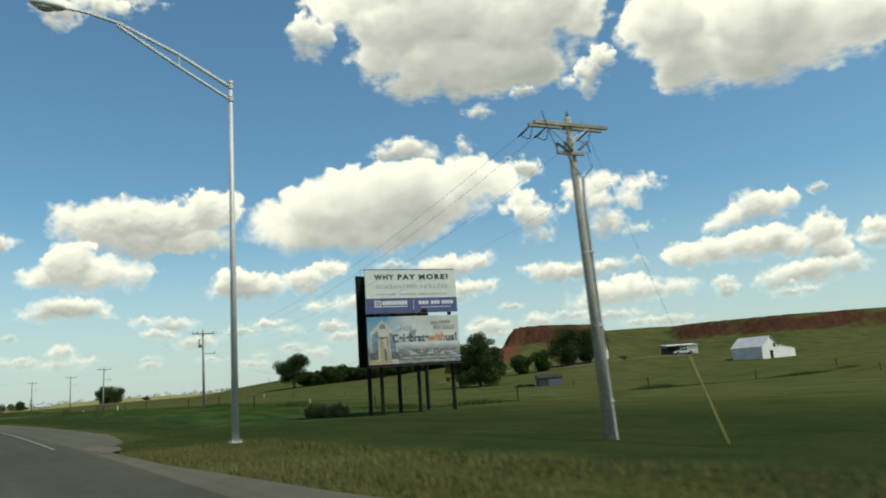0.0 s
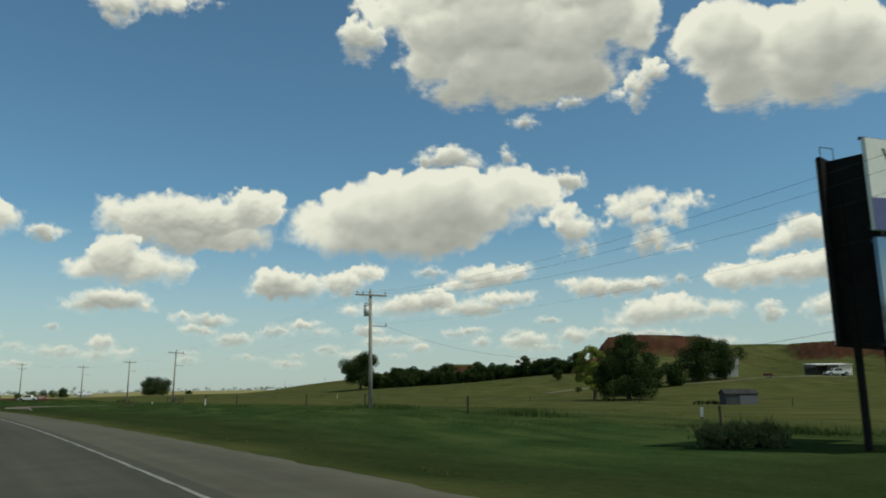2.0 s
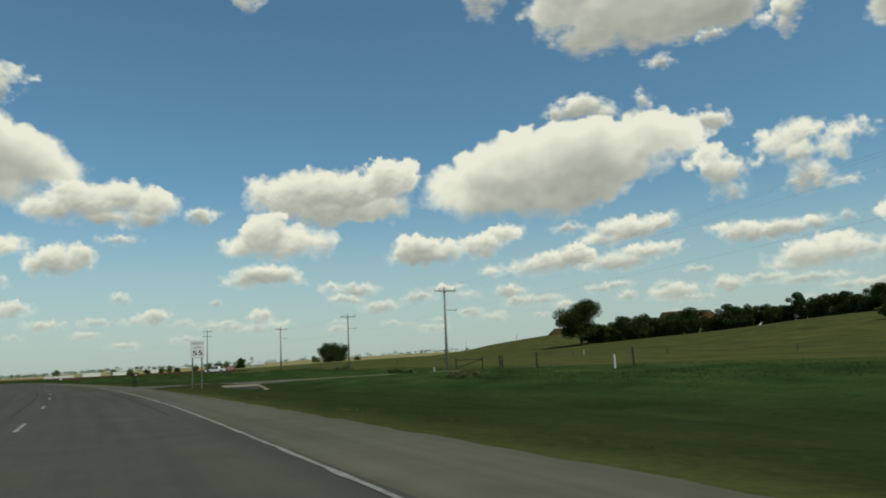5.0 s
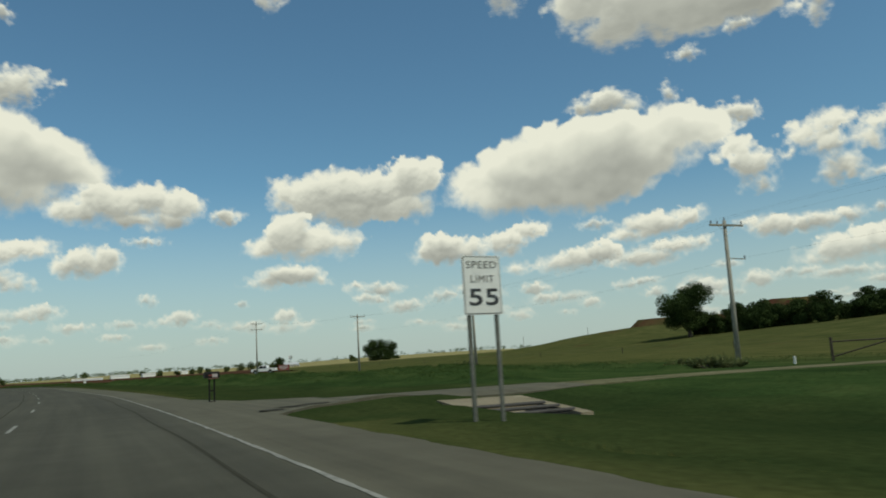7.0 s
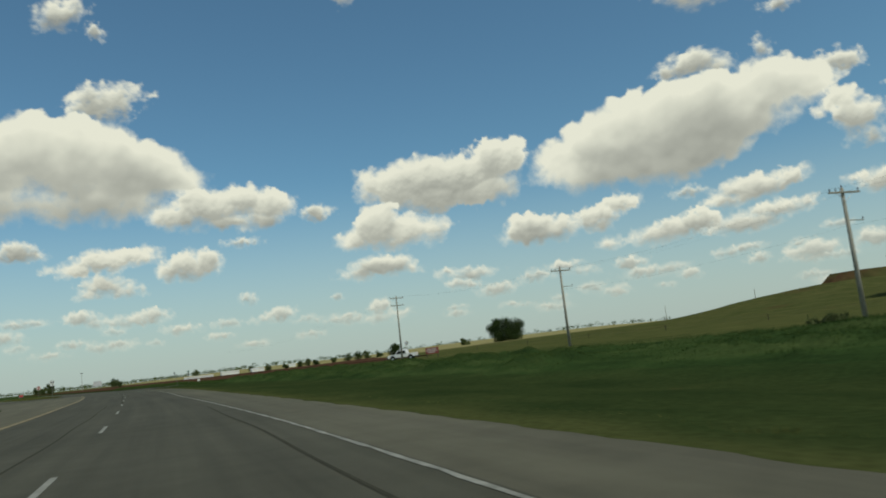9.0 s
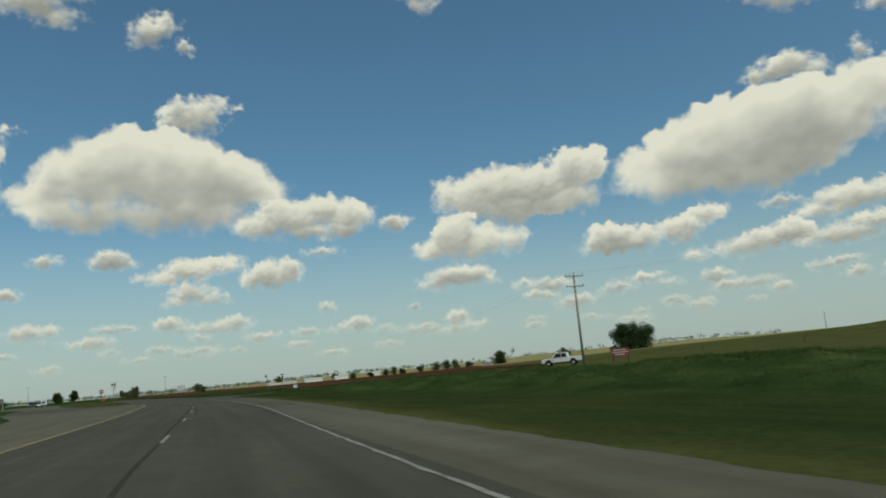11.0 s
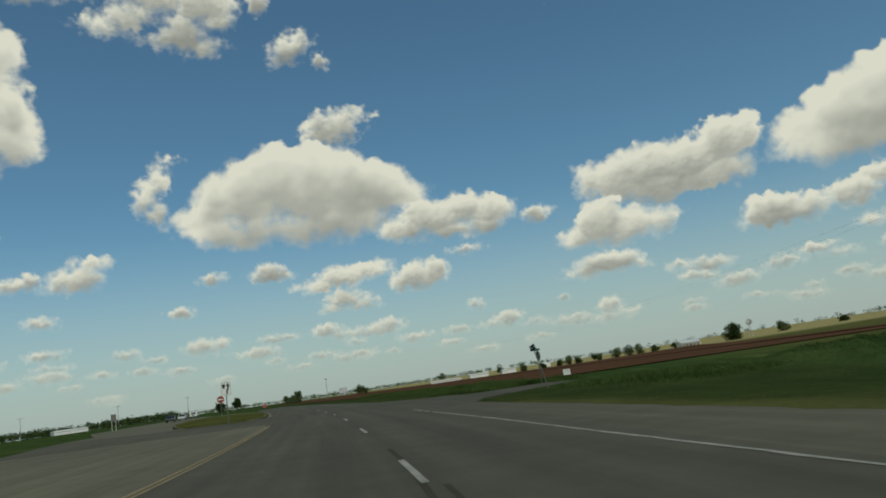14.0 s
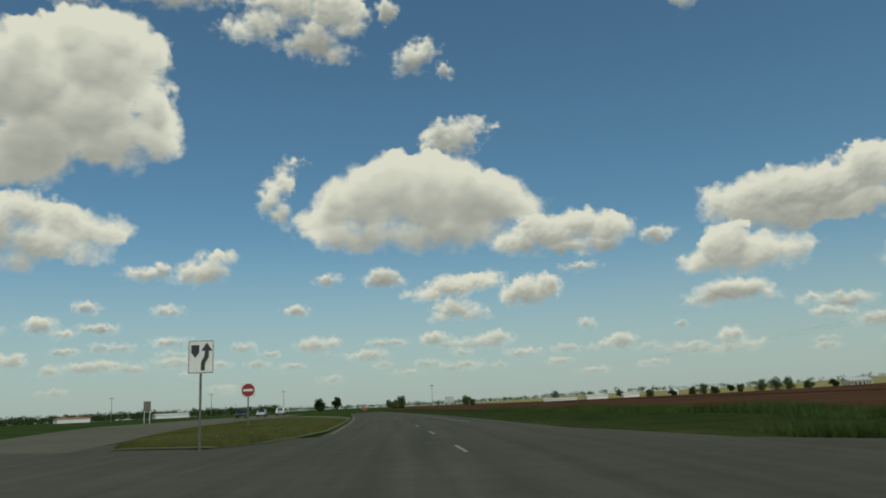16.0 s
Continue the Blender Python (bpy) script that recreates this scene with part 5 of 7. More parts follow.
def blades(name, label, material, count, seed, place, tall, wide, top=None):
    """Grass: single bent blades in small tufts."""
    rs = np.random.RandomState(seed)
    u, v, k = place(rs, count)
    x, y = on_road(u, v)
    z = lie(x, y) if top is None else top(u, v)
    h = tall * k * rs.uniform(0.5, 1.25, count)
    a = rs.rand(count) * math.tau
    w = wide * rs.uniform(0.6, 1.4, count)
    lean = h * rs.uniform(0.1, 0.6, count)
    b = rs.rand(count) * math.tau
    p0 = np.stack([x - np.cos(a) * w, y - np.sin(a) * w, z - 0.03], 1)
    p1 = np.stack([x + np.cos(a) * w, y + np.sin(a) * w, z - 0.03], 1)
    p2 = np.stack([x + np.cos(b) * lean, y + np.sin(b) * lean, z + h], 1)
    vv = np.stack([p0, p1, p2], 1).reshape(-1, 3)
    ob = new(name, mesh_of(name, vv, np.arange(count * 3).reshape(-1, 3), material))
    tagged(ob, label, "grass", kind="stuff")


def off_paving(u, v):
    """Moves what would grow on a drive or street out into the pasture."""
    drive = (u > 124) & (u < 157) & (v > 5) & (v < 66) & (np.abs(u - (144 - 0.3 * np.maximum(v - 12, 0))) < np.where(v < 9, 12, 4.5))
    street = (np.abs(u - 298 - 0.68 * np.clip(v - 10, 0, 30)) < 6) & (v > 5) & (v < 60)
    street |= (u > 283) & (u < 327) & (v < 6.9) | (u > 289) & (u < 309) & (v < 11)
    return np.where(drive | street, v + 75, v)


def verge(rs, n):
    u = rs.uniform(-5, 335, n)
    edge = np.interp(u, np.arange(-5, 336), [PAVE_RIGHT(q) for q in range(-5, 336)])
    return u, off_paving(u, edge - 0.05 + 1.5 * rs.rand(n) ** 1.8), 1.0


def rank(rs, n):
    """Blades thickest where the mat heaps up."""
    u, v = rs.uniform(56, 311, 5 * n), 15.8 + 20 * rs.rand(5 * n)
    top = tussock(u, v)
    on = np.where((top > 0.06) & (rs.rand(5 * n) < 0.15 + 1.6 * top))[0][:n]
    u, v = u[on], v[on]
    if len(u) < n:
        u, v = np.resize(u, n) + rs.normal(size=n) * 0.1, np.resize(v, n) + rs.normal(size=n) * 0.1
    return u, v, 0.6 + 1.0 * tussock(u, v)


def on_mat(u, v):
    return lie(*on_road(u, v)) + np.maximum(tussock(u, v), 0)


def bank_grass(rs, n):
    u, v = rs.uniform(52, 312, n), 30 + 18 * rs.rand(n)
    return u, off_paving(u, v), 1.0


def fence_grass(rs, n):
    """A dark unmown row along the fence where the lawn ends."""
    t = rs.rand(n)
    u, v = np.interp(t, (0, 0.35, 1), (86, 51, 50)), np.interp(t, (0, 0.35, 1), (28.5, 35, 100))
    patchy = np.clip(lattice(t * 26, t * 0, 6) * 2.6 - 0.9, 0.08, 1.5)
    return u + rs.normal(size=n) * 0.8, v + rs.normal(size=n) * 0.8, patchy


blades("verge_grass", "short mown verge grass, yellowing along the asphalt edge", M_VERGE, 60000, 90, verge, 0.055, 0.010)
blades("rank_grass", "dark rank grass in the roadside ditch", M_RANK, 170000, 91, rank, 0.12, 0.011, on_mat)
blades("bank_grass", "loose green pasture grass on the roadside bank", M_RANK, 30000, 92, bank_grass, 0.11, 0.012)


def corner_grass(rs, n):
    """Tall weeds behind the corner and along the ploughed field."""
    t = rs.rand(n)
    pick = rs.rand(n)
    u = np.where(pick < 0.55, 310 + 103 * t ** 1.5, np.where(pick < 0.80, np.interp(8 + 11 * t, (6.6, 10.4, 15.2, 19), (311.5, 304.4, 306.6, 309.2)) + np.abs(rs.normal(size=n)) * 1.6, 279 + 12 * t))
    v = np.where(pick < 0.55, 17.2 + 1.0 * np.sin(u * 0.31) + rs.normal(size=n) * 1.1, np.where(pick < 0.80, 8 + 11 * t, 14.5 + rs.normal(size=n) * 1.6))
    return u, v, (0.35 + 1.1 * lattice(u * 0.32, v * 0.5, 8)) * np.where(pick < 0.55, 0.75, np.where(pick < 0.80, 0.5, 0.4))


blades("corner_weeds", "tall dark weeds beside the ploughed field", M_RANK, 60000, 96, corner_grass, 0.58, 0.016)
blades("fence_row_grass", "dark unmown grass along a fence line", M_RANK, 26000, 94, fence_grass, 0.34, 0.02)


def dry_verge(rs, n):
    u = rs.uniform(1, 19, n)
    edge = np.interp(u, np.arange(1, 25), [PAVE_RIGHT(q) for q in range(1, 25)])
    v = edge + 0.1 + 3.4 * rs.rand(n) ** 1.5
    return u, v, 0.6 + 0.8 * lattice(u * 0.9, v * 1.2, 5)


M_STRAW = grass_material("dry_straw_blade", (0.090, 0.088, 0.030), (0.200, 0.180, 0.075))
blades("dry_grass", "dry straw-coloured grass spilling along the asphalt edge", M_STRAW, 15000, 93, dry_verge, 0.10, 0.010)
part("dirt_spot", blot(21.0, 4.15, 1.7, 0.42, 77), surface("red_brown_dirt", (0.092, 0.068, 0.046), (0.135, 0.100, 0.068), 6.0, 1.2, 0.95, world_space=True), road, "patch of red-brown dirt at the pavement's edge")


def island_cover(rs, n):
    u = 319 + 60 * rs.rand(n) ** 1.4
    a = np.interp(u, (318.5, 321, 330, 346, 390, 402), (-10.9, -11.6, -13.3, -15.4, -17.3, -17.6))
    b = np.interp(u, (318.5, 321, 326, 334, 346, 402), (-7.5, -6.4, -5.6, -4.9, -4.85, -4.85))
    return u, a + (b - a) * (0.02 + 0.96 * rs.rand(n)), 1.0


def island_top(u, v):
    a = np.interp(u, (318.5, 321, 330, 346, 390, 402), (-10.9, -11.6, -13.3, -15.4, -17.3, -17.6))
    b = np.interp(u, (318.5, 321, 326, 334, 346, 402), (-7.5, -6.4, -5.6, -4.9, -4.85, -4.85))
    return bank(u, v) + 0.02 + 0.32 * np.sin(math.pi * np.clip((v - a) / (b - a), 0, 1)) ** 0.6 * np.minimum(1, (u - 318.4) / 5)


blades("island_grass", "yellowing mown grass on a traffic island", M_VERGE, 60000, 95, island_cover, 0.065, 0.016, island_top)


# ---------------------------------------------------------------- street lamp
def street_lamp(x, y, turn):
    lamp = thing("street_lamp", (x, y, height_at(x, y)), "tall galvanised steel street lamp with a twin-tube arm", "street lamp", turn=turn)
    lamp.scale = (1.123, 1.123, 1.123)
    part("base_plate", a_box((0.26, 0.26, 0.03), (0, 0, 0.04), bevel=0.008), M_STEEL, lamp)
    for a, b in ((-1, -1), (-1, 1), (1, -1), (1, 1)):
        part("bolt", a_rod((0.10 * a, 0.10 * b, 0.05), (0.10 * a, 0.10 * b, 0.10), 0.014, n=6), M_STEEL, lamp)
    part("pole", a_rod((0, 0, 0.05), (0, 0, 8.5), 0.082, 0.046, 18), M_STEEL, lamp, smooth=True)
    part("pole_cap", a_rod((0, 0, 8.5), (0, 0, 8.56), 0.075, 0.05, 14), M_STEEL, lamp)
    arm = part("arm", tube(bmesh.new(), [(-0.05, 0, 8.42), (-1.2, 0, 9.0), (-2.5, 0, 9.5), (-3.2, 0, 9.62), (-3.7, 0, 9.62)], [0.042, 0.04, 0.036, 0.032, 0.03], 10), M_STEEL, lamp, smooth=True)
    part("lower_tube", tube(bmesh.new(), [(-0.05, 0, 8.1), (-1.25, 0, 8.72), (-2.57, 0, 9.46)], 0.034, 10), M_STEEL, arm, smooth=True)
    for z in (8.1, 8.42):
        part("collar", a_rod((0, 0, z - 0.06), (0, 0, z + 0.06), 0.066, n=16), M_STEEL, arm)
    part("strut", a_rod((-1.2, 0, 8.70), (-1.2, 0, 9.0), 0.018), M_STEEL, arm)
    head = bmesh.new()
    bmesh.ops.create_uvsphere(head, u_segments=18, v_segments=10, radius=1.0)
    bmesh.ops.scale(head, vec=(0.36, 0.15, 0.10), verts=head.verts)
    bmesh.ops.translate(head, vec=(-3.95, 0, 9.62), verts=head.verts)
    lum = part("lamp_head", head, M_STEEL, lamp, smooth=True)
    glass = bmesh.new()
    bmesh.ops.create_uvsphere(glass, u_segments=14, v_segments=8, radius=1.0)
    bmesh.ops.scale(glass, vec=(0.2, 0.12, 0.08), verts=glass.verts)
    bmesh.ops.translate(glass, vec=(-4.0, 0, 9.55), verts=glass.verts)
    part("diffuser", glass, surface("clouded_lamp_glass", (0.45, 0.44, 0.38), (0.6, 0.58, 0.5), 5, 1, 0.25, bump=0), lum, "clouded lamp glass", True)


street_lamp(-7.5, 18.2, road_turn(17))


# ---------------------------------------------------------------- power line
def insulator(x, y, z):
    bm = bmesh.new()
    rod(bm, (x, y, z), (x, y, z + 0.10), 0.018, n=6)
    rod(bm, (x, y, z + 0.07), (x, y, z + 0.13), 0.05, 0.045, 8)
    rod(bm, (x, y, z + 0.13), (x, y, z + 0.20), 0.04, 0.03, 8)
    return bm


def utility_pole(x, y, base, top, turn, label, arms=(0.25,), bracket=2.0, can=False, lean=0.0, double=False, span=2.35, pins=True):
    """turn: the way its crossarm points. top: the pole's height above its base."""
    pole = new("utility_pole")
    pole.matrix_world = pose(x, y, base, 0, lean, turn)
    tagged(pole, label, "utility pole", "roadside power line")
    part("shaft", a_rod((0, 0, -0.8), (0, 0, top), 0.16, 0.10, 14), M_POLE, pole, smooth=True)
    for k, dz in enumerate(arms):
        z = top - dz
        for side in ((-1, 1) if double and k == 0 else (-1,)):
            arm = part("crossarm", a_box((span, 0.09, 0.115), (0, side * 0.14, z), bevel=0.008), M_POLE, pole)
            for dx in () if not pins else (-1.08, -0.62, 1.08) if k == 0 else (-1.0, 1.0):
                part("insulator", insulator(dx, side * 0.14, z + 0.05), M_INSULATOR, arm)
            for s in (-1, 1):
                part("brace", a_rod((s * 0.62, side * 0.17, z - 0.05), (0, side * 0.15, z - 0.55), 0.014, n=6), M_STEEL, arm)
    part("insulator", insulator(0, 0, top - 0.02), M_INSULATOR, pole)
    if bracket:
        out = part("bracket", a_rod((0, 0, top - bracket), (1.25, 0, top - bracket - 0.05), 0.03, n=8), M_POLE, pole)
        part("insulator", insulator(1.2, 0, top - bracket - 0.03), M_INSULATOR, out)
    if can:
        tank = bmesh.new()
        rod(tank, (-0.30, 0, top - 1.75), (-0.30, 0, top - 1.05), 0.19, n=18)
        rod(tank, (-0.30, 0, top - 1.05), (-0.30, 0, top - 0.99), 0.205, 0.15, 18)
        t = part("transformer", tank, M_STEEL, pole, "grey transformer can", True)
        for dx in (-0.38, -0.22):
            part("bushing", insulator(dx, 0, top - 1.0), M_INSULATOR, t)
    return pole


P1 = utility_pole(2.05, 22.3, -0.95, 9.85, 36, "leaning grey utility pole with double crossarm and conduit", (0.3,), 0, False, -2.4, True, 2.85, False)
for dx in (-1.36, -0.75, 0.9):
    string = part("dead_end", tube(bmesh.new(), [(dx, 0.2, 9.52), (dx - 0.02, 0.5, 9.42), (dx - 0.03, 0.75, 9.38)], [0.02, 0.035, 0.03], 8), M_INSULATOR, P1, "dark dead-end insulator")
    part("jumper_loop", tube(bmesh.new(), [(dx, 0.65, 9.38), (dx + 0.06, 0.42, 9.20), (dx + 0.02, 0.22, 9.17), (dx - 0.05, 0.08, 9.28), (dx - 0.03, 0.02, 9.45)], 0.014, 6), M_WIRE, string)
for k, (dx, dz) in enumerate(((-0.75, -1.55), (-0.45, -1.5), (0.42, -1.45))):
    f = part("fuse_cutout", a_rod((dx * 0.3, -0.2, 10.2 + dz), (dx, -0.25, 10.2 + dz + 0.25), 0.045, n=8), M_INSULATOR, P1, "dark fuse cutout")
    part("clip", a_rod((dx, -0.25, 10.2 + dz + 0.2), (dx * 1.1, -0.3, 10.2 + dz - 0.1), 0.02, n=6), M_DARK_STEEL, f)
part("fuse_bar", a_box((1.0, 0.08, 0.09), (-0.2, -0.17, 8.62), bevel=0.006), M_POLE, P1)
part("conduit", tube(bmesh.new(), [(0.20, -0.05, 0), (0.20, -0.05, 7.2), (0.26, -0.05, 7.9)], 0.055, 10), M_STEEL, P1, "grey plastic cable conduit")
for z in (1.2, 3.4, 5.6):
    part("strap", a_box((0.34, 0.18, 0.05), (0.08, -0.03, z)), M_STEEL, P1)
for k, (a, b) in enumerate((((0.26, -0.05, 7.9), (0.42, -0.2, 8.7)), ((0.26, -0.05, 7.9), (-0.45, -0.2, 8.7)), ((-0.75, -0.25, 8.7), (-1.08, -0.14, 9.9)))):
    m = Vector(a).lerp(Vector(b), 0.5) + Vector((0.18 if k == 0 else -0.1, -0.1, -0.1))
    part("jumper_wire", tube(bmesh.new(), [a, m, b], 0.014, 6), M_WIRE, P1)
P2 = utility_pole(-34.75, 76.1, -0.15, 8.35, 39, "weathered grey utility pole with transformer can", (0.3,), 2.4, True, -0.6)
P3 = utility_pole(-81.2, 133.9, -0.35, 8.35, 41, "weathered grey utility pole at a field gate", (0.3,), 2.2, False, 0.8)
P4 = utility_pole(-107.2, 163.4, -0.1, 8.2, 45, "weathered grey utility pole in rank grass", (0.3,), 2.0)
P5 = utility_pole(-134.3, 187.8, 0.1, 8.2, 48, "weathered grey utility pole in rank grass", (0.3,), 2.0)
P6 = utility_pole(-173.35, 216.5, 0.45, 10.2, 50, "taller grey utility pole with two crossarms", (0.35, 1.55), 0)


def wire(a, b, sag, name="power_cable", r=0.007):
    pts = []
    for k in range(17):
        t = k / 16
        p = Vector(a).lerp(Vector(b), t)
        p.z -= sag * 4 * t * (1 - t)
        pts.append(p)
    ob = finish(name, tube(bmesh.new(), pts, r, 5), M_WIRE)
    tagged(ob, "thin black overhead power cable between poles", "cable", "overhead cables")


LINE = ((P1, 9.38), (P2, 8.12), (P3, 8.12), (P4, 7.97), (P5, 7.97), (P6, 10.0))
for (p, zp), (q, zq) in zip(LINE[1:], LINE[2:]):
    for dx in (-1.08, -0.62, 1.08):
        wire(p.matrix_world @ Vector((dx, -0.14, zp + 0.17)), q.matrix_world @ Vector((dx, -0.14, zq + 0.17)), 0.7, r=0.0022)
for dx, dq, sag in ((-1.36, -1.08, 2.0), (-0.75, -0.62, 2.2), (0.9, 1.08, 2.3)):
    wire(P1.matrix_world @ Vector((dx - 0.03, 0.75, 9.38)), P2.matrix_world @ Vector((dq, -0.14, 8.22)), sag, r=0.0042)
for (p, zp), (q, zq) in zip(LINE[1:], LINE[2:5]):
    wire(p.matrix_world @ Vector((0, 0, zp - 2.1)), q.matrix_world @ Vector((0, 0, zq - 2.1)), 0.5, r=0.0028)
wire(P1.matrix_world @ Vector((0, 0, 7.4)), P2.matrix_world @ Vector((0, 0, 6.1)), 1.5, r=0.0026)
wire(P2.matrix_world @ Vector((1.2, 0, 5.95)), (-11.75, 53.1, 3.2), 1.7, r=0.006)
wire(P6.matrix_world @ Vector((-1.08, -0.14, 10.1)), (-330, 330, 9.5), 2.0, r=0.004)
wire(P6.matrix_world @ Vector((1.08, -0.14, 10.1)), (-328, 332, 9.5), 2.0, r=0.004)

guy = thing("guy_anchor", (4.56, 19.06, -0.9), "yellow plastic guard on a pole's guy wire", "guy wire")
part("guard", a_rod((0, 0, 0.05), (-0.5, 0.95, 2.3), 0.018, n=8), M_YELLOW_GUARD, guy)
part("stay_wire", a_rod((0, 0, -0.2), (-2.4, 3.6, 9.9), 0.004, n=5), M_WIRE, guy)


# ---------------------------------------------------------------- billboard
M_BOARD = surface("sun_faded_vinyl", (0.60, 0.64, 0.60), (0.70, 0.73, 0.69), 3.0, 0.4, 0.55, bump=0.04)
M_BOARD_BLUE = surface("blue_vinyl_band", (0.065, 0.080, 0.20), (0.095, 0.115, 0.26), 3.0, 0.5, 0.55, bump=0)
M_TEXT_DARK = surface("charcoal_print", (0.025, 0.03, 0.035), (0.05, 0.055, 0.06), 3, 1, 0.6, bump=0)
M_TEXT_GREY = surface("grey_print", (0.30, 0.31, 0.30), (0.40, 0.41, 0.40), 3, 1, 0.6, bump=0)
M_TEXT_FADED = surface("faded_grey_print", (0.42, 0.44, 0.42), (0.52, 0.54, 0.52), 3, 1, 0.6, bump=0)
M_TEXT_ORANGE = surface("orange_print", (0.50, 0.17, 0.03), (0.62, 0.25, 0.06), 3, 1, 0.6, bump=0)
M_PRINT_WHITE = surface("white_print", (0.62, 0.64, 0.66), (0.74, 0.75, 0.76), 3, 1, 0.6, bump=0)
M_PRINT_STONE = surface("printed_stone", (0.40, 0.36, 0.29), (0.58, 0.54, 0.46), 3, 1.5, 0.6, bump=0)


def picture_material():
    """A printed photograph: blue sky fading to pale cloud above a grey townscape."""
    m, nt, bsdf = nodes_of("printed_photograph")
    p = place_of(nt, False)
    at = nt.nodes.new("ShaderNodeSeparateXYZ")
    nt.links.new(p, at.inputs[0])
    soft = math_node(nt, "SUBTRACT", noise_node(nt, p, 0.9, 4.0), 0.5)
    pale = ramp(nt, noise_node(nt, p, 0.7, 3.0), [(0.35, (0.47, 0.51, 0.51)), (0.65, (0.62, 0.65, 0.63))])
    blue = ramp(nt, math_node(nt, "MULTIPLY", math_node(nt, "SUBTRACT", at.outputs["Z"], 4.6), 0.42), [(0.0, (0.34, 0.46, 0.53)), (1.0, (0.09, 0.24, 0.42))])
    side = ramp(nt, math_node(nt, "ADD", math_node(nt, "MULTIPLY", at.outputs["X"], 0.28), math_node(nt, "MULTIPLY", soft, 0.5)), [(0.38, (1, 1, 1)), (0.78, (0, 0, 0))])
    col = mixed(nt, side, pale, blue)
    wide = nt.nodes.new("ShaderNodeMapping")
    wide.inputs["Scale"].default_value = (1.0, 1.0, 2.2)
    nt.links.new(p, wide.inputs["Vector"])
    blocks = noise_node(nt, wide.outputs[0], 2.4, 6.0, 0.62)
    town = ramp(nt, blocks, [(0.36, (0.085, 0.092, 0.092)), (0.50, (0.19, 0.20, 0.20)), (0.60, (0.26, 0.27, 0.27)), (0.66, (0.48, 0.50, 0.49))])
    low = ramp(nt, math_node(nt, "ADD", math_node(nt, "SUBTRACT", 4.95, at.outputs["Z"]), math_node(nt, "MULTIPLY", soft, 0.5)), [(0.02, (0, 0, 0)), (0.50, (1, 1, 1))])
    col = mixed(nt, low, col, town)
    nt.links.new(col, bsdf.inputs["Base Color"])
    bsdf.inputs["Roughness"].default_value = 0.6
    return m


M_PICTURE = picture_material()

bb = thing("billboard", (-11.4, 51.6, -0.9), "double-stacked roadside billboard on dark steel posts", "billboard", turn=27.3)
W, Z0 = 6.98, 0.9


def flat(name, x0, x1, z0, z1, material, parent, label="", y=-0.03, t=0.012):
    return part(name, a_box((x1 - x0, t, z1 - z0), ((x0 + x1) / 2, y, (z0 + z1) / 2)), material, parent, label)


def word_bars(name, x0, x1, z0, z1, count, material, parent, y=0.008, label=""):
    """A word as plain upright bars, one for each letter."""
    bm, w = bmesh.new(), (x1 - x0) / count
    for k in range(count):
        box(bm, (w * 0.84, 0.006, z1 - z0), (x0 + w * (k + 0.5), y, (z0 + z1) / 2))
    return part(name, bm, material, parent, label)


# upper and lower boards facing the traffic
upper = part("upper_board", a_box((W, 0.16, 3.16), (W / 2, 0.1, Z0 + 7.82), bevel=0.01), M_BOARD, bb, "faded white advertising panel")
lower = part("lower_board", a_box((W, 0.16, 3.40), (W / 2, 0.1, Z0 + 4.30), bevel=0.01), M_PICTURE, bb, "printed bank advertising panel")
flat("blue_band", 0.0, W, Z0 + 6.25, Z0 + 7.33, M_BOARD_BLUE, upper, "blue band along the panel's foot", 0.012)
for word, xw, ww in (("WHY", 1.42, 1.5), ("PAY", 3.1, 1.35), ("MORE?", 5.25, 2.3)):
    lettering("headline", word, 0.50, M_TEXT_DARK, upper, (xw, 0.01, Z0 + 8.86), ww, bold=0.022, spacing=1.3)
for word, xw, ww in (("GUARANTEED", 2.35, 3.1), ("10%", 4.62, 0.85), ("LESS", 5.75, 1.1)):
    lettering("subline", word, 0.40, M_TEXT_FADED, upper, (xw, 0.01, Z0 + 8.17), ww, bold=0.008, spacing=1.2)
for x0, x1 in ((0.8, 2.3), (2.5, 3.8), (4.0, 6.2)):
    word_bars("small_print", x0, x1, Z0 + 7.56, Z0 + 7.68, int((x1 - x0) / 0.16), M_TEXT_FADED, upper, 0.012)
logo = flat("logo", 0.62, 1.12, Z0 + 6.68, Z0 + 7.18, M_PRINT_WHITE, upper, "white square emblem", 0.004)
for k in range(3):
    flat("stripe", 0.70 + 0.13 * k, 0.77 + 0.13 * k, Z0 + 6.74, Z0 + 7.12, M_BOARD_BLUE, logo, y=-0.004)
word_bars("name_bar", 1.2, 3.1, Z0 + 6.84, Z0 + 7.14, 8, M_PRINT_WHITE, upper, 0.004, "bold white name bars")
flat("name_bar", 1.2, 3.1, Z0 + 6.69, Z0 + 6.75, M_PRINT_WHITE, upper, y=0.004)
flat("divider", 3.55, 3.58, Z0 + 6.45, Z0 + 7.2, M_PRINT_WHITE, upper, y=0.004)
for x0, x1, n in ((3.95, 4.75, 3), (4.90, 5.62, 3), (5.76, 6.68, 4)):
    word_bars("number_bar", x0, x1, Z0 + 6.85, Z0 + 7.10, n, M_PRINT_WHITE, upper, 0.004, "bold white number bars")
word_bars("small_print", 4.1, 6.5, Z0 + 6.60, Z0 + 6.68, 20, M_TEXT_FADED, upper, 0.004)
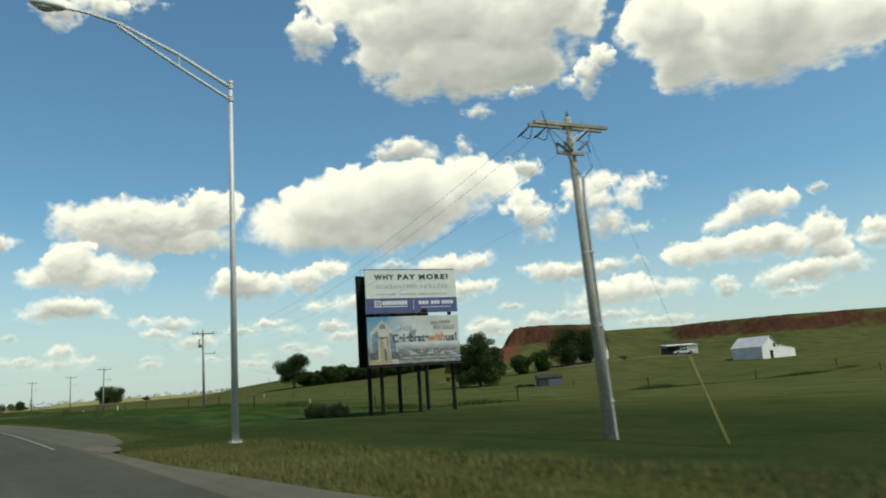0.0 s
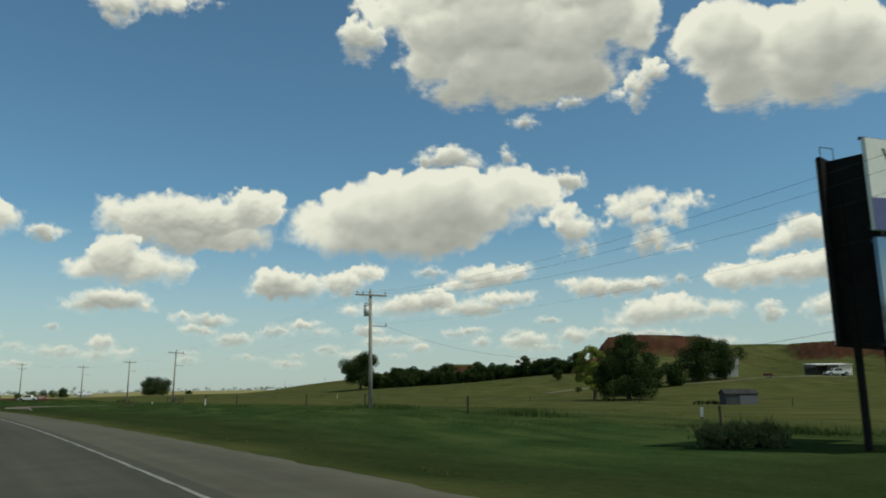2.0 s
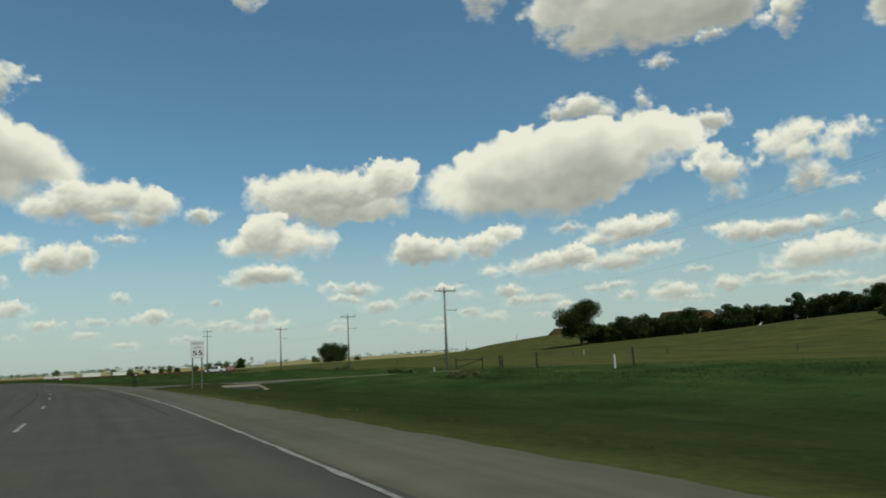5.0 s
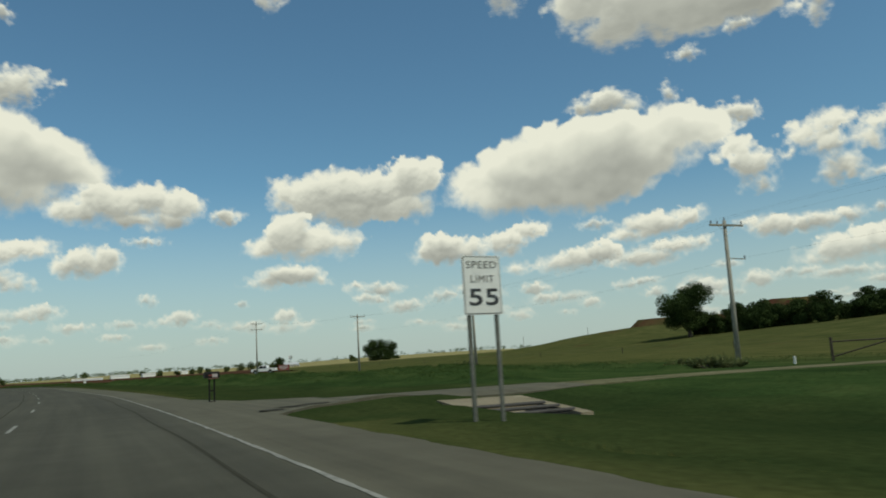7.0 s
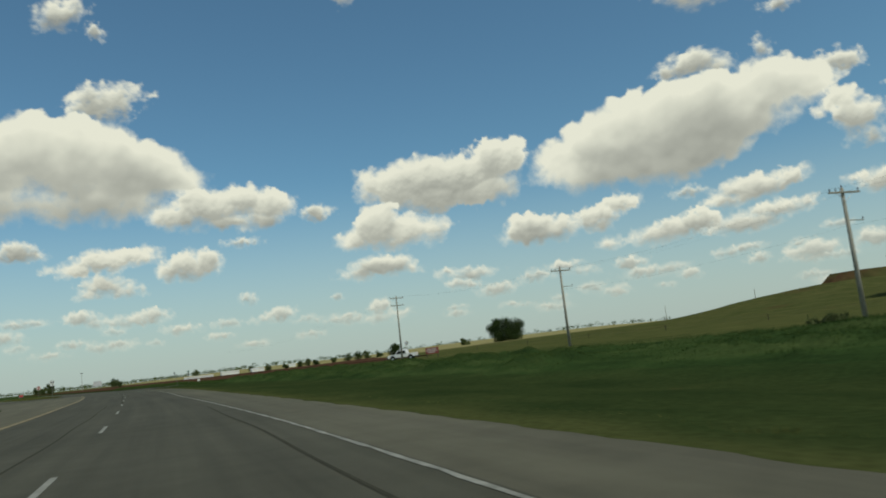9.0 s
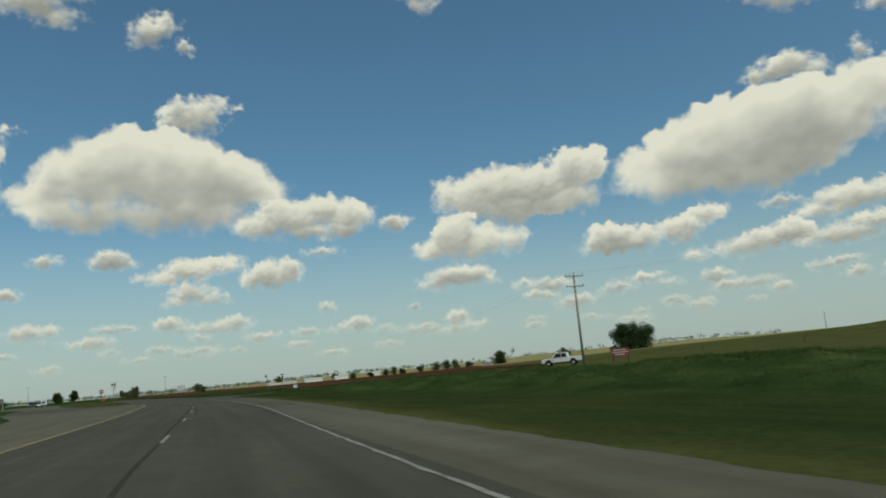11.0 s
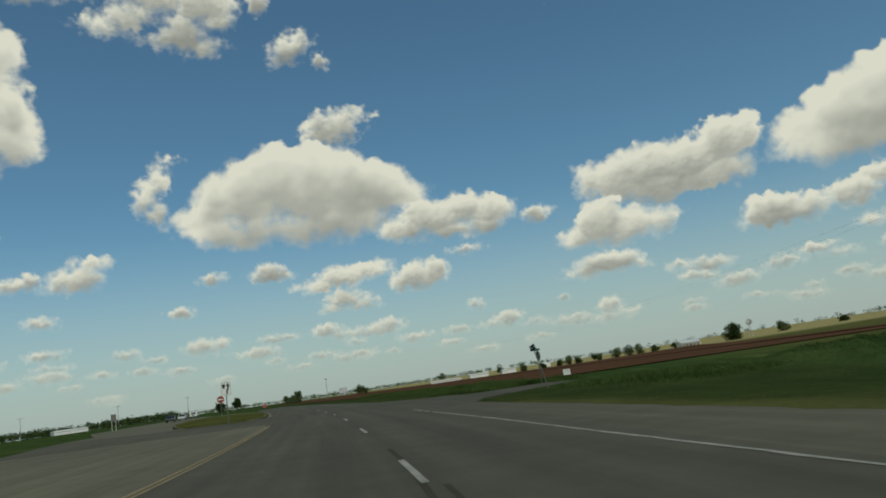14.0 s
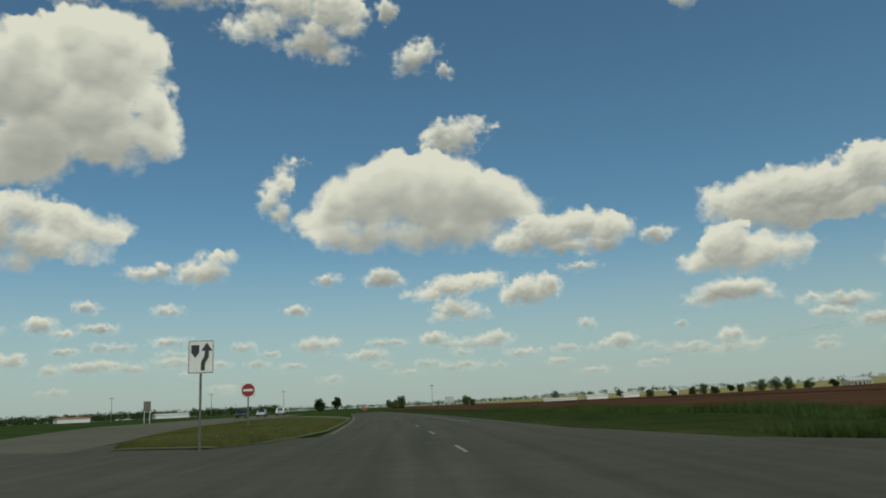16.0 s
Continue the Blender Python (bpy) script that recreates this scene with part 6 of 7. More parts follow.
# lower panel's printed picture
M_PRINT_GLASS = surface("printed_glass_front", (0.07, 0.13, 0.19), (0.22, 0.31, 0.38), 3.5, 1.6, 0.6, bump=0)
M_PRINT_TREE = surface("printed_dark_trees", (0.05, 0.06, 0.06), (0.16, 0.17, 0.17), 4.5, 1.4, 0.6, bump=0)
M_PRINT_TAN = surface("printed_tan_stone", (0.32, 0.25, 0.16), (0.44, 0.36, 0.25), 4.0, 1.5, 0.6, bump=0)
M_PRINT_SLATE = surface("slate_blue_print", (0.050, 0.062, 0.078), (0.085, 0.098, 0.115), 3, 1, 0.6, bump=0)
M_PRINT_BROWN = surface("soft_brown_print", (0.32, 0.28, 0.24), (0.43, 0.38, 0.33), 6, 1, 0.6, bump=0)


def shape(name, outline, y, material, parent, label=""):
    return part(name, a_prism([(x, Z0 + z) for x, z in outline], 0.006, Matrix.Translation((0, y, 0))), material, parent, label)


for k, (x0, x1, z0, z1) in enumerate(((2.9, 3.3, 3.42, 3.50), (3.05, 3.6, 3.22, 3.36), (3.9, 4.1, 3.4, 3.47), (4.35, 4.9, 3.24, 3.35), (5.0, 5.2, 3.36, 3.44), (5.45, 5.7, 3.2, 3.34), (5.9, 6.6, 3.3, 3.37), (6.2, 6.75, 3.12, 3.2))):
    shape("printed_roof", [(x0, z0), (x1, z0), (x1 - 0.06, z1), (x0 + 0.1, z1 + 0.02 * (k % 3))], 0.013, M_TEXT_FADED, lower)
pic = shape("printed_building", [(0.16, 2.62), (2.22, 2.62), (2.12, 4.72), (1.98, 4.95), (1.52, 5.38), (1.42, 5.50), (1.10, 5.76), (0.80, 5.46), (0.72, 5.38), (0.19, 4.87)], 0.012, M_PRINT_STONE, lower, "printed cream gabled bank building")
for outline in ([(0.30, 3.30), (0.74, 3.25), (0.76, 4.98), (0.32, 4.72)], [(1.66, 3.30), (2.08, 3.40), (1.98, 4.66), (1.60, 4.92)], [(0.88, 5.10), (1.38, 5.06), (1.30, 5.36), (1.10, 5.54), (0.94, 5.40)]):
    shape("printed_window", outline, 0.008, M_PRINT_GLASS, pic)
shape("printed_bay", [(0.78, 4.60), (1.12, 4.52), (1.46, 4.62), (1.48, 5.10), (1.10, 5.16), (0.78, 5.10)], 0.005, M_TEXT_FADED, pic)
shape("printed_bay_foot", [(0.80, 4.52), (1.12, 4.40), (1.48, 4.54), (1.46, 4.62), (1.12, 4.52), (0.78, 4.60)], 0.004, M_PRINT_TREE, pic)
shape("printed_pier", [(0.88, 2.78), (1.18, 2.78), (1.14, 4.40), (0.88, 4.48)], 0.006, M_PRINT_TAN, pic)
shape("printed_pier", [(1.40, 2.78), (1.66, 2.78), (1.52, 4.50), (1.34, 4.46)], 0.006, M_PRINT_TAN, pic)
shape("printed_doorway", [(1.20, 2.80), (1.38, 2.80), (1.33, 3.72), (1.18, 3.74)], 0.004, M_PRINT_TREE, pic)
shape("printed_trees", [(0.10, 2.95), (0.74, 2.95), (0.72, 3.45), (0.60, 3.72), (0.50, 3.50), (0.36, 3.42), (0.22, 3.50), (0.12, 3.30)], 0.002, M_PRINT_TREE, pic)
shape("printed_trees", [(1.68, 2.95), (2.3, 2.95), (2.25, 3.3), (2.05, 3.52), (1.86, 3.36), (1.70, 3.42)], 0.002, M_PRINT_TREE, pic)
shape("printed_walk", [(0.02, 2.61), (1.9, 2.61), (1.7, 2.84), (0.02, 2.92)], -0.001, M_PRINT_TAN, lower)
lettering("slogan", "Celebrate", 0.78, M_PRINT_SLATE, lower, (3.20, 0.0, Z0 + 4.40), 2.76, bold=0.020, spacing=1.04)
lettering("slogan", "with", 0.78, M_TEXT_ORANGE, lower, (5.24, 0.0, Z0 + 4.41), 1.26, bold=0.020, spacing=1.04)
lettering("slogan", "us!", 0.78, M_PRINT_SLATE, lower, (6.35, 0.0, Z0 + 4.38), 0.86, bold=0.020, spacing=1.04)
part("emblem", tube(bmesh.new(), [(2.10, 0.0, Z0 + 4.92), (2.42, 0.0, Z0 + 5.10), (2.62, 0.0, Z0 + 5.40), (2.50, 0.0, Z0 + 5.36), (2.46, 0.0, Z0 + 5.08), (2.75, 0.0, Z0 + 5.20), (3.05, 0.0, Z0 + 5.30), (3.36, 0.0, Z0 + 5.18), (3.05, 0.0, Z0 + 5.04), (2.72, 0.0, Z0 + 5.06), (2.75, 0.0, Z0 + 5.18)], 0.014, 6), M_TEXT_GREY, lower, "thin grey emblem outline")
for x0, x1, z0, z1, n in ((4.78, 5.36, 5.32, 5.58, 5), (5.44, 6.36, 5.40, 5.62, 8), (4.98, 5.58, 5.00, 5.26, 4)):
    word_bars("badge_word", x0, x1, Z0 + z0, Z0 + z1, n, M_PRINT_BROWN, lower)
badge = flat("badge", 5.70, 6.62, Z0 + 4.96, Z0 + 5.28, M_PRINT_BROWN, lower, "brown badge with a number", 0.012)
lettering("badge_number", "125", 0.34, M_PRINT_STONE, badge, (6.16, 0.0, Z0 + 5.12), 0.66, 0.002, 0.012)
for z, x0 in ((2.72, 1.9), (2.95, 2.5)):
    for k in range(5):
        word_bars("small_print", x0 + k * 0.94, x0 + k * 0.94 + 0.84, Z0 + z, Z0 + z + 0.05, 9, M_TEXT_FADED, lower)
# framing, twin board behind, posts and lamp
for z in (2.5, 5.90, 6.32, 9.44):
    part("rail", a_box((W, 0.10, 0.10), (W / 2, 0.24, Z0 + z), bevel=0.006), M_DARK_STEEL, bb)
REAR = Matrix.Translation((-0.18, 1.72, 0)) @ Matrix.Rotation(radians(23), 4, "Z")


def rear_part(name, bm, material, parent, label=""):
    bmesh.ops.transform(bm, matrix=REAR, verts=bm.verts)
    return part(name, bm, material, parent, label)


back = rear_part("rear_board", a_box((W, 0.16, 6.7), (W / 2, 0.1, Z0 + 5.9), bevel=0.01), M_BLACK, bb, "black back of the opposite panel")
rear_part("pale_face", a_box((W - 0.02, 0.02, 6.6), (W / 2, 0.2, Z0 + 5.9)), M_BOARD, back, "pale face of the opposite panel")
rear_part("end_plate", a_box((0.06, 1.5, 6.5), (0.5, -0.7, Z0 + 5.9)), M_BLACK, back, "black end plate between the panels")
part("handrail", tube(bmesh.new(), [(0.2, 2.1, Z0 + 9.3), (0.2, 2.1, Z0 + 9.75), (0.8, 2.1, Z0 + 9.75), (0.8, 2.1, Z0 + 9.3)], 0.02, 6), M_DARK_STEEL, back)
for fx, rx in ((0.14, 0.53), (0.54, 3.35), (0.92, 6.15)):
    part("post", a_box((0.22, 0.20, 9.9), (W * fx, 0.36, 4.6), bevel=0.012), M_BLACK, bb)
    rear_part("post", a_box((0.22, 0.20, 9.7), (rx, -0.30, 4.5), bevel=0.012), M_BLACK, bb)
    part("cross_brace", a_rod((W * fx, 0.36, 3.4), REAR @ Vector((rx, -0.3, 3.4)), 0.04, n=6), M_BLACK, bb)
spot = part("floodlight", a_box((0.46, 0.20, 0.20), (W * 0.585, -0.75, Z0 + 6.30), (-25, 0, 10), 0.05), M_BLACK, bb, "dark floodlight on an arm")
part("floodlight_arm", tube(bmesh.new(), [(W * 0.50, 0.15, Z0 + 6.12), (W * 0.53, -0.45, Z0 + 6.12), (W * 0.585, -0.75, Z0 + 6.26)], 0.022, 6), M_DARK_STEEL, spot)
part("catwalk", a_box((W, 0.5, 0.06), (W / 2, -0.2, Z0 + 2.45)), M_DARK_STEEL, bb)


# ---------------------------------------------------------------- signs
def sign_outline(w, h, r=0.05, n=4):
    pts = []
    for cx, cz, a0 in ((w / 2 - r, h / 2 - r, 0), (-w / 2 + r, h / 2 - r, 90), (-w / 2 + r, -h / 2 + r, 180), (w / 2 - r, -h / 2 + r, 270)):
        for k in range(n + 1):
            a = radians(a0 + 90 * k / n)
            pts.append((cx + r * math.cos(a), cz + r * math.sin(a)))
    return pts


def panel(w, h, at, t=0.006, r=0.05):
    return a_prism(sign_outline(w, h, r), t, Matrix.Translation(at))


def channel_post(bm, x, z0, z1):
    box(bm, (0.06, 0.012, z1 - z0), (x, 0.03, (z0 + z1) / 2))
    for s in (-1, 1):
        box(bm, (0.012, 0.03, z1 - z0), (x + s * 0.03, 0.045, (z0 + z1) / 2))
    return bm


M_SIGN_POST = surface("weathered_sign_post", (0.085, 0.092, 0.08), (0.15, 0.157, 0.138), 16, 2, 0.7, metal=0.2)
M_LEGEND = surface("worn_black_legend", (0.09, 0.095, 0.09), (0.20, 0.205, 0.195), 14, 3, 0.6, bump=0)
x, y = -84.96, 100.66
s55 = thing("speed_limit_sign", (x, y, height_at(x, y)), "white speed limit sign on two steel posts beside a culvert", "road sign", turn=road_turn(131) + 2)
z = 2.30 - height_at(x, y)
face = part("sign_face", panel(0.76, 1.02, (0, 0, z)), M_SIGN_WHITE, s55, "white reflective plate with black border")
part("border", a_prism(sign_outline(0.73, 0.99, 0.045), 0.002, Matrix.Translation((0, -0.004, z))), M_LEGEND, face)
part("field", a_prism(sign_outline(0.70, 0.96, 0.04), 0.002, Matrix.Translation((0, -0.007, z))), M_SIGN_WHITE, face)
lettering("legend", "SPEED", 0.175, M_LEGEND, face, (0, -0.011, z + 0.345), 0.60, 0.002, 0.0, 1.1)
lettering("legend", "LIMIT", 0.175, M_LEGEND, face, (0, -0.011, z + 0.10), 0.46, 0.002, 0.0, 1.1)
lettering("numerals", "55", 0.40, M_TEXT_DARK, face, (0.02, -0.011, z - 0.22), 0.58, 0.002, 0.006, 1.05)
for dx in (-0.27, 0.27):
    part("post", channel_post(bmesh.new(), dx, -0.4, z + 0.45), M_SIGN_POST, s55)

keep = thing("keep_right_sign", (-241.3, 200.28, 0.10), "white sign with a black bent arrow on an island post", "road sign", turn=road_turn(300) + 12)
zc = 2.83
face = part("sign_face", panel(0.76, 1.02, (0, 0, zc), 0.006, 0.06), M_SIGN_WHITE, keep, "white plate with black arrow and border")
part("border", a_prism(sign_outline(0.73, 0.99, 0.05), 0.002, Matrix.Translation((0, -0.004, zc))), M_TEXT_DARK, face)
part("field", a_prism(sign_outline(0.695, 0.955, 0.042), 0.002, Matrix.Translation((0, -0.007, zc))), M_SIGN_WHITE, face)
part("island_mark", a_prism([(-0.29, zc + 0.36), (-0.05, zc + 0.36), (-0.05, zc + 0.13), (-0.17, zc - 0.03), (-0.29, zc + 0.13)], 0.003, Matrix.Translation((0, -0.011, 0))), M_TEXT_DARK, face, "black island shape")
part("arrow", a_prism([(0.0, zc - 0.42), (0.12, zc - 0.42), (0.13, zc - 0.20), (0.23, zc - 0.02), (0.235, zc + 0.18), (0.335, zc + 0.18), (0.17, zc + 0.44), (0.0, zc + 0.18), (0.11, zc + 0.18), (0.10, zc + 0.02), (0.0, zc - 0.17)], 0.003, Matrix.Translation((0, -0.011, 0))), M_TEXT_DARK, face, "black curved arrow")
part("post", channel_post(bmesh.new(), 0, -0.4, 3.3), M_SIGN_POST, keep)

x, y = -258.06, 208.25
dne = thing("no_entry_sign", (x, y, 0.28), "white square sign with a red disc and white bar", "road sign", turn=road_turn(310) + 4)
face = part("sign_face", panel(0.76, 0.76, (0, 0, 2.15), 0.006, 0.04), M_SIGN_WHITE, dne)
part("red_disc", a_prism([(0.35 * math.cos(k * math.tau / 32), 2.15 + 0.35 * math.sin(k * math.tau / 32)) for k in range(32)], 0.002, Matrix.Translation((0, -0.004, 0))), M_SIGN_RED, face, "red disc")
part("white_bar", a_prism(sign_outline(0.52, 0.12, 0.01), 0.002, Matrix.Translation((0, -0.007, 2.15))), M_SIGN_WHITE, face, "white bar")
part("post", channel_post(bmesh.new(), 0, -0.4, 2.5), M_SIGN_POST, dne)

ow = thing("one_way_sign", (-210.55, 202.8, height_at(-210.55, 202.8)), "black and white arrow sign on a leaning steel post", "road sign")
ow.matrix_world = pose(-210.55, 202.8, height_at(-210.55, 202.8)) @ pose(0, 0, 0, 0, -13, road_turn(292) - 42) @ pose(0, 0, 0, 0, 0, -38)
face = part("sign_face", panel(0.66, 0.30, (0, 0, 2.28), 0.006, 0.03), M_BLACK, ow, "black plate with white arrow")
part("arrow", a_prism([(-0.31, 2.28), (-0.18, 2.38), (-0.18, 2.33), (0.31, 2.33), (0.31, 2.23), (-0.18, 2.23), (-0.18, 2.18)], 0.002, Matrix.Translation((0, -0.004, 0))), M_SIGN_WHITE, face, "white arrow")
part("letter_bar", a_prism(sign_outline(0.36, 0.05, 0.01), 0.002, Matrix.Translation((0.06, -0.007, 2.28))), M_BLACK, face)
part("post", channel_post(bmesh.new(), 0, -0.4, 2.4), M_SIGN_POST, ow)

bs = thing("stop_sign", (-219.4, 213.3, height_at(-219.4, 213.3)), "grey back of a stop sign at a side street", "road sign", turn=road_turn(300) + 98)
face = part("sign_face", a_prism([(0.38 * math.cos(radians(22.5 + 45 * k)), 1.95 + 0.38 * math.sin(radians(22.5 + 45 * k))) for k in range(8)], 0.006), M_SIGN_POST, bs, "bare dark metal back")
part("red_front", a_prism([(0.37 * math.cos(radians(22.5 + 45 * k)), 1.95 + 0.37 * math.sin(radians(22.5 + 45 * k))) for k in range(8)], 0.002, Matrix.Translation((0, -0.004, 0))), M_SIGN_RED, face)
part("street_blade", a_box((0.46, 0.012, 0.16), (0.06, 0.03, 2.40), (0, 0, 60)), surface("green_sign_sheet", (0.02, 0.10, 0.06), (0.03, 0.15, 0.09), 4, 1, 0.5, bump=0), bs, "green street name blade")
part("post", channel_post(bmesh.new(), 0, -0.4, 2.5), M_SIGN_POST, bs)

ys = thing("yard_sign", (-217.7, 214.1, height_at(-217.7, 214.1)), "small white notice board with grey lines in grass", "notice board", turn=road_turn(300))
face = part("board", a_box((0.52, 0.02, 0.40), (0, 0, 0.70), bevel=0.004), M_SIGN_WHITE, ys)
for k, wdt in enumerate((0.40, 0.44, 0.28)):
    part("text_bar", a_box((wdt, 0.004, 0.035), (0, -0.013, 0.81 - 0.11 * k)), M_TEXT_GREY, face)
for dx in (-0.2, 0.2):
    part("leg", a_box((0.025, 0.025, 1.1), (dx, 0.02, 0.28)), M_POST, ys)

rsg = thing("field_sign", (-171.5, 223.3, height_at(-171.5, 223.3)), "red and white board on two posts in grass", "notice board", turn=road_turn(270) - 14)
face = part("board", a_box((2.3, 0.04, 1.05), (0, 0, 1.15), bevel=0.006), M_RED, rsg, "faded red board")
for z, x0, x1 in ((1.42, -0.9, 0.7), (1.15, -1.0, 0.95), (0.88, -0.7, 0.5)):
    part("text_bar", a_box((x1 - x0, 0.006, 0.13), ((x0 + x1) / 2, -0.024, z)), M_TEXT_GREY, face)
for dx in (-0.95, 0.95):
    part("post", a_box((0.1, 0.1, 2.2), (dx, 0.07, 0.6)), M_POST, rsg)

gs = thing("sign_back", (-310.2, 216.1, height_at(-310.2, 216.1)), "bare back of a road sign on two posts", "road sign", turn=road_turn(380) + 6)
part("plate", a_box((0.8, 0.01, 1.1), (0, 0, 2.1)), surface("brown_grey_sign_back", (0.10, 0.095, 0.085), (0.18, 0.17, 0.15), 5, 1, 0.7), gs)
for dx in (-0.3, 0.3):
    part("post", channel_post(bmesh.new(), dx, -0.4, 2.7), M_STEEL, gs)

# mailbox stand
x, y = -99.2, 111.15
mb = thing("mailbox_stand", (x, y, height_at(x, y)), "black metal mailbox on two dark posts with a faded sticker", "mailbox", turn=road_turn(148))
for dx in (-0.09, 0.09):
    part("post", a_box((0.05, 0.05, 1.2), (dx, 0, 0.36), bevel=0.004), M_BLACK, mb)
for z in (0.10, 0.50):
    part("cross_bar", a_box((0.18, 0.035, 0.045), (0, 0, z)), M_BLACK, mb)
part("board", a_box((0.36, 0.18, 0.03), (0.06, 0, 0.945), bevel=0.004), surface("faded_red_board", (0.17, 0.06, 0.055), (0.27, 0.12, 0.11), 5, 1.5, 0.7), mb, "faded red mounting board")
shell = a_prism([(-0.10, 0)] + [(0.10 * math.cos(radians(180 - 22.5 * k)), 0.125 + 0.10 * math.sin(radians(180 - 22.5 * k))) for k in range(0, 9)] + [(0.10, 0)], 0.54, pose(0.27, 0.0, 0.965, 0, 0, 90))
boxy = part("mailbox", shell, M_BLACK, mb, "dark dented mailbox")
part("flag", a_box((0.14, 0.01, 0.05), (-0.06, -0.108, 1.06)), M_RED, boxy)
part("sticker", a_box((0.20, 0.006, 0.12), (0.09, -0.104, 1.045), bevel=0.002), surface("faded_white_sticker", (0.28, 0.24, 0.24), (0.46, 0.42, 0.41), 9, 3, 0.6, bump=0), boxy, "faded pale sticker")
part("door_rim", a_box((0.02, 0.20, 0.20), (-0.275, 0, 1.07), bevel=0.004), M_DARK_STEEL, boxy)
part("footing", a_box((0.22, 0.16, 0.06), (0.04, -0.02, -0.0), bevel=0.02), M_CONCRETE, mb)

# culvert end section set in the ditch, sloping apron and three pipe bars
def spot_at(u, v, z, o):
    x, y = on_road(u, v)
    return Vector((float(x) - o[0], float(y) - o[1], z - o[2]))


def slab(corners, thick):
    """A four-cornered slab, top given, with a thickness below."""
    bm = bmesh.new()
    top = [bm.verts.new(c) for c in corners]
    low = [bm.verts.new(c - Vector((0, 0, thick))) for c in corners]
    bm.faces.new(top)
    bm.faces.new(low[::-1])
    for k in range(4):
        bm.faces.new((top[k], low[k], low[(k + 1) % 4], top[(k + 1) % 4]))
    bmesh.ops.recalc_face_normals(bm, faces=bm.faces)
    return bm


x, y = map(float, on_road(139, 12.5))
o = (x, y, -0.5)
cv = thing("culvert_inlet", o, "tan concrete culvert apron with three grey pipe bars", "culvert")
M_PIPE = surface("weathered_grey_pipe", (0.035, 0.033, 0.032), (0.08, 0.075, 0.07), 14, 2, 0.8)
A, B, C, D = (139.75, 10.6, -0.09), (139.3, 13.15, -0.12), (135.7, 13.0, -0.44), (135.6, 10.35, -0.42)
Q = lambda s, t, dz=0.0: spot_at(*(Vector(A).lerp(Vector(B), t).lerp(Vector(D).lerp(Vector(C), t), s) + Vector((0, 0, dz))), o)
def piece(s0, s1, t0, t1, dz=0.0, thick=0.4):
    return slab([Q(s0, t0, dz), Q(s0, t1, dz), Q(s1, t1, dz), Q(s1, t0, dz)], thick)
part("apron", piece(0, 0.42, 0, 1), M_CONCRETE, cv, "sloping tan concrete slab")
part("trough", piece(0.42, 1, 0.12, 0.86, -0.13, 0.3), M_CONCRETE, cv, "stained concrete trough")
# solid black slab stands for the shadow under and behind the bars
part("pit_shade", piece(0.44, 0.98, 0.62, 0.855, -0.12, 0.2), M_BLACK, cv, "black slab painting the dark behind the bars")
for s0, s1, t0, t1 in ((0.42, 1, 0, 0.12), (0.42, 1, 0.86, 1)):
    part("kerb", piece(s0, s1, t0, t1), M_CONCRETE, cv)
for s0 in (0.49, 0.68, 0.87):
    part("grate_bar", a_rod(Q(s0, 0.08, 0.02), Q(s0, 0.9, 0.02), 0.048, n=12), M_PIPE, cv, "weathered grey pipe bar")


# ---------------------------------------------------------------- farm buildings
def gable(bm, w, d, eave, ridge, at=(0, 0, 0)):
    """A closed gabled shell, ridge along x."""
    o = [(-d / 2, 0), (d / 2, 0), (d / 2, eave), (0, ridge), (-d / 2, eave)]
    return prism(bm, o, w, pose(*at) @ pose(w / 2, 0, 0, 0, 0, 90))


def roof_slopes(parent, w, d, eave, ridge, over, material, label="", at=(0, 0, 0)):
    run, rise = d / 2, ridge - eave
    ang, ln = math.degrees(math.atan2(rise, run)), math.hypot(run, rise) + over
    for s in (-1, 1):
        mid = Vector((at[0], at[1] + s * math.cos(radians(ang)) * ln / 2, at[2] + ridge + 0.04 - math.sin(radians(ang)) * ln / 2))
        r = part("roof_slope", a_box((w + 2 * over, ln, 0.07), mid, (-s * ang, 0, 0)), material, parent, label)
        for k in range(int(w / 0.9)):
            x = -w / 2 + 0.45 + 0.9 * k + at[0]
            part("roof_rib", a_box((0.05, ln, 0.05), (x, mid.y, mid.z + 0.05), (-s * ang, 0, 0)), material, r)


def ribs(parent, x0, x1, y, z0, z1, material, gap=0.75):
    n = max(2, int((x1 - x0) / gap))
    for k in range(n + 1):
        part("siding_rib", a_box((0.05, 0.03, z1 - z0), (x0 + (x1 - x0) * k / n, y, (z0 + z1) / 2)), material, parent)


def opening(name, parent, w, h, at, material, frame_material, depth=0.06):
    """A pane or door leaf in a raised frame, on a wall that faces -y."""
    leaf = part(name, a_box((w, depth * 0.5, h), at), material, parent)
    for dx, dz, sx, sz in ((-w / 2, 0, 0.08, h + 0.08), (w / 2, 0, 0.08, h + 0.08), (0, h / 2, w + 0.08, 0.08), (0, -h / 2, w + 0.08, 0.08)):
        part("frame", a_box((sx, depth, sz), (at[0] + dx, at[1], at[2] + dz)), frame_material, leaf)
    return leaf


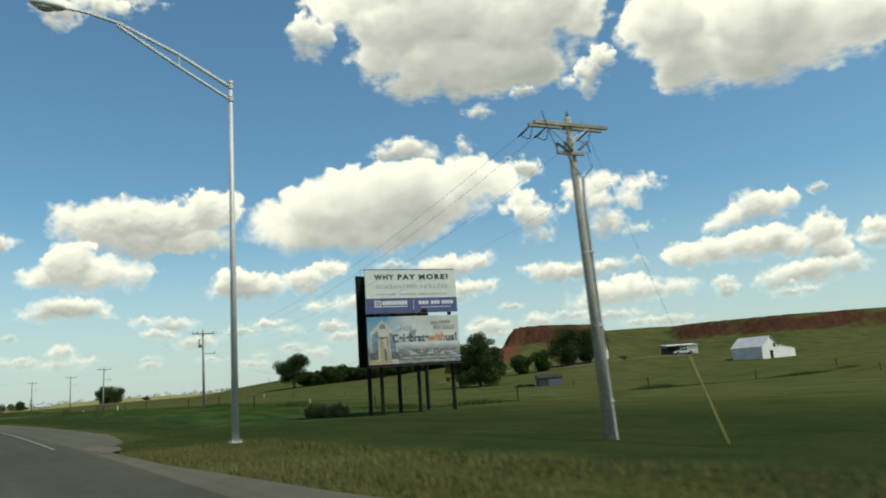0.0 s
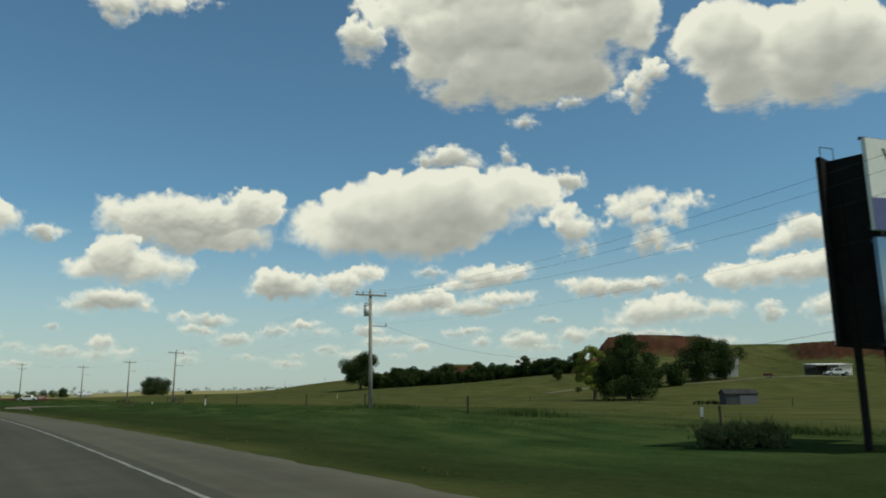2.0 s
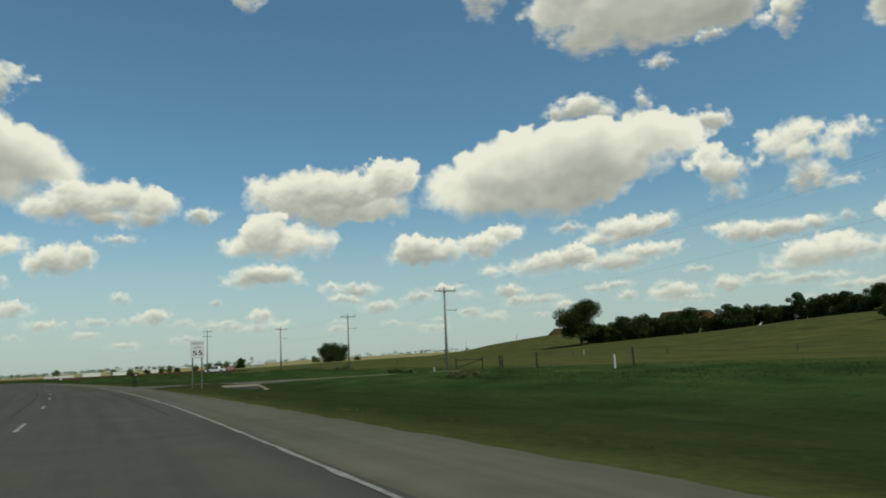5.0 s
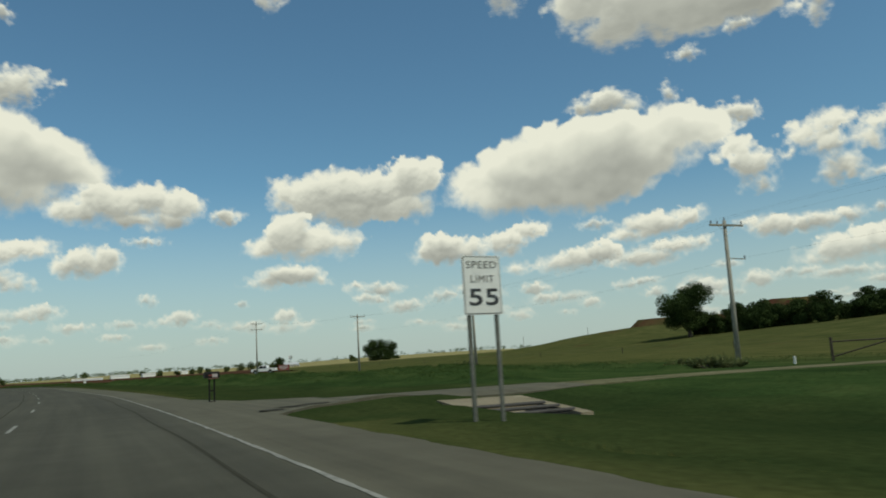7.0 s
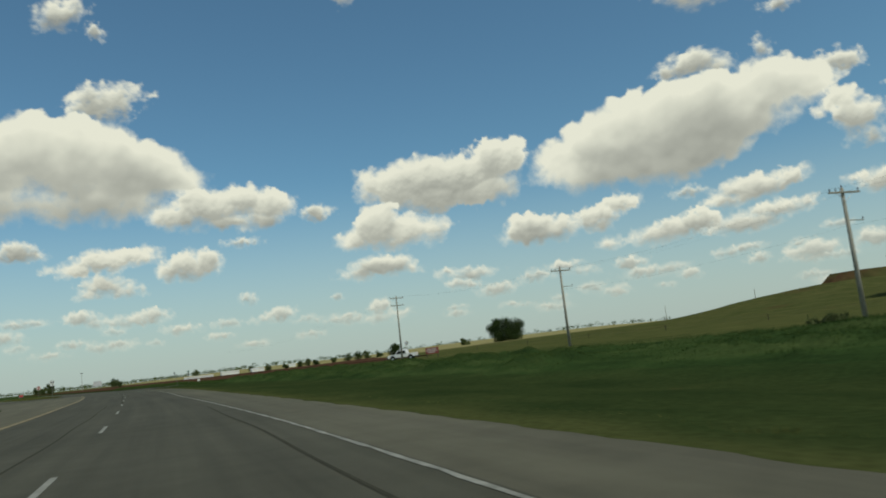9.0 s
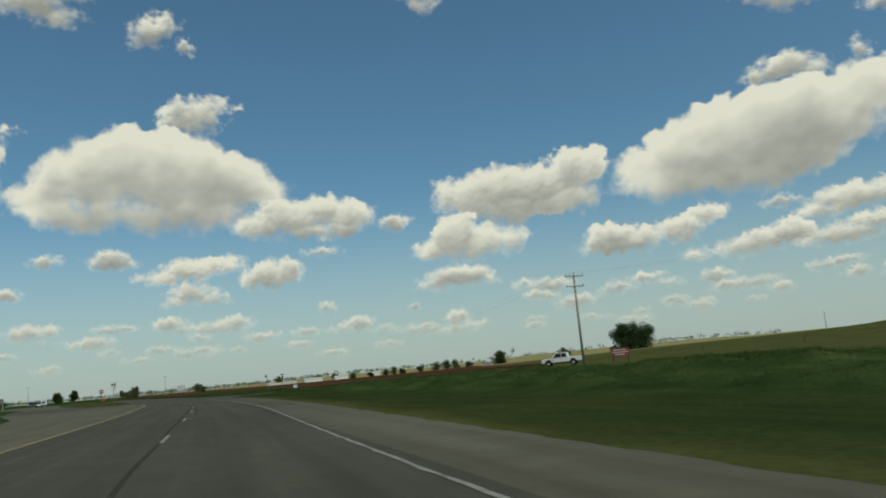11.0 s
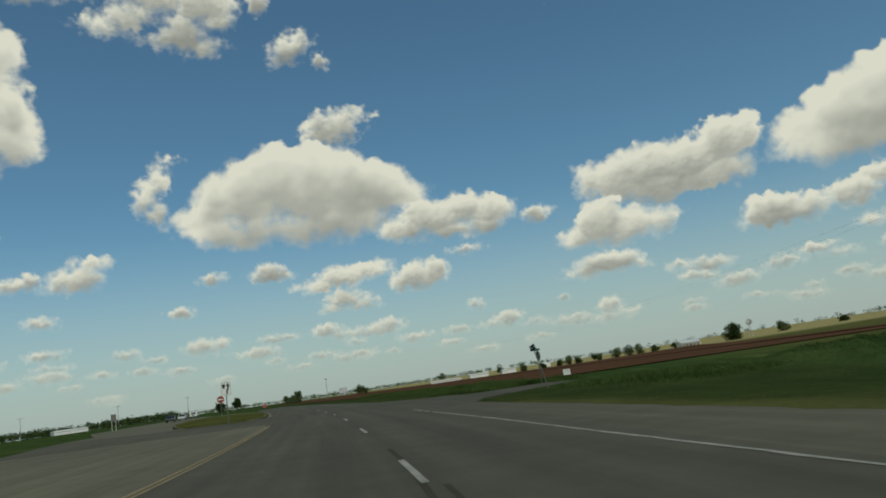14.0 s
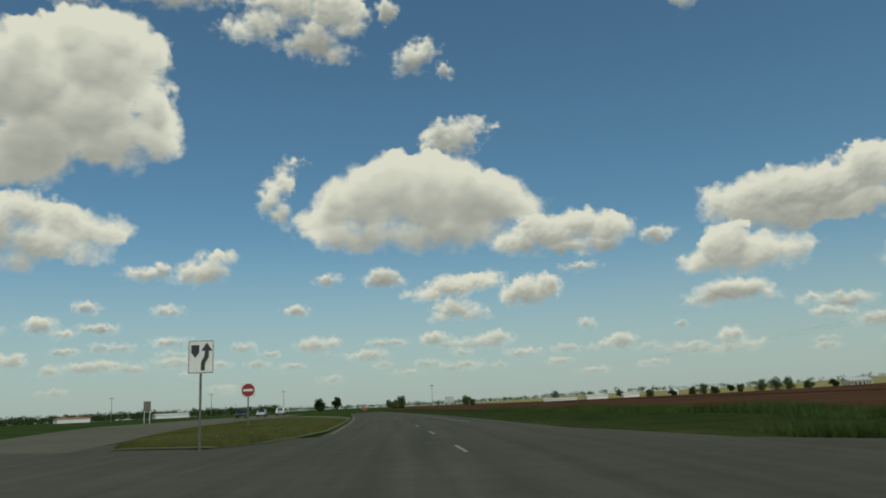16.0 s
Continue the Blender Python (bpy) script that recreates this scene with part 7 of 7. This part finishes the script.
z = height_at(57, 195)
barn = thing("barn", (55.3, 193.4, z - 0.2), "white tin-clad barn with a lower lean-to", "barn", turn=-50)
barn.scale = (0.93, 0.93, 0.93)
wall = part("wall", gable(bmesh.new(), 9.0, 7.4, 3.3, 5.9), M_TIN, barn, "ribbed grey-white tin walls")
ribs(wall, -4.45, 4.45, -3.72, 0, 3.3, M_TIN)
roof_slopes(barn, 9.0, 7.4, 3.3, 5.9, 0.25, M_TIN, "pale grey tin roof")
gab = part("gable_sheet", a_prism([(-3.7, 0.02), (3.7, 0.02), (3.7, 3.3), (0, 5.82), (-3.7, 3.3)], 0.03, pose(4.54, 0, 0, 0, 0, 90)), M_TIN_WHITE, barn, "whitewashed gable end")
# flat black plates on the closed gable paint the unlit inside of openings
opening_at = lambda name, w, h, yy, zz, label: part(name, a_box((0.05, w, h), (4.58, yy, zz)), M_BLACK, gab, label)
opening_at("loft_door", 1.0, 0.9, 1.9, 3.5, "black plate painting the dark of a loft opening")
opening_at("barn_door", 1.3, 2.1, 0.3, 1.15, "black plate painting the dark of an open doorway")
lean = part("lean_to", a_prism([(3.72, 0), (11.2, 0), (11.2, 2.5), (3.72, 3.5)], 8.6, pose(4.5, 0, 0, 0, 0, 90) @ Matrix.Translation((0, 0, 0))), M_TIN_WHITE, barn, "white lean-to shed")
part("lean_roof", a_box((9.0, 7.7, 0.07), (0.1, 7.45, 3.05), (-7.6, 0, 0)), M_TIN_WHITE, lean)

z = height_at(42.5, 222)
cp = thing("carport", (42.5, 222.5, z - 0.1), "open-fronted carport with a pale roof and enclosed end", "shed", turn=8)
part("roof", a_box((9.0, 6.4, 0.12), (0.15, 0, 2.75), (4, 0, 0), 0.01), M_TIN_WHITE, cp, "pale low-pitched roof")
part("enclosed_end", a_box((3.2, 5.8, 2.5), (2.9, 0, 1.25), bevel=0.02), M_CREAM, cp, "cream boarded end room")
part("back_wall", a_box((5.6, 0.1, 2.5), (-1.5, 2.85, 1.25)), M_SHINGLE, cp)
part("gable_end", a_box((0.08, 5.8, 0.8), (-4.2, 0, 2.25)), M_SHINGLE, cp, "dark boarded gable end")
for dx in (-4.2, -1.5, 1.2):
    part("post", a_box((0.14, 0.14, 2.6), (dx, -2.9, 1.3)), M_POST, cp)
part("fascia", a_box((9.0, 0.06, 0.12), (0.15, -3.2, 2.56)), M_TIN_WHITE, cp)

M_SHED = surface("dull_grey_sheet", (0.050, 0.054, 0.060), (0.088, 0.092, 0.098), 4.0, 0.6, 0.9, spec=0.1)
M_SHED_FRONT = surface("pale_sheet_front", (0.10, 0.105, 0.115), (0.17, 0.175, 0.185), 4.0, 0.6, 0.9, spec=0.1)
M_SHED_ROOF = surface("dark_shed_roof", (0.030, 0.030, 0.031), (0.060, 0.058, 0.055), 6.0, 1.0, 0.95, spec=0.1)
z = height_at(2.8, 138.6)
sh = thing("farm_shed", (2.8, 138.6, z - 0.1), "low weathered shed with a pale front", "shed", turn=6)
part("wall", gable(bmesh.new(), 4.4, 3.0, 1.55, 2.15), M_SHED, sh, "dull grey weathered walls")
roof_slopes(sh, 4.4, 3.0, 1.55, 2.15, 0.15, M_SHED_ROOF, "dark roof")
part("pale_front", a_box((2.5, 0.05, 1.3), (0.9, -1.54, 0.68)), M_SHED_FRONT, sh, "pale grey sheet front")

z = height_at(17, 227)
hs = thing("farmhouse", (17, 227.5, z - 0.15), "white farmhouse half hidden beneath shade trees", "house", turn=-12)
body = part("wall", gable(bmesh.new(), 11, 7.5, 2.9, 4.9), M_CREAM, hs, "white clapboard walls")
roof_slopes(hs, 11, 7.5, 2.9, 4.9, 0.35, M_SHINGLE, "grey shingle roof")
for dx in (-3.6, -1.4, 3.4):
    opening("window", body, 0.9, 1.2, (dx, -3.78, 1.6), M_GLASS_DARK, M_WHITE)
opening("door", body, 0.95, 2.05, (1.1, -3.78, 1.05), M_POST, M_WHITE)
part("chimney", a_box((0.6, 0.6, 1.4), (2.5, 0.5, 5.0)), M_ORANGE_ROOF, hs)

z = height_at(-398, 569) - 0.2
gh = thing("farmhouse", (-398, 569, z - 0.2), "pale farmhouse with a columned porch", "house", turn=52)
body = part("wall", gable(bmesh.new(), 11, 7, 3.2, 4.5), M_CREAM, gh)
roof_slopes(gh, 11, 7, 3.2, 4.5, 0.4, M_TIN, "pale metal roof")
part("porch_roof", a_box((11, 2.0, 0.15), (0, -4.4, 2.7)), M_TIN, gh)
for k in range(7):
    part("column", a_box((0.25, 0.25, 2.7), (-5.1 + 1.7 * k, -5.2, 1.35)), M_WHITE, gh)
for k in range(5):
    opening("window", body, 1.0, 1.4, (-4.4 + 2.2 * k, -3.53, 1.6), M_GLASS_DARK, M_WHITE)


def long_shed(x, y, w, d, h, turn, label, roof=None):
    z = height_at(x, y)
    s = thing("steel_warehouse", (x, y, z - 0.2), label, "warehouse", turn=turn)
    body = part("wall", a_box((w, d, h), (0, 0, h / 2), bevel=0.03), M_TIN_WHITE, s)
    part("roof", gable(bmesh.new(), w + 0.6, d + 0.6, 0.1, 0.6, (0, 0, h)), roof or M_TIN_WHITE, s)
    for k in range(int(w / 5)):
        opening("bay_door", body, 2.6, h * 0.65, (-w / 2 + 3 + 5 * k, -d / 2 - 0.02, h * 0.34), M_TIN_WHITE, M_TIN)
    return s


long_shed(-594, 597, 15, 10, 2.6, 52, "long white steel warehouse across a red field")
long_shed(-574, 610, 11, 9, 2.6, 52, "white steel warehouse across a red field")
long_shed(-612, 578, 24, 8, 1.7, 52, "low pinkish-white steel shed across a field", M_CREAM)
long_shed(-690, 271, 17, 12, 2.6, 92, "low shed with an orange-red roof among woods", M_ORANGE_ROOF)
long_shed(-705, 330, 20, 9, 2.4, 88, "low white shed beyond the far carriageway")
long_shed(-560, 640, 6, 5, 2.4, 52, "small white steel shed across a field")

# windmill
z = height_at(-285.5, 398.6)
wm = thing("windmill", (-285.5, 398.6, z - 0.1), "old farm windmill with a multi-blade wheel", "windmill", turn=28)
for a, b in ((-1, -1), (-1, 1), (1, -1), (1, 1)):
    part("leg", a_rod((0.7 * a, 0.7 * b, 0), (0.08 * a, 0.08 * b, 4.7), 0.05, n=6), M_STEEL, wm)
for k in range(1, 4):
    r = 0.7 - 0.62 * k / 4
    for a in range(4):
        c0, c1 = radians(45 + 90 * a), radians(135 + 90 * a)
        part("girt", a_rod((r * 1.414 * math.cos(c0), r * 1.414 * math.sin(c0), 4.7 * k / 4), (r * 1.414 * math.cos(c1), r * 1.414 * math.sin(c1), 4.7 * k / 4), 0.025, n=5), M_STEEL, wm)
wheel = part("wheel_hub", a_rod((0, -0.45, 4.75), (0, -0.25, 4.75), 0.14, n=12), M_STEEL, wm)
for k in range(16):
    a = radians(22.5 * k)
    bl = a_box((0.28, 0.02, 0.75), (0, 0, 0.65), (0, 0, 25))
    bmesh.ops.transform(bl, matrix=pose(0, -0.35, 4.75, 0, 22.5 * k, 0), verts=bl.verts)
    part("blade", bl, M_STEEL, wheel)
part("tail_vane", a_box((0.02, 1.0, 0.5), (0, 0.95, 4.75)), M_STEEL, wm)
part("tail_boom", a_rod((0, -0.25, 4.75), (0, 0.9, 4.75), 0.03, n=6), M_STEEL, wm)


# ---------------------------------------------------------------- fences
def fence_post(x, y, h, label, material, group, r=0.07, lean=0.0):
    p = finish("fence_post", a_rod((0, 0, -0.4), (0, 0, h), r, r * 0.92, 9), material)
    p.matrix_world = pose(x, y, height_at(x, y), lean, lean * 0.7, 0)
    tagged(p, label, "fence post", group)


def wire_run(pts, heights):
    f = thing("wire_fence", (*pts[0], height_at(*pts[0])), "thin wire strands of a pasture fence", "fence")
    o = Vector((*pts[0], height_at(*pts[0])))
    for h in heights:
        part("strand", tube(bmesh.new(), [Vector((x, y, height_at(x, y) + h)) - o for x, y in pts], 0.005, 4), M_WIRE, f)


F1 = [tuple(float(c) for c in on_road(u, v)) for u, v in ((52, 101), (49.5, 77.5), (48.5, 57.7), (49.8, 42.2), (58, 33), (71, 27.2), (90, 31), (103, 32), (122, 32.6), (133, 33))]
for k, (x, y) in enumerate(F1):
    fence_post(x, y, 1.2, "dark weathered timber fence post in pasture grass", M_POST, "pasture fence", 0.065, 1.5 * math.sin(3 * k))
wire_run(F1, (0.45, 0.8, 1.12))
F3 = [tuple(float(c) for c in on_road(u, 88 + 0.02 * u)) for u in range(20, 330, 22)]
for k, (x, y) in enumerate(F3):
    fence_post(x, y, 1.05, "dark weathered timber fence post in pasture grass", M_POST, "hillside fence", 0.055, 2 * math.cos(2 * k))
wire_run(F3, (0.5, 0.8, 1.1))
for x, y, h in ((-78.9, 124.2, 0.34), (-61.2, 104.8, 0.85), (-82.0, 221.6, 1.2)):
    fence_post(x, y, h, "white painted marker post in the grass", M_WHITE, "marker posts", 0.05)


mk = thing("marker_stake", (-16.74, 54.88, height_at(-16.74, 54.88)), "thin dark stake with a white tag in rank grass", "marker post")
part("stake", a_rod((0, 0, -0.3), (0, 0, 1.4), 0.018, n=6), M_POST, mk)
part("tag", a_box((0.10, 0.02, 0.34), (0, -0.02, 1.25), bevel=0.004), M_WHITE, mk, "white plastic tag")


def h_brace(x, y, turn):
    b = thing("fence_brace", (x, y, height_at(x, y)), "weathered timber H-brace beside a field gate", "fence", "gate braces", turn)
    for dx in (-1.2, 1.2):
        part("post", a_rod((dx, 0, -0.4), (dx, 0, 1.05), 0.06, 0.055, 10), M_POST, b)
    part("rail", a_rod((-1.2, 0, 0.85), (1.2, 0, 0.85), 0.03, n=8), M_POST, b)
    part("diagonal", a_rod((-1.15, 0, 0.2), (1.15, 0, 0.82), 0.03, n=8), M_POST, b)


h_brace(-76.1, 125.4, 0)
h_brace(-70.6, 115.9, -79)
for px, py, h in ((-174.9, 424.6, 6.5), (-134.5, 371.3, 6.0)):
    p = finish("hill_pole", a_rod((0, 0, -0.5), (0, 0, h), 0.13, 0.09, 8), M_POLE)
    p.matrix_world = pose(px, py, height_at(px, py))
    tagged(p, "bare thin pole on the hill crest", "utility pole", "hill poles")

for px, py, turn in ((-536, 259.5, 60), (-531, 297.4, 60), (-520.7, 325.2, 60)):
    utility_pole(px, py, height_at(px, py), 9.6, turn, "distant grey utility pole beyond the road", (0.4,), 0)

# mast lamp, far board and back of a far hoarding
z = height_at(-547, 421)
ml = thing("mast_light", (-547, 421, z), "distant slim floodlight mast", "street lamp", turn=40)
part("mast", a_rod((0, 0, 0), (0, 0, 11.5), 0.16, 0.1, 8), M_POLE, ml)
part("lamp_bar", a_box((1.6, 0.2, 0.35), (0, 0, 11.4)), M_DARK_STEEL, ml)
z = height_at(-606, 475)
fb = thing("billboard", (-606, 475, z), "distant pale hoarding on posts", "billboard", turn=55)
part("panel", a_box((5.6, 0.2, 3.6), (0, 0, 4.4)), M_TIN, fb)
for dx in (-1.8, 1.8):
    part("post", a_box((0.25, 0.25, 4.6), (dx, 0.2, 2.0)), M_DARK_STEEL, fb)


# ---------------------------------------------------------------- vehicles
def wheel(parent, x, y, r=0.38, w=0.25):
    s = 1 if y > 0 else -1
    t = part("tyre", a_rod((x, y - s * w, r), (x, y, r), r, n=22), M_TYRE, parent)
    part("rim", a_rod((x, y - s * 0.05, r), (x, y + s * 0.012, r), r * 0.6, n=16), M_CHROME, t)


def vehicle_body(profile, width, inset=0.06):
    bm = a_prism(profile, width, Matrix.Translation((0, -width / 2, 0)))
    bmesh.ops.bevel(bm, geom=[e for e in bm.edges], offset=inset, segments=2, affect="EDGES", profile=0.6)
    return bm


def pickup(name, x, y, z, turn, paint, label):
    """Length along x, nose towards +x."""
    c = thing(name, (x, y, z), label, "pickup truck", turn=turn)
    body = part("body", vehicle_body([(-2.85, 0.55), (2.75, 0.5), (2.85, 0.75), (2.8, 1.02), (1.35, 1.16), (0.75, 1.86), (-0.85, 1.88), (-1.05, 1.2), (-2.85, 1.22)], 1.95), paint, c)
    for s in (-1, 1):
        part("side_window", a_prism([(1.05, 1.2), (0.68, 1.76), (-0.02, 1.78), (-0.02, 1.2)], 0.02, Matrix.Translation((0, s * 0.985 - 0.01, 0))), M_GLASS_DARK, body)
        part("side_window", a_prism([(-0.1, 1.2), (-0.1, 1.78), (-0.76, 1.78), (-0.86, 1.2)], 0.02, Matrix.Translation((0, s * 0.985 - 0.01, 0))), M_GLASS_DARK, body)
        part("door_seam", a_box((0.02, 0.012, 0.6), (-0.05, s * 0.98, 0.88)), M_BLACK, body)
        part("wheel_arch", a_rod((1.85, s * 0.9, 0.5), (1.85, s * 0.985, 0.5), 0.47, n=20), M_BLACK, body)
        part("wheel_arch", a_rod((-1.75, s * 0.9, 0.5), (-1.75, s * 0.985, 0.5), 0.47, n=20), M_BLACK, body)
        wheel(c, 1.85, s * 1.0)
        wheel(c, -1.75, s * 1.0)
        part("mirror", a_box((0.1, 0.22, 0.2), (0.95, s * 1.1, 1.28), bevel=0.03), M_BLACK, body)
        part("headlight", a_box((0.06, 0.4, 0.18), (2.82, s * 0.68, 0.92), bevel=0.02), M_CHROME, body)
        part("tail_light", a_box((0.05, 0.14, 0.35), (-2.85, s * 0.85, 1.0)), M_SIGN_RED, body)
    part("windscreen", a_prism([(-0.75, 0), (0.75, 0), (0.68, 0.78), (-0.68, 0.78)], 0.02, pose(1.33, 0, 1.2, 0, 0, 90) @ pose(0, 0, 0, -41, 0, 0)), M_GLASS_DARK, body)
    part("bed_well", a_box((1.65, 1.6, 0.03), (-1.95, 0, 1.235)), M_BLACK, body)
    part("bumper", a_box((0.18, 1.9, 0.22), (2.86, 0, 0.55), bevel=0.04), M_CHROME, c)
    part("bumper", a_box((0.18, 1.8, 0.2), (-2.92, 0, 0.58), bevel=0.04), M_CHROME, c)
    part("grille", a_box((0.04, 0.9, 0.22), (2.84, 0, 0.9)), M_BLACK, body)
    return c


def saloon(x, y, z, turn, paint, label):
    c = thing("car", (x, y, z), label, "car", "cars on the far carriageway", turn)
    body = part("body", vehicle_body([(-2.25, 0.42), (2.2, 0.4), (2.28, 0.62), (2.1, 0.86), (1.1, 0.96), (0.45, 1.42), (-0.95, 1.44), (-1.7, 1.0), (-2.25, 0.95)], 1.78), paint, c)
    for s in (-1, 1):
        part("side_window", a_prism([(0.85, 0.97), (0.38, 1.34), (-0.9, 1.36), (-1.4, 1.0)], 0.02, Matrix.Translation((0, s * 0.9 - 0.01, 0))), M_GLASS_DARK, body)
        wheel(c, 1.35, s * 0.91, 0.32, 0.2)
        wheel(c, -1.35, s * 0.91, 0.32, 0.2)
        part("headlight", a_box((0.06, 0.34, 0.14), (2.2, s * 0.62, 0.7), bevel=0.02), M_CHROME, body)
        part("tail_light", a_box((0.05, 0.3, 0.14), (-2.26, s * 0.64, 0.78)), M_SIGN_RED, body)
    part("windscreen", a_prism([(-0.7, 0), (0.7, 0), (0.6, 0.72), (-0.6, 0.72)], 0.02, pose(1.13, 0, 1.0, 0, 0, 90) @ pose(0, 0, 0, -55, 0, 0)), M_GLASS_DARK, body)
    part("rear_window", a_prism([(-0.62, 0), (0.62, 0), (0.55, 0.66), (-0.55, 0.66)], 0.02, pose(-1.66, 0, 1.05, 0, 0, 90) @ pose(0, 0, 0, 58, 0, 0)), M_GLASS_DARK, body)
    part("bumper", a_box((0.12, 1.7, 0.2), (2.26, 0, 0.5), bevel=0.04), paint, c)
    part("bumper", a_box((0.12, 1.7, 0.2), (-2.28, 0, 0.52), bevel=0.04), paint, c)
    return c


pickup("pickup_truck", -185.5, 236.0, height_at(-185.5, 236.0), 198, M_CAR_WHITE, "white crew-cab pickup truck at the pasture's edge")
pickup("pickup_truck", 42.6, 216.6, height_at(42.6, 216.6), 186, M_CAR_WHITE, "white pickup truck parked before a carport")
for u, v, paint, label in ((431, -24.0, M_CAR_DARK, "black car on the far carriageway"), (457, -23.5, M_CAR_SILVER, "dark silver car on the far carriageway")):
    x, y = map(float, on_road(u, v))
    saloon(x, y, float(bank(u, v)) + 0.01, road_turn(u) + 90 + 180, paint, label)
x, y = map(float, on_road(495, -23))
pickup("pickup_truck", x, y, float(bank(495, -23)) + 0.01, road_turn(495) + 270, M_CAR_WHITE, "white pickup truck on the far carriageway")
x, y = map(float, on_road(640, 1.8))
pickup("pickup_truck", x, y, 0.01, road_turn(640) + 90, M_CAR_RED, "dark red pickup truck far ahead on the road")

wagon = thing("farm_trailer", (24.9, 207.9, height_at(24.9, 207.9) - 0.03), "small dark red farm trailer on the farm track", "trailer", turn=-20)
part("box", a_box((2.1, 1.3, 0.5), (0, 0, 0.78), bevel=0.03), M_RED, wagon)
for dy in (-0.66, 0.66):
    wheel(wagon, 0.0, dy, 0.34, 0.18)
part("drawbar", a_rod((1.0, 0, 0.55), (1.9, 0, 0.40), 0.04, n=8), M_DARK_STEEL, wagon)
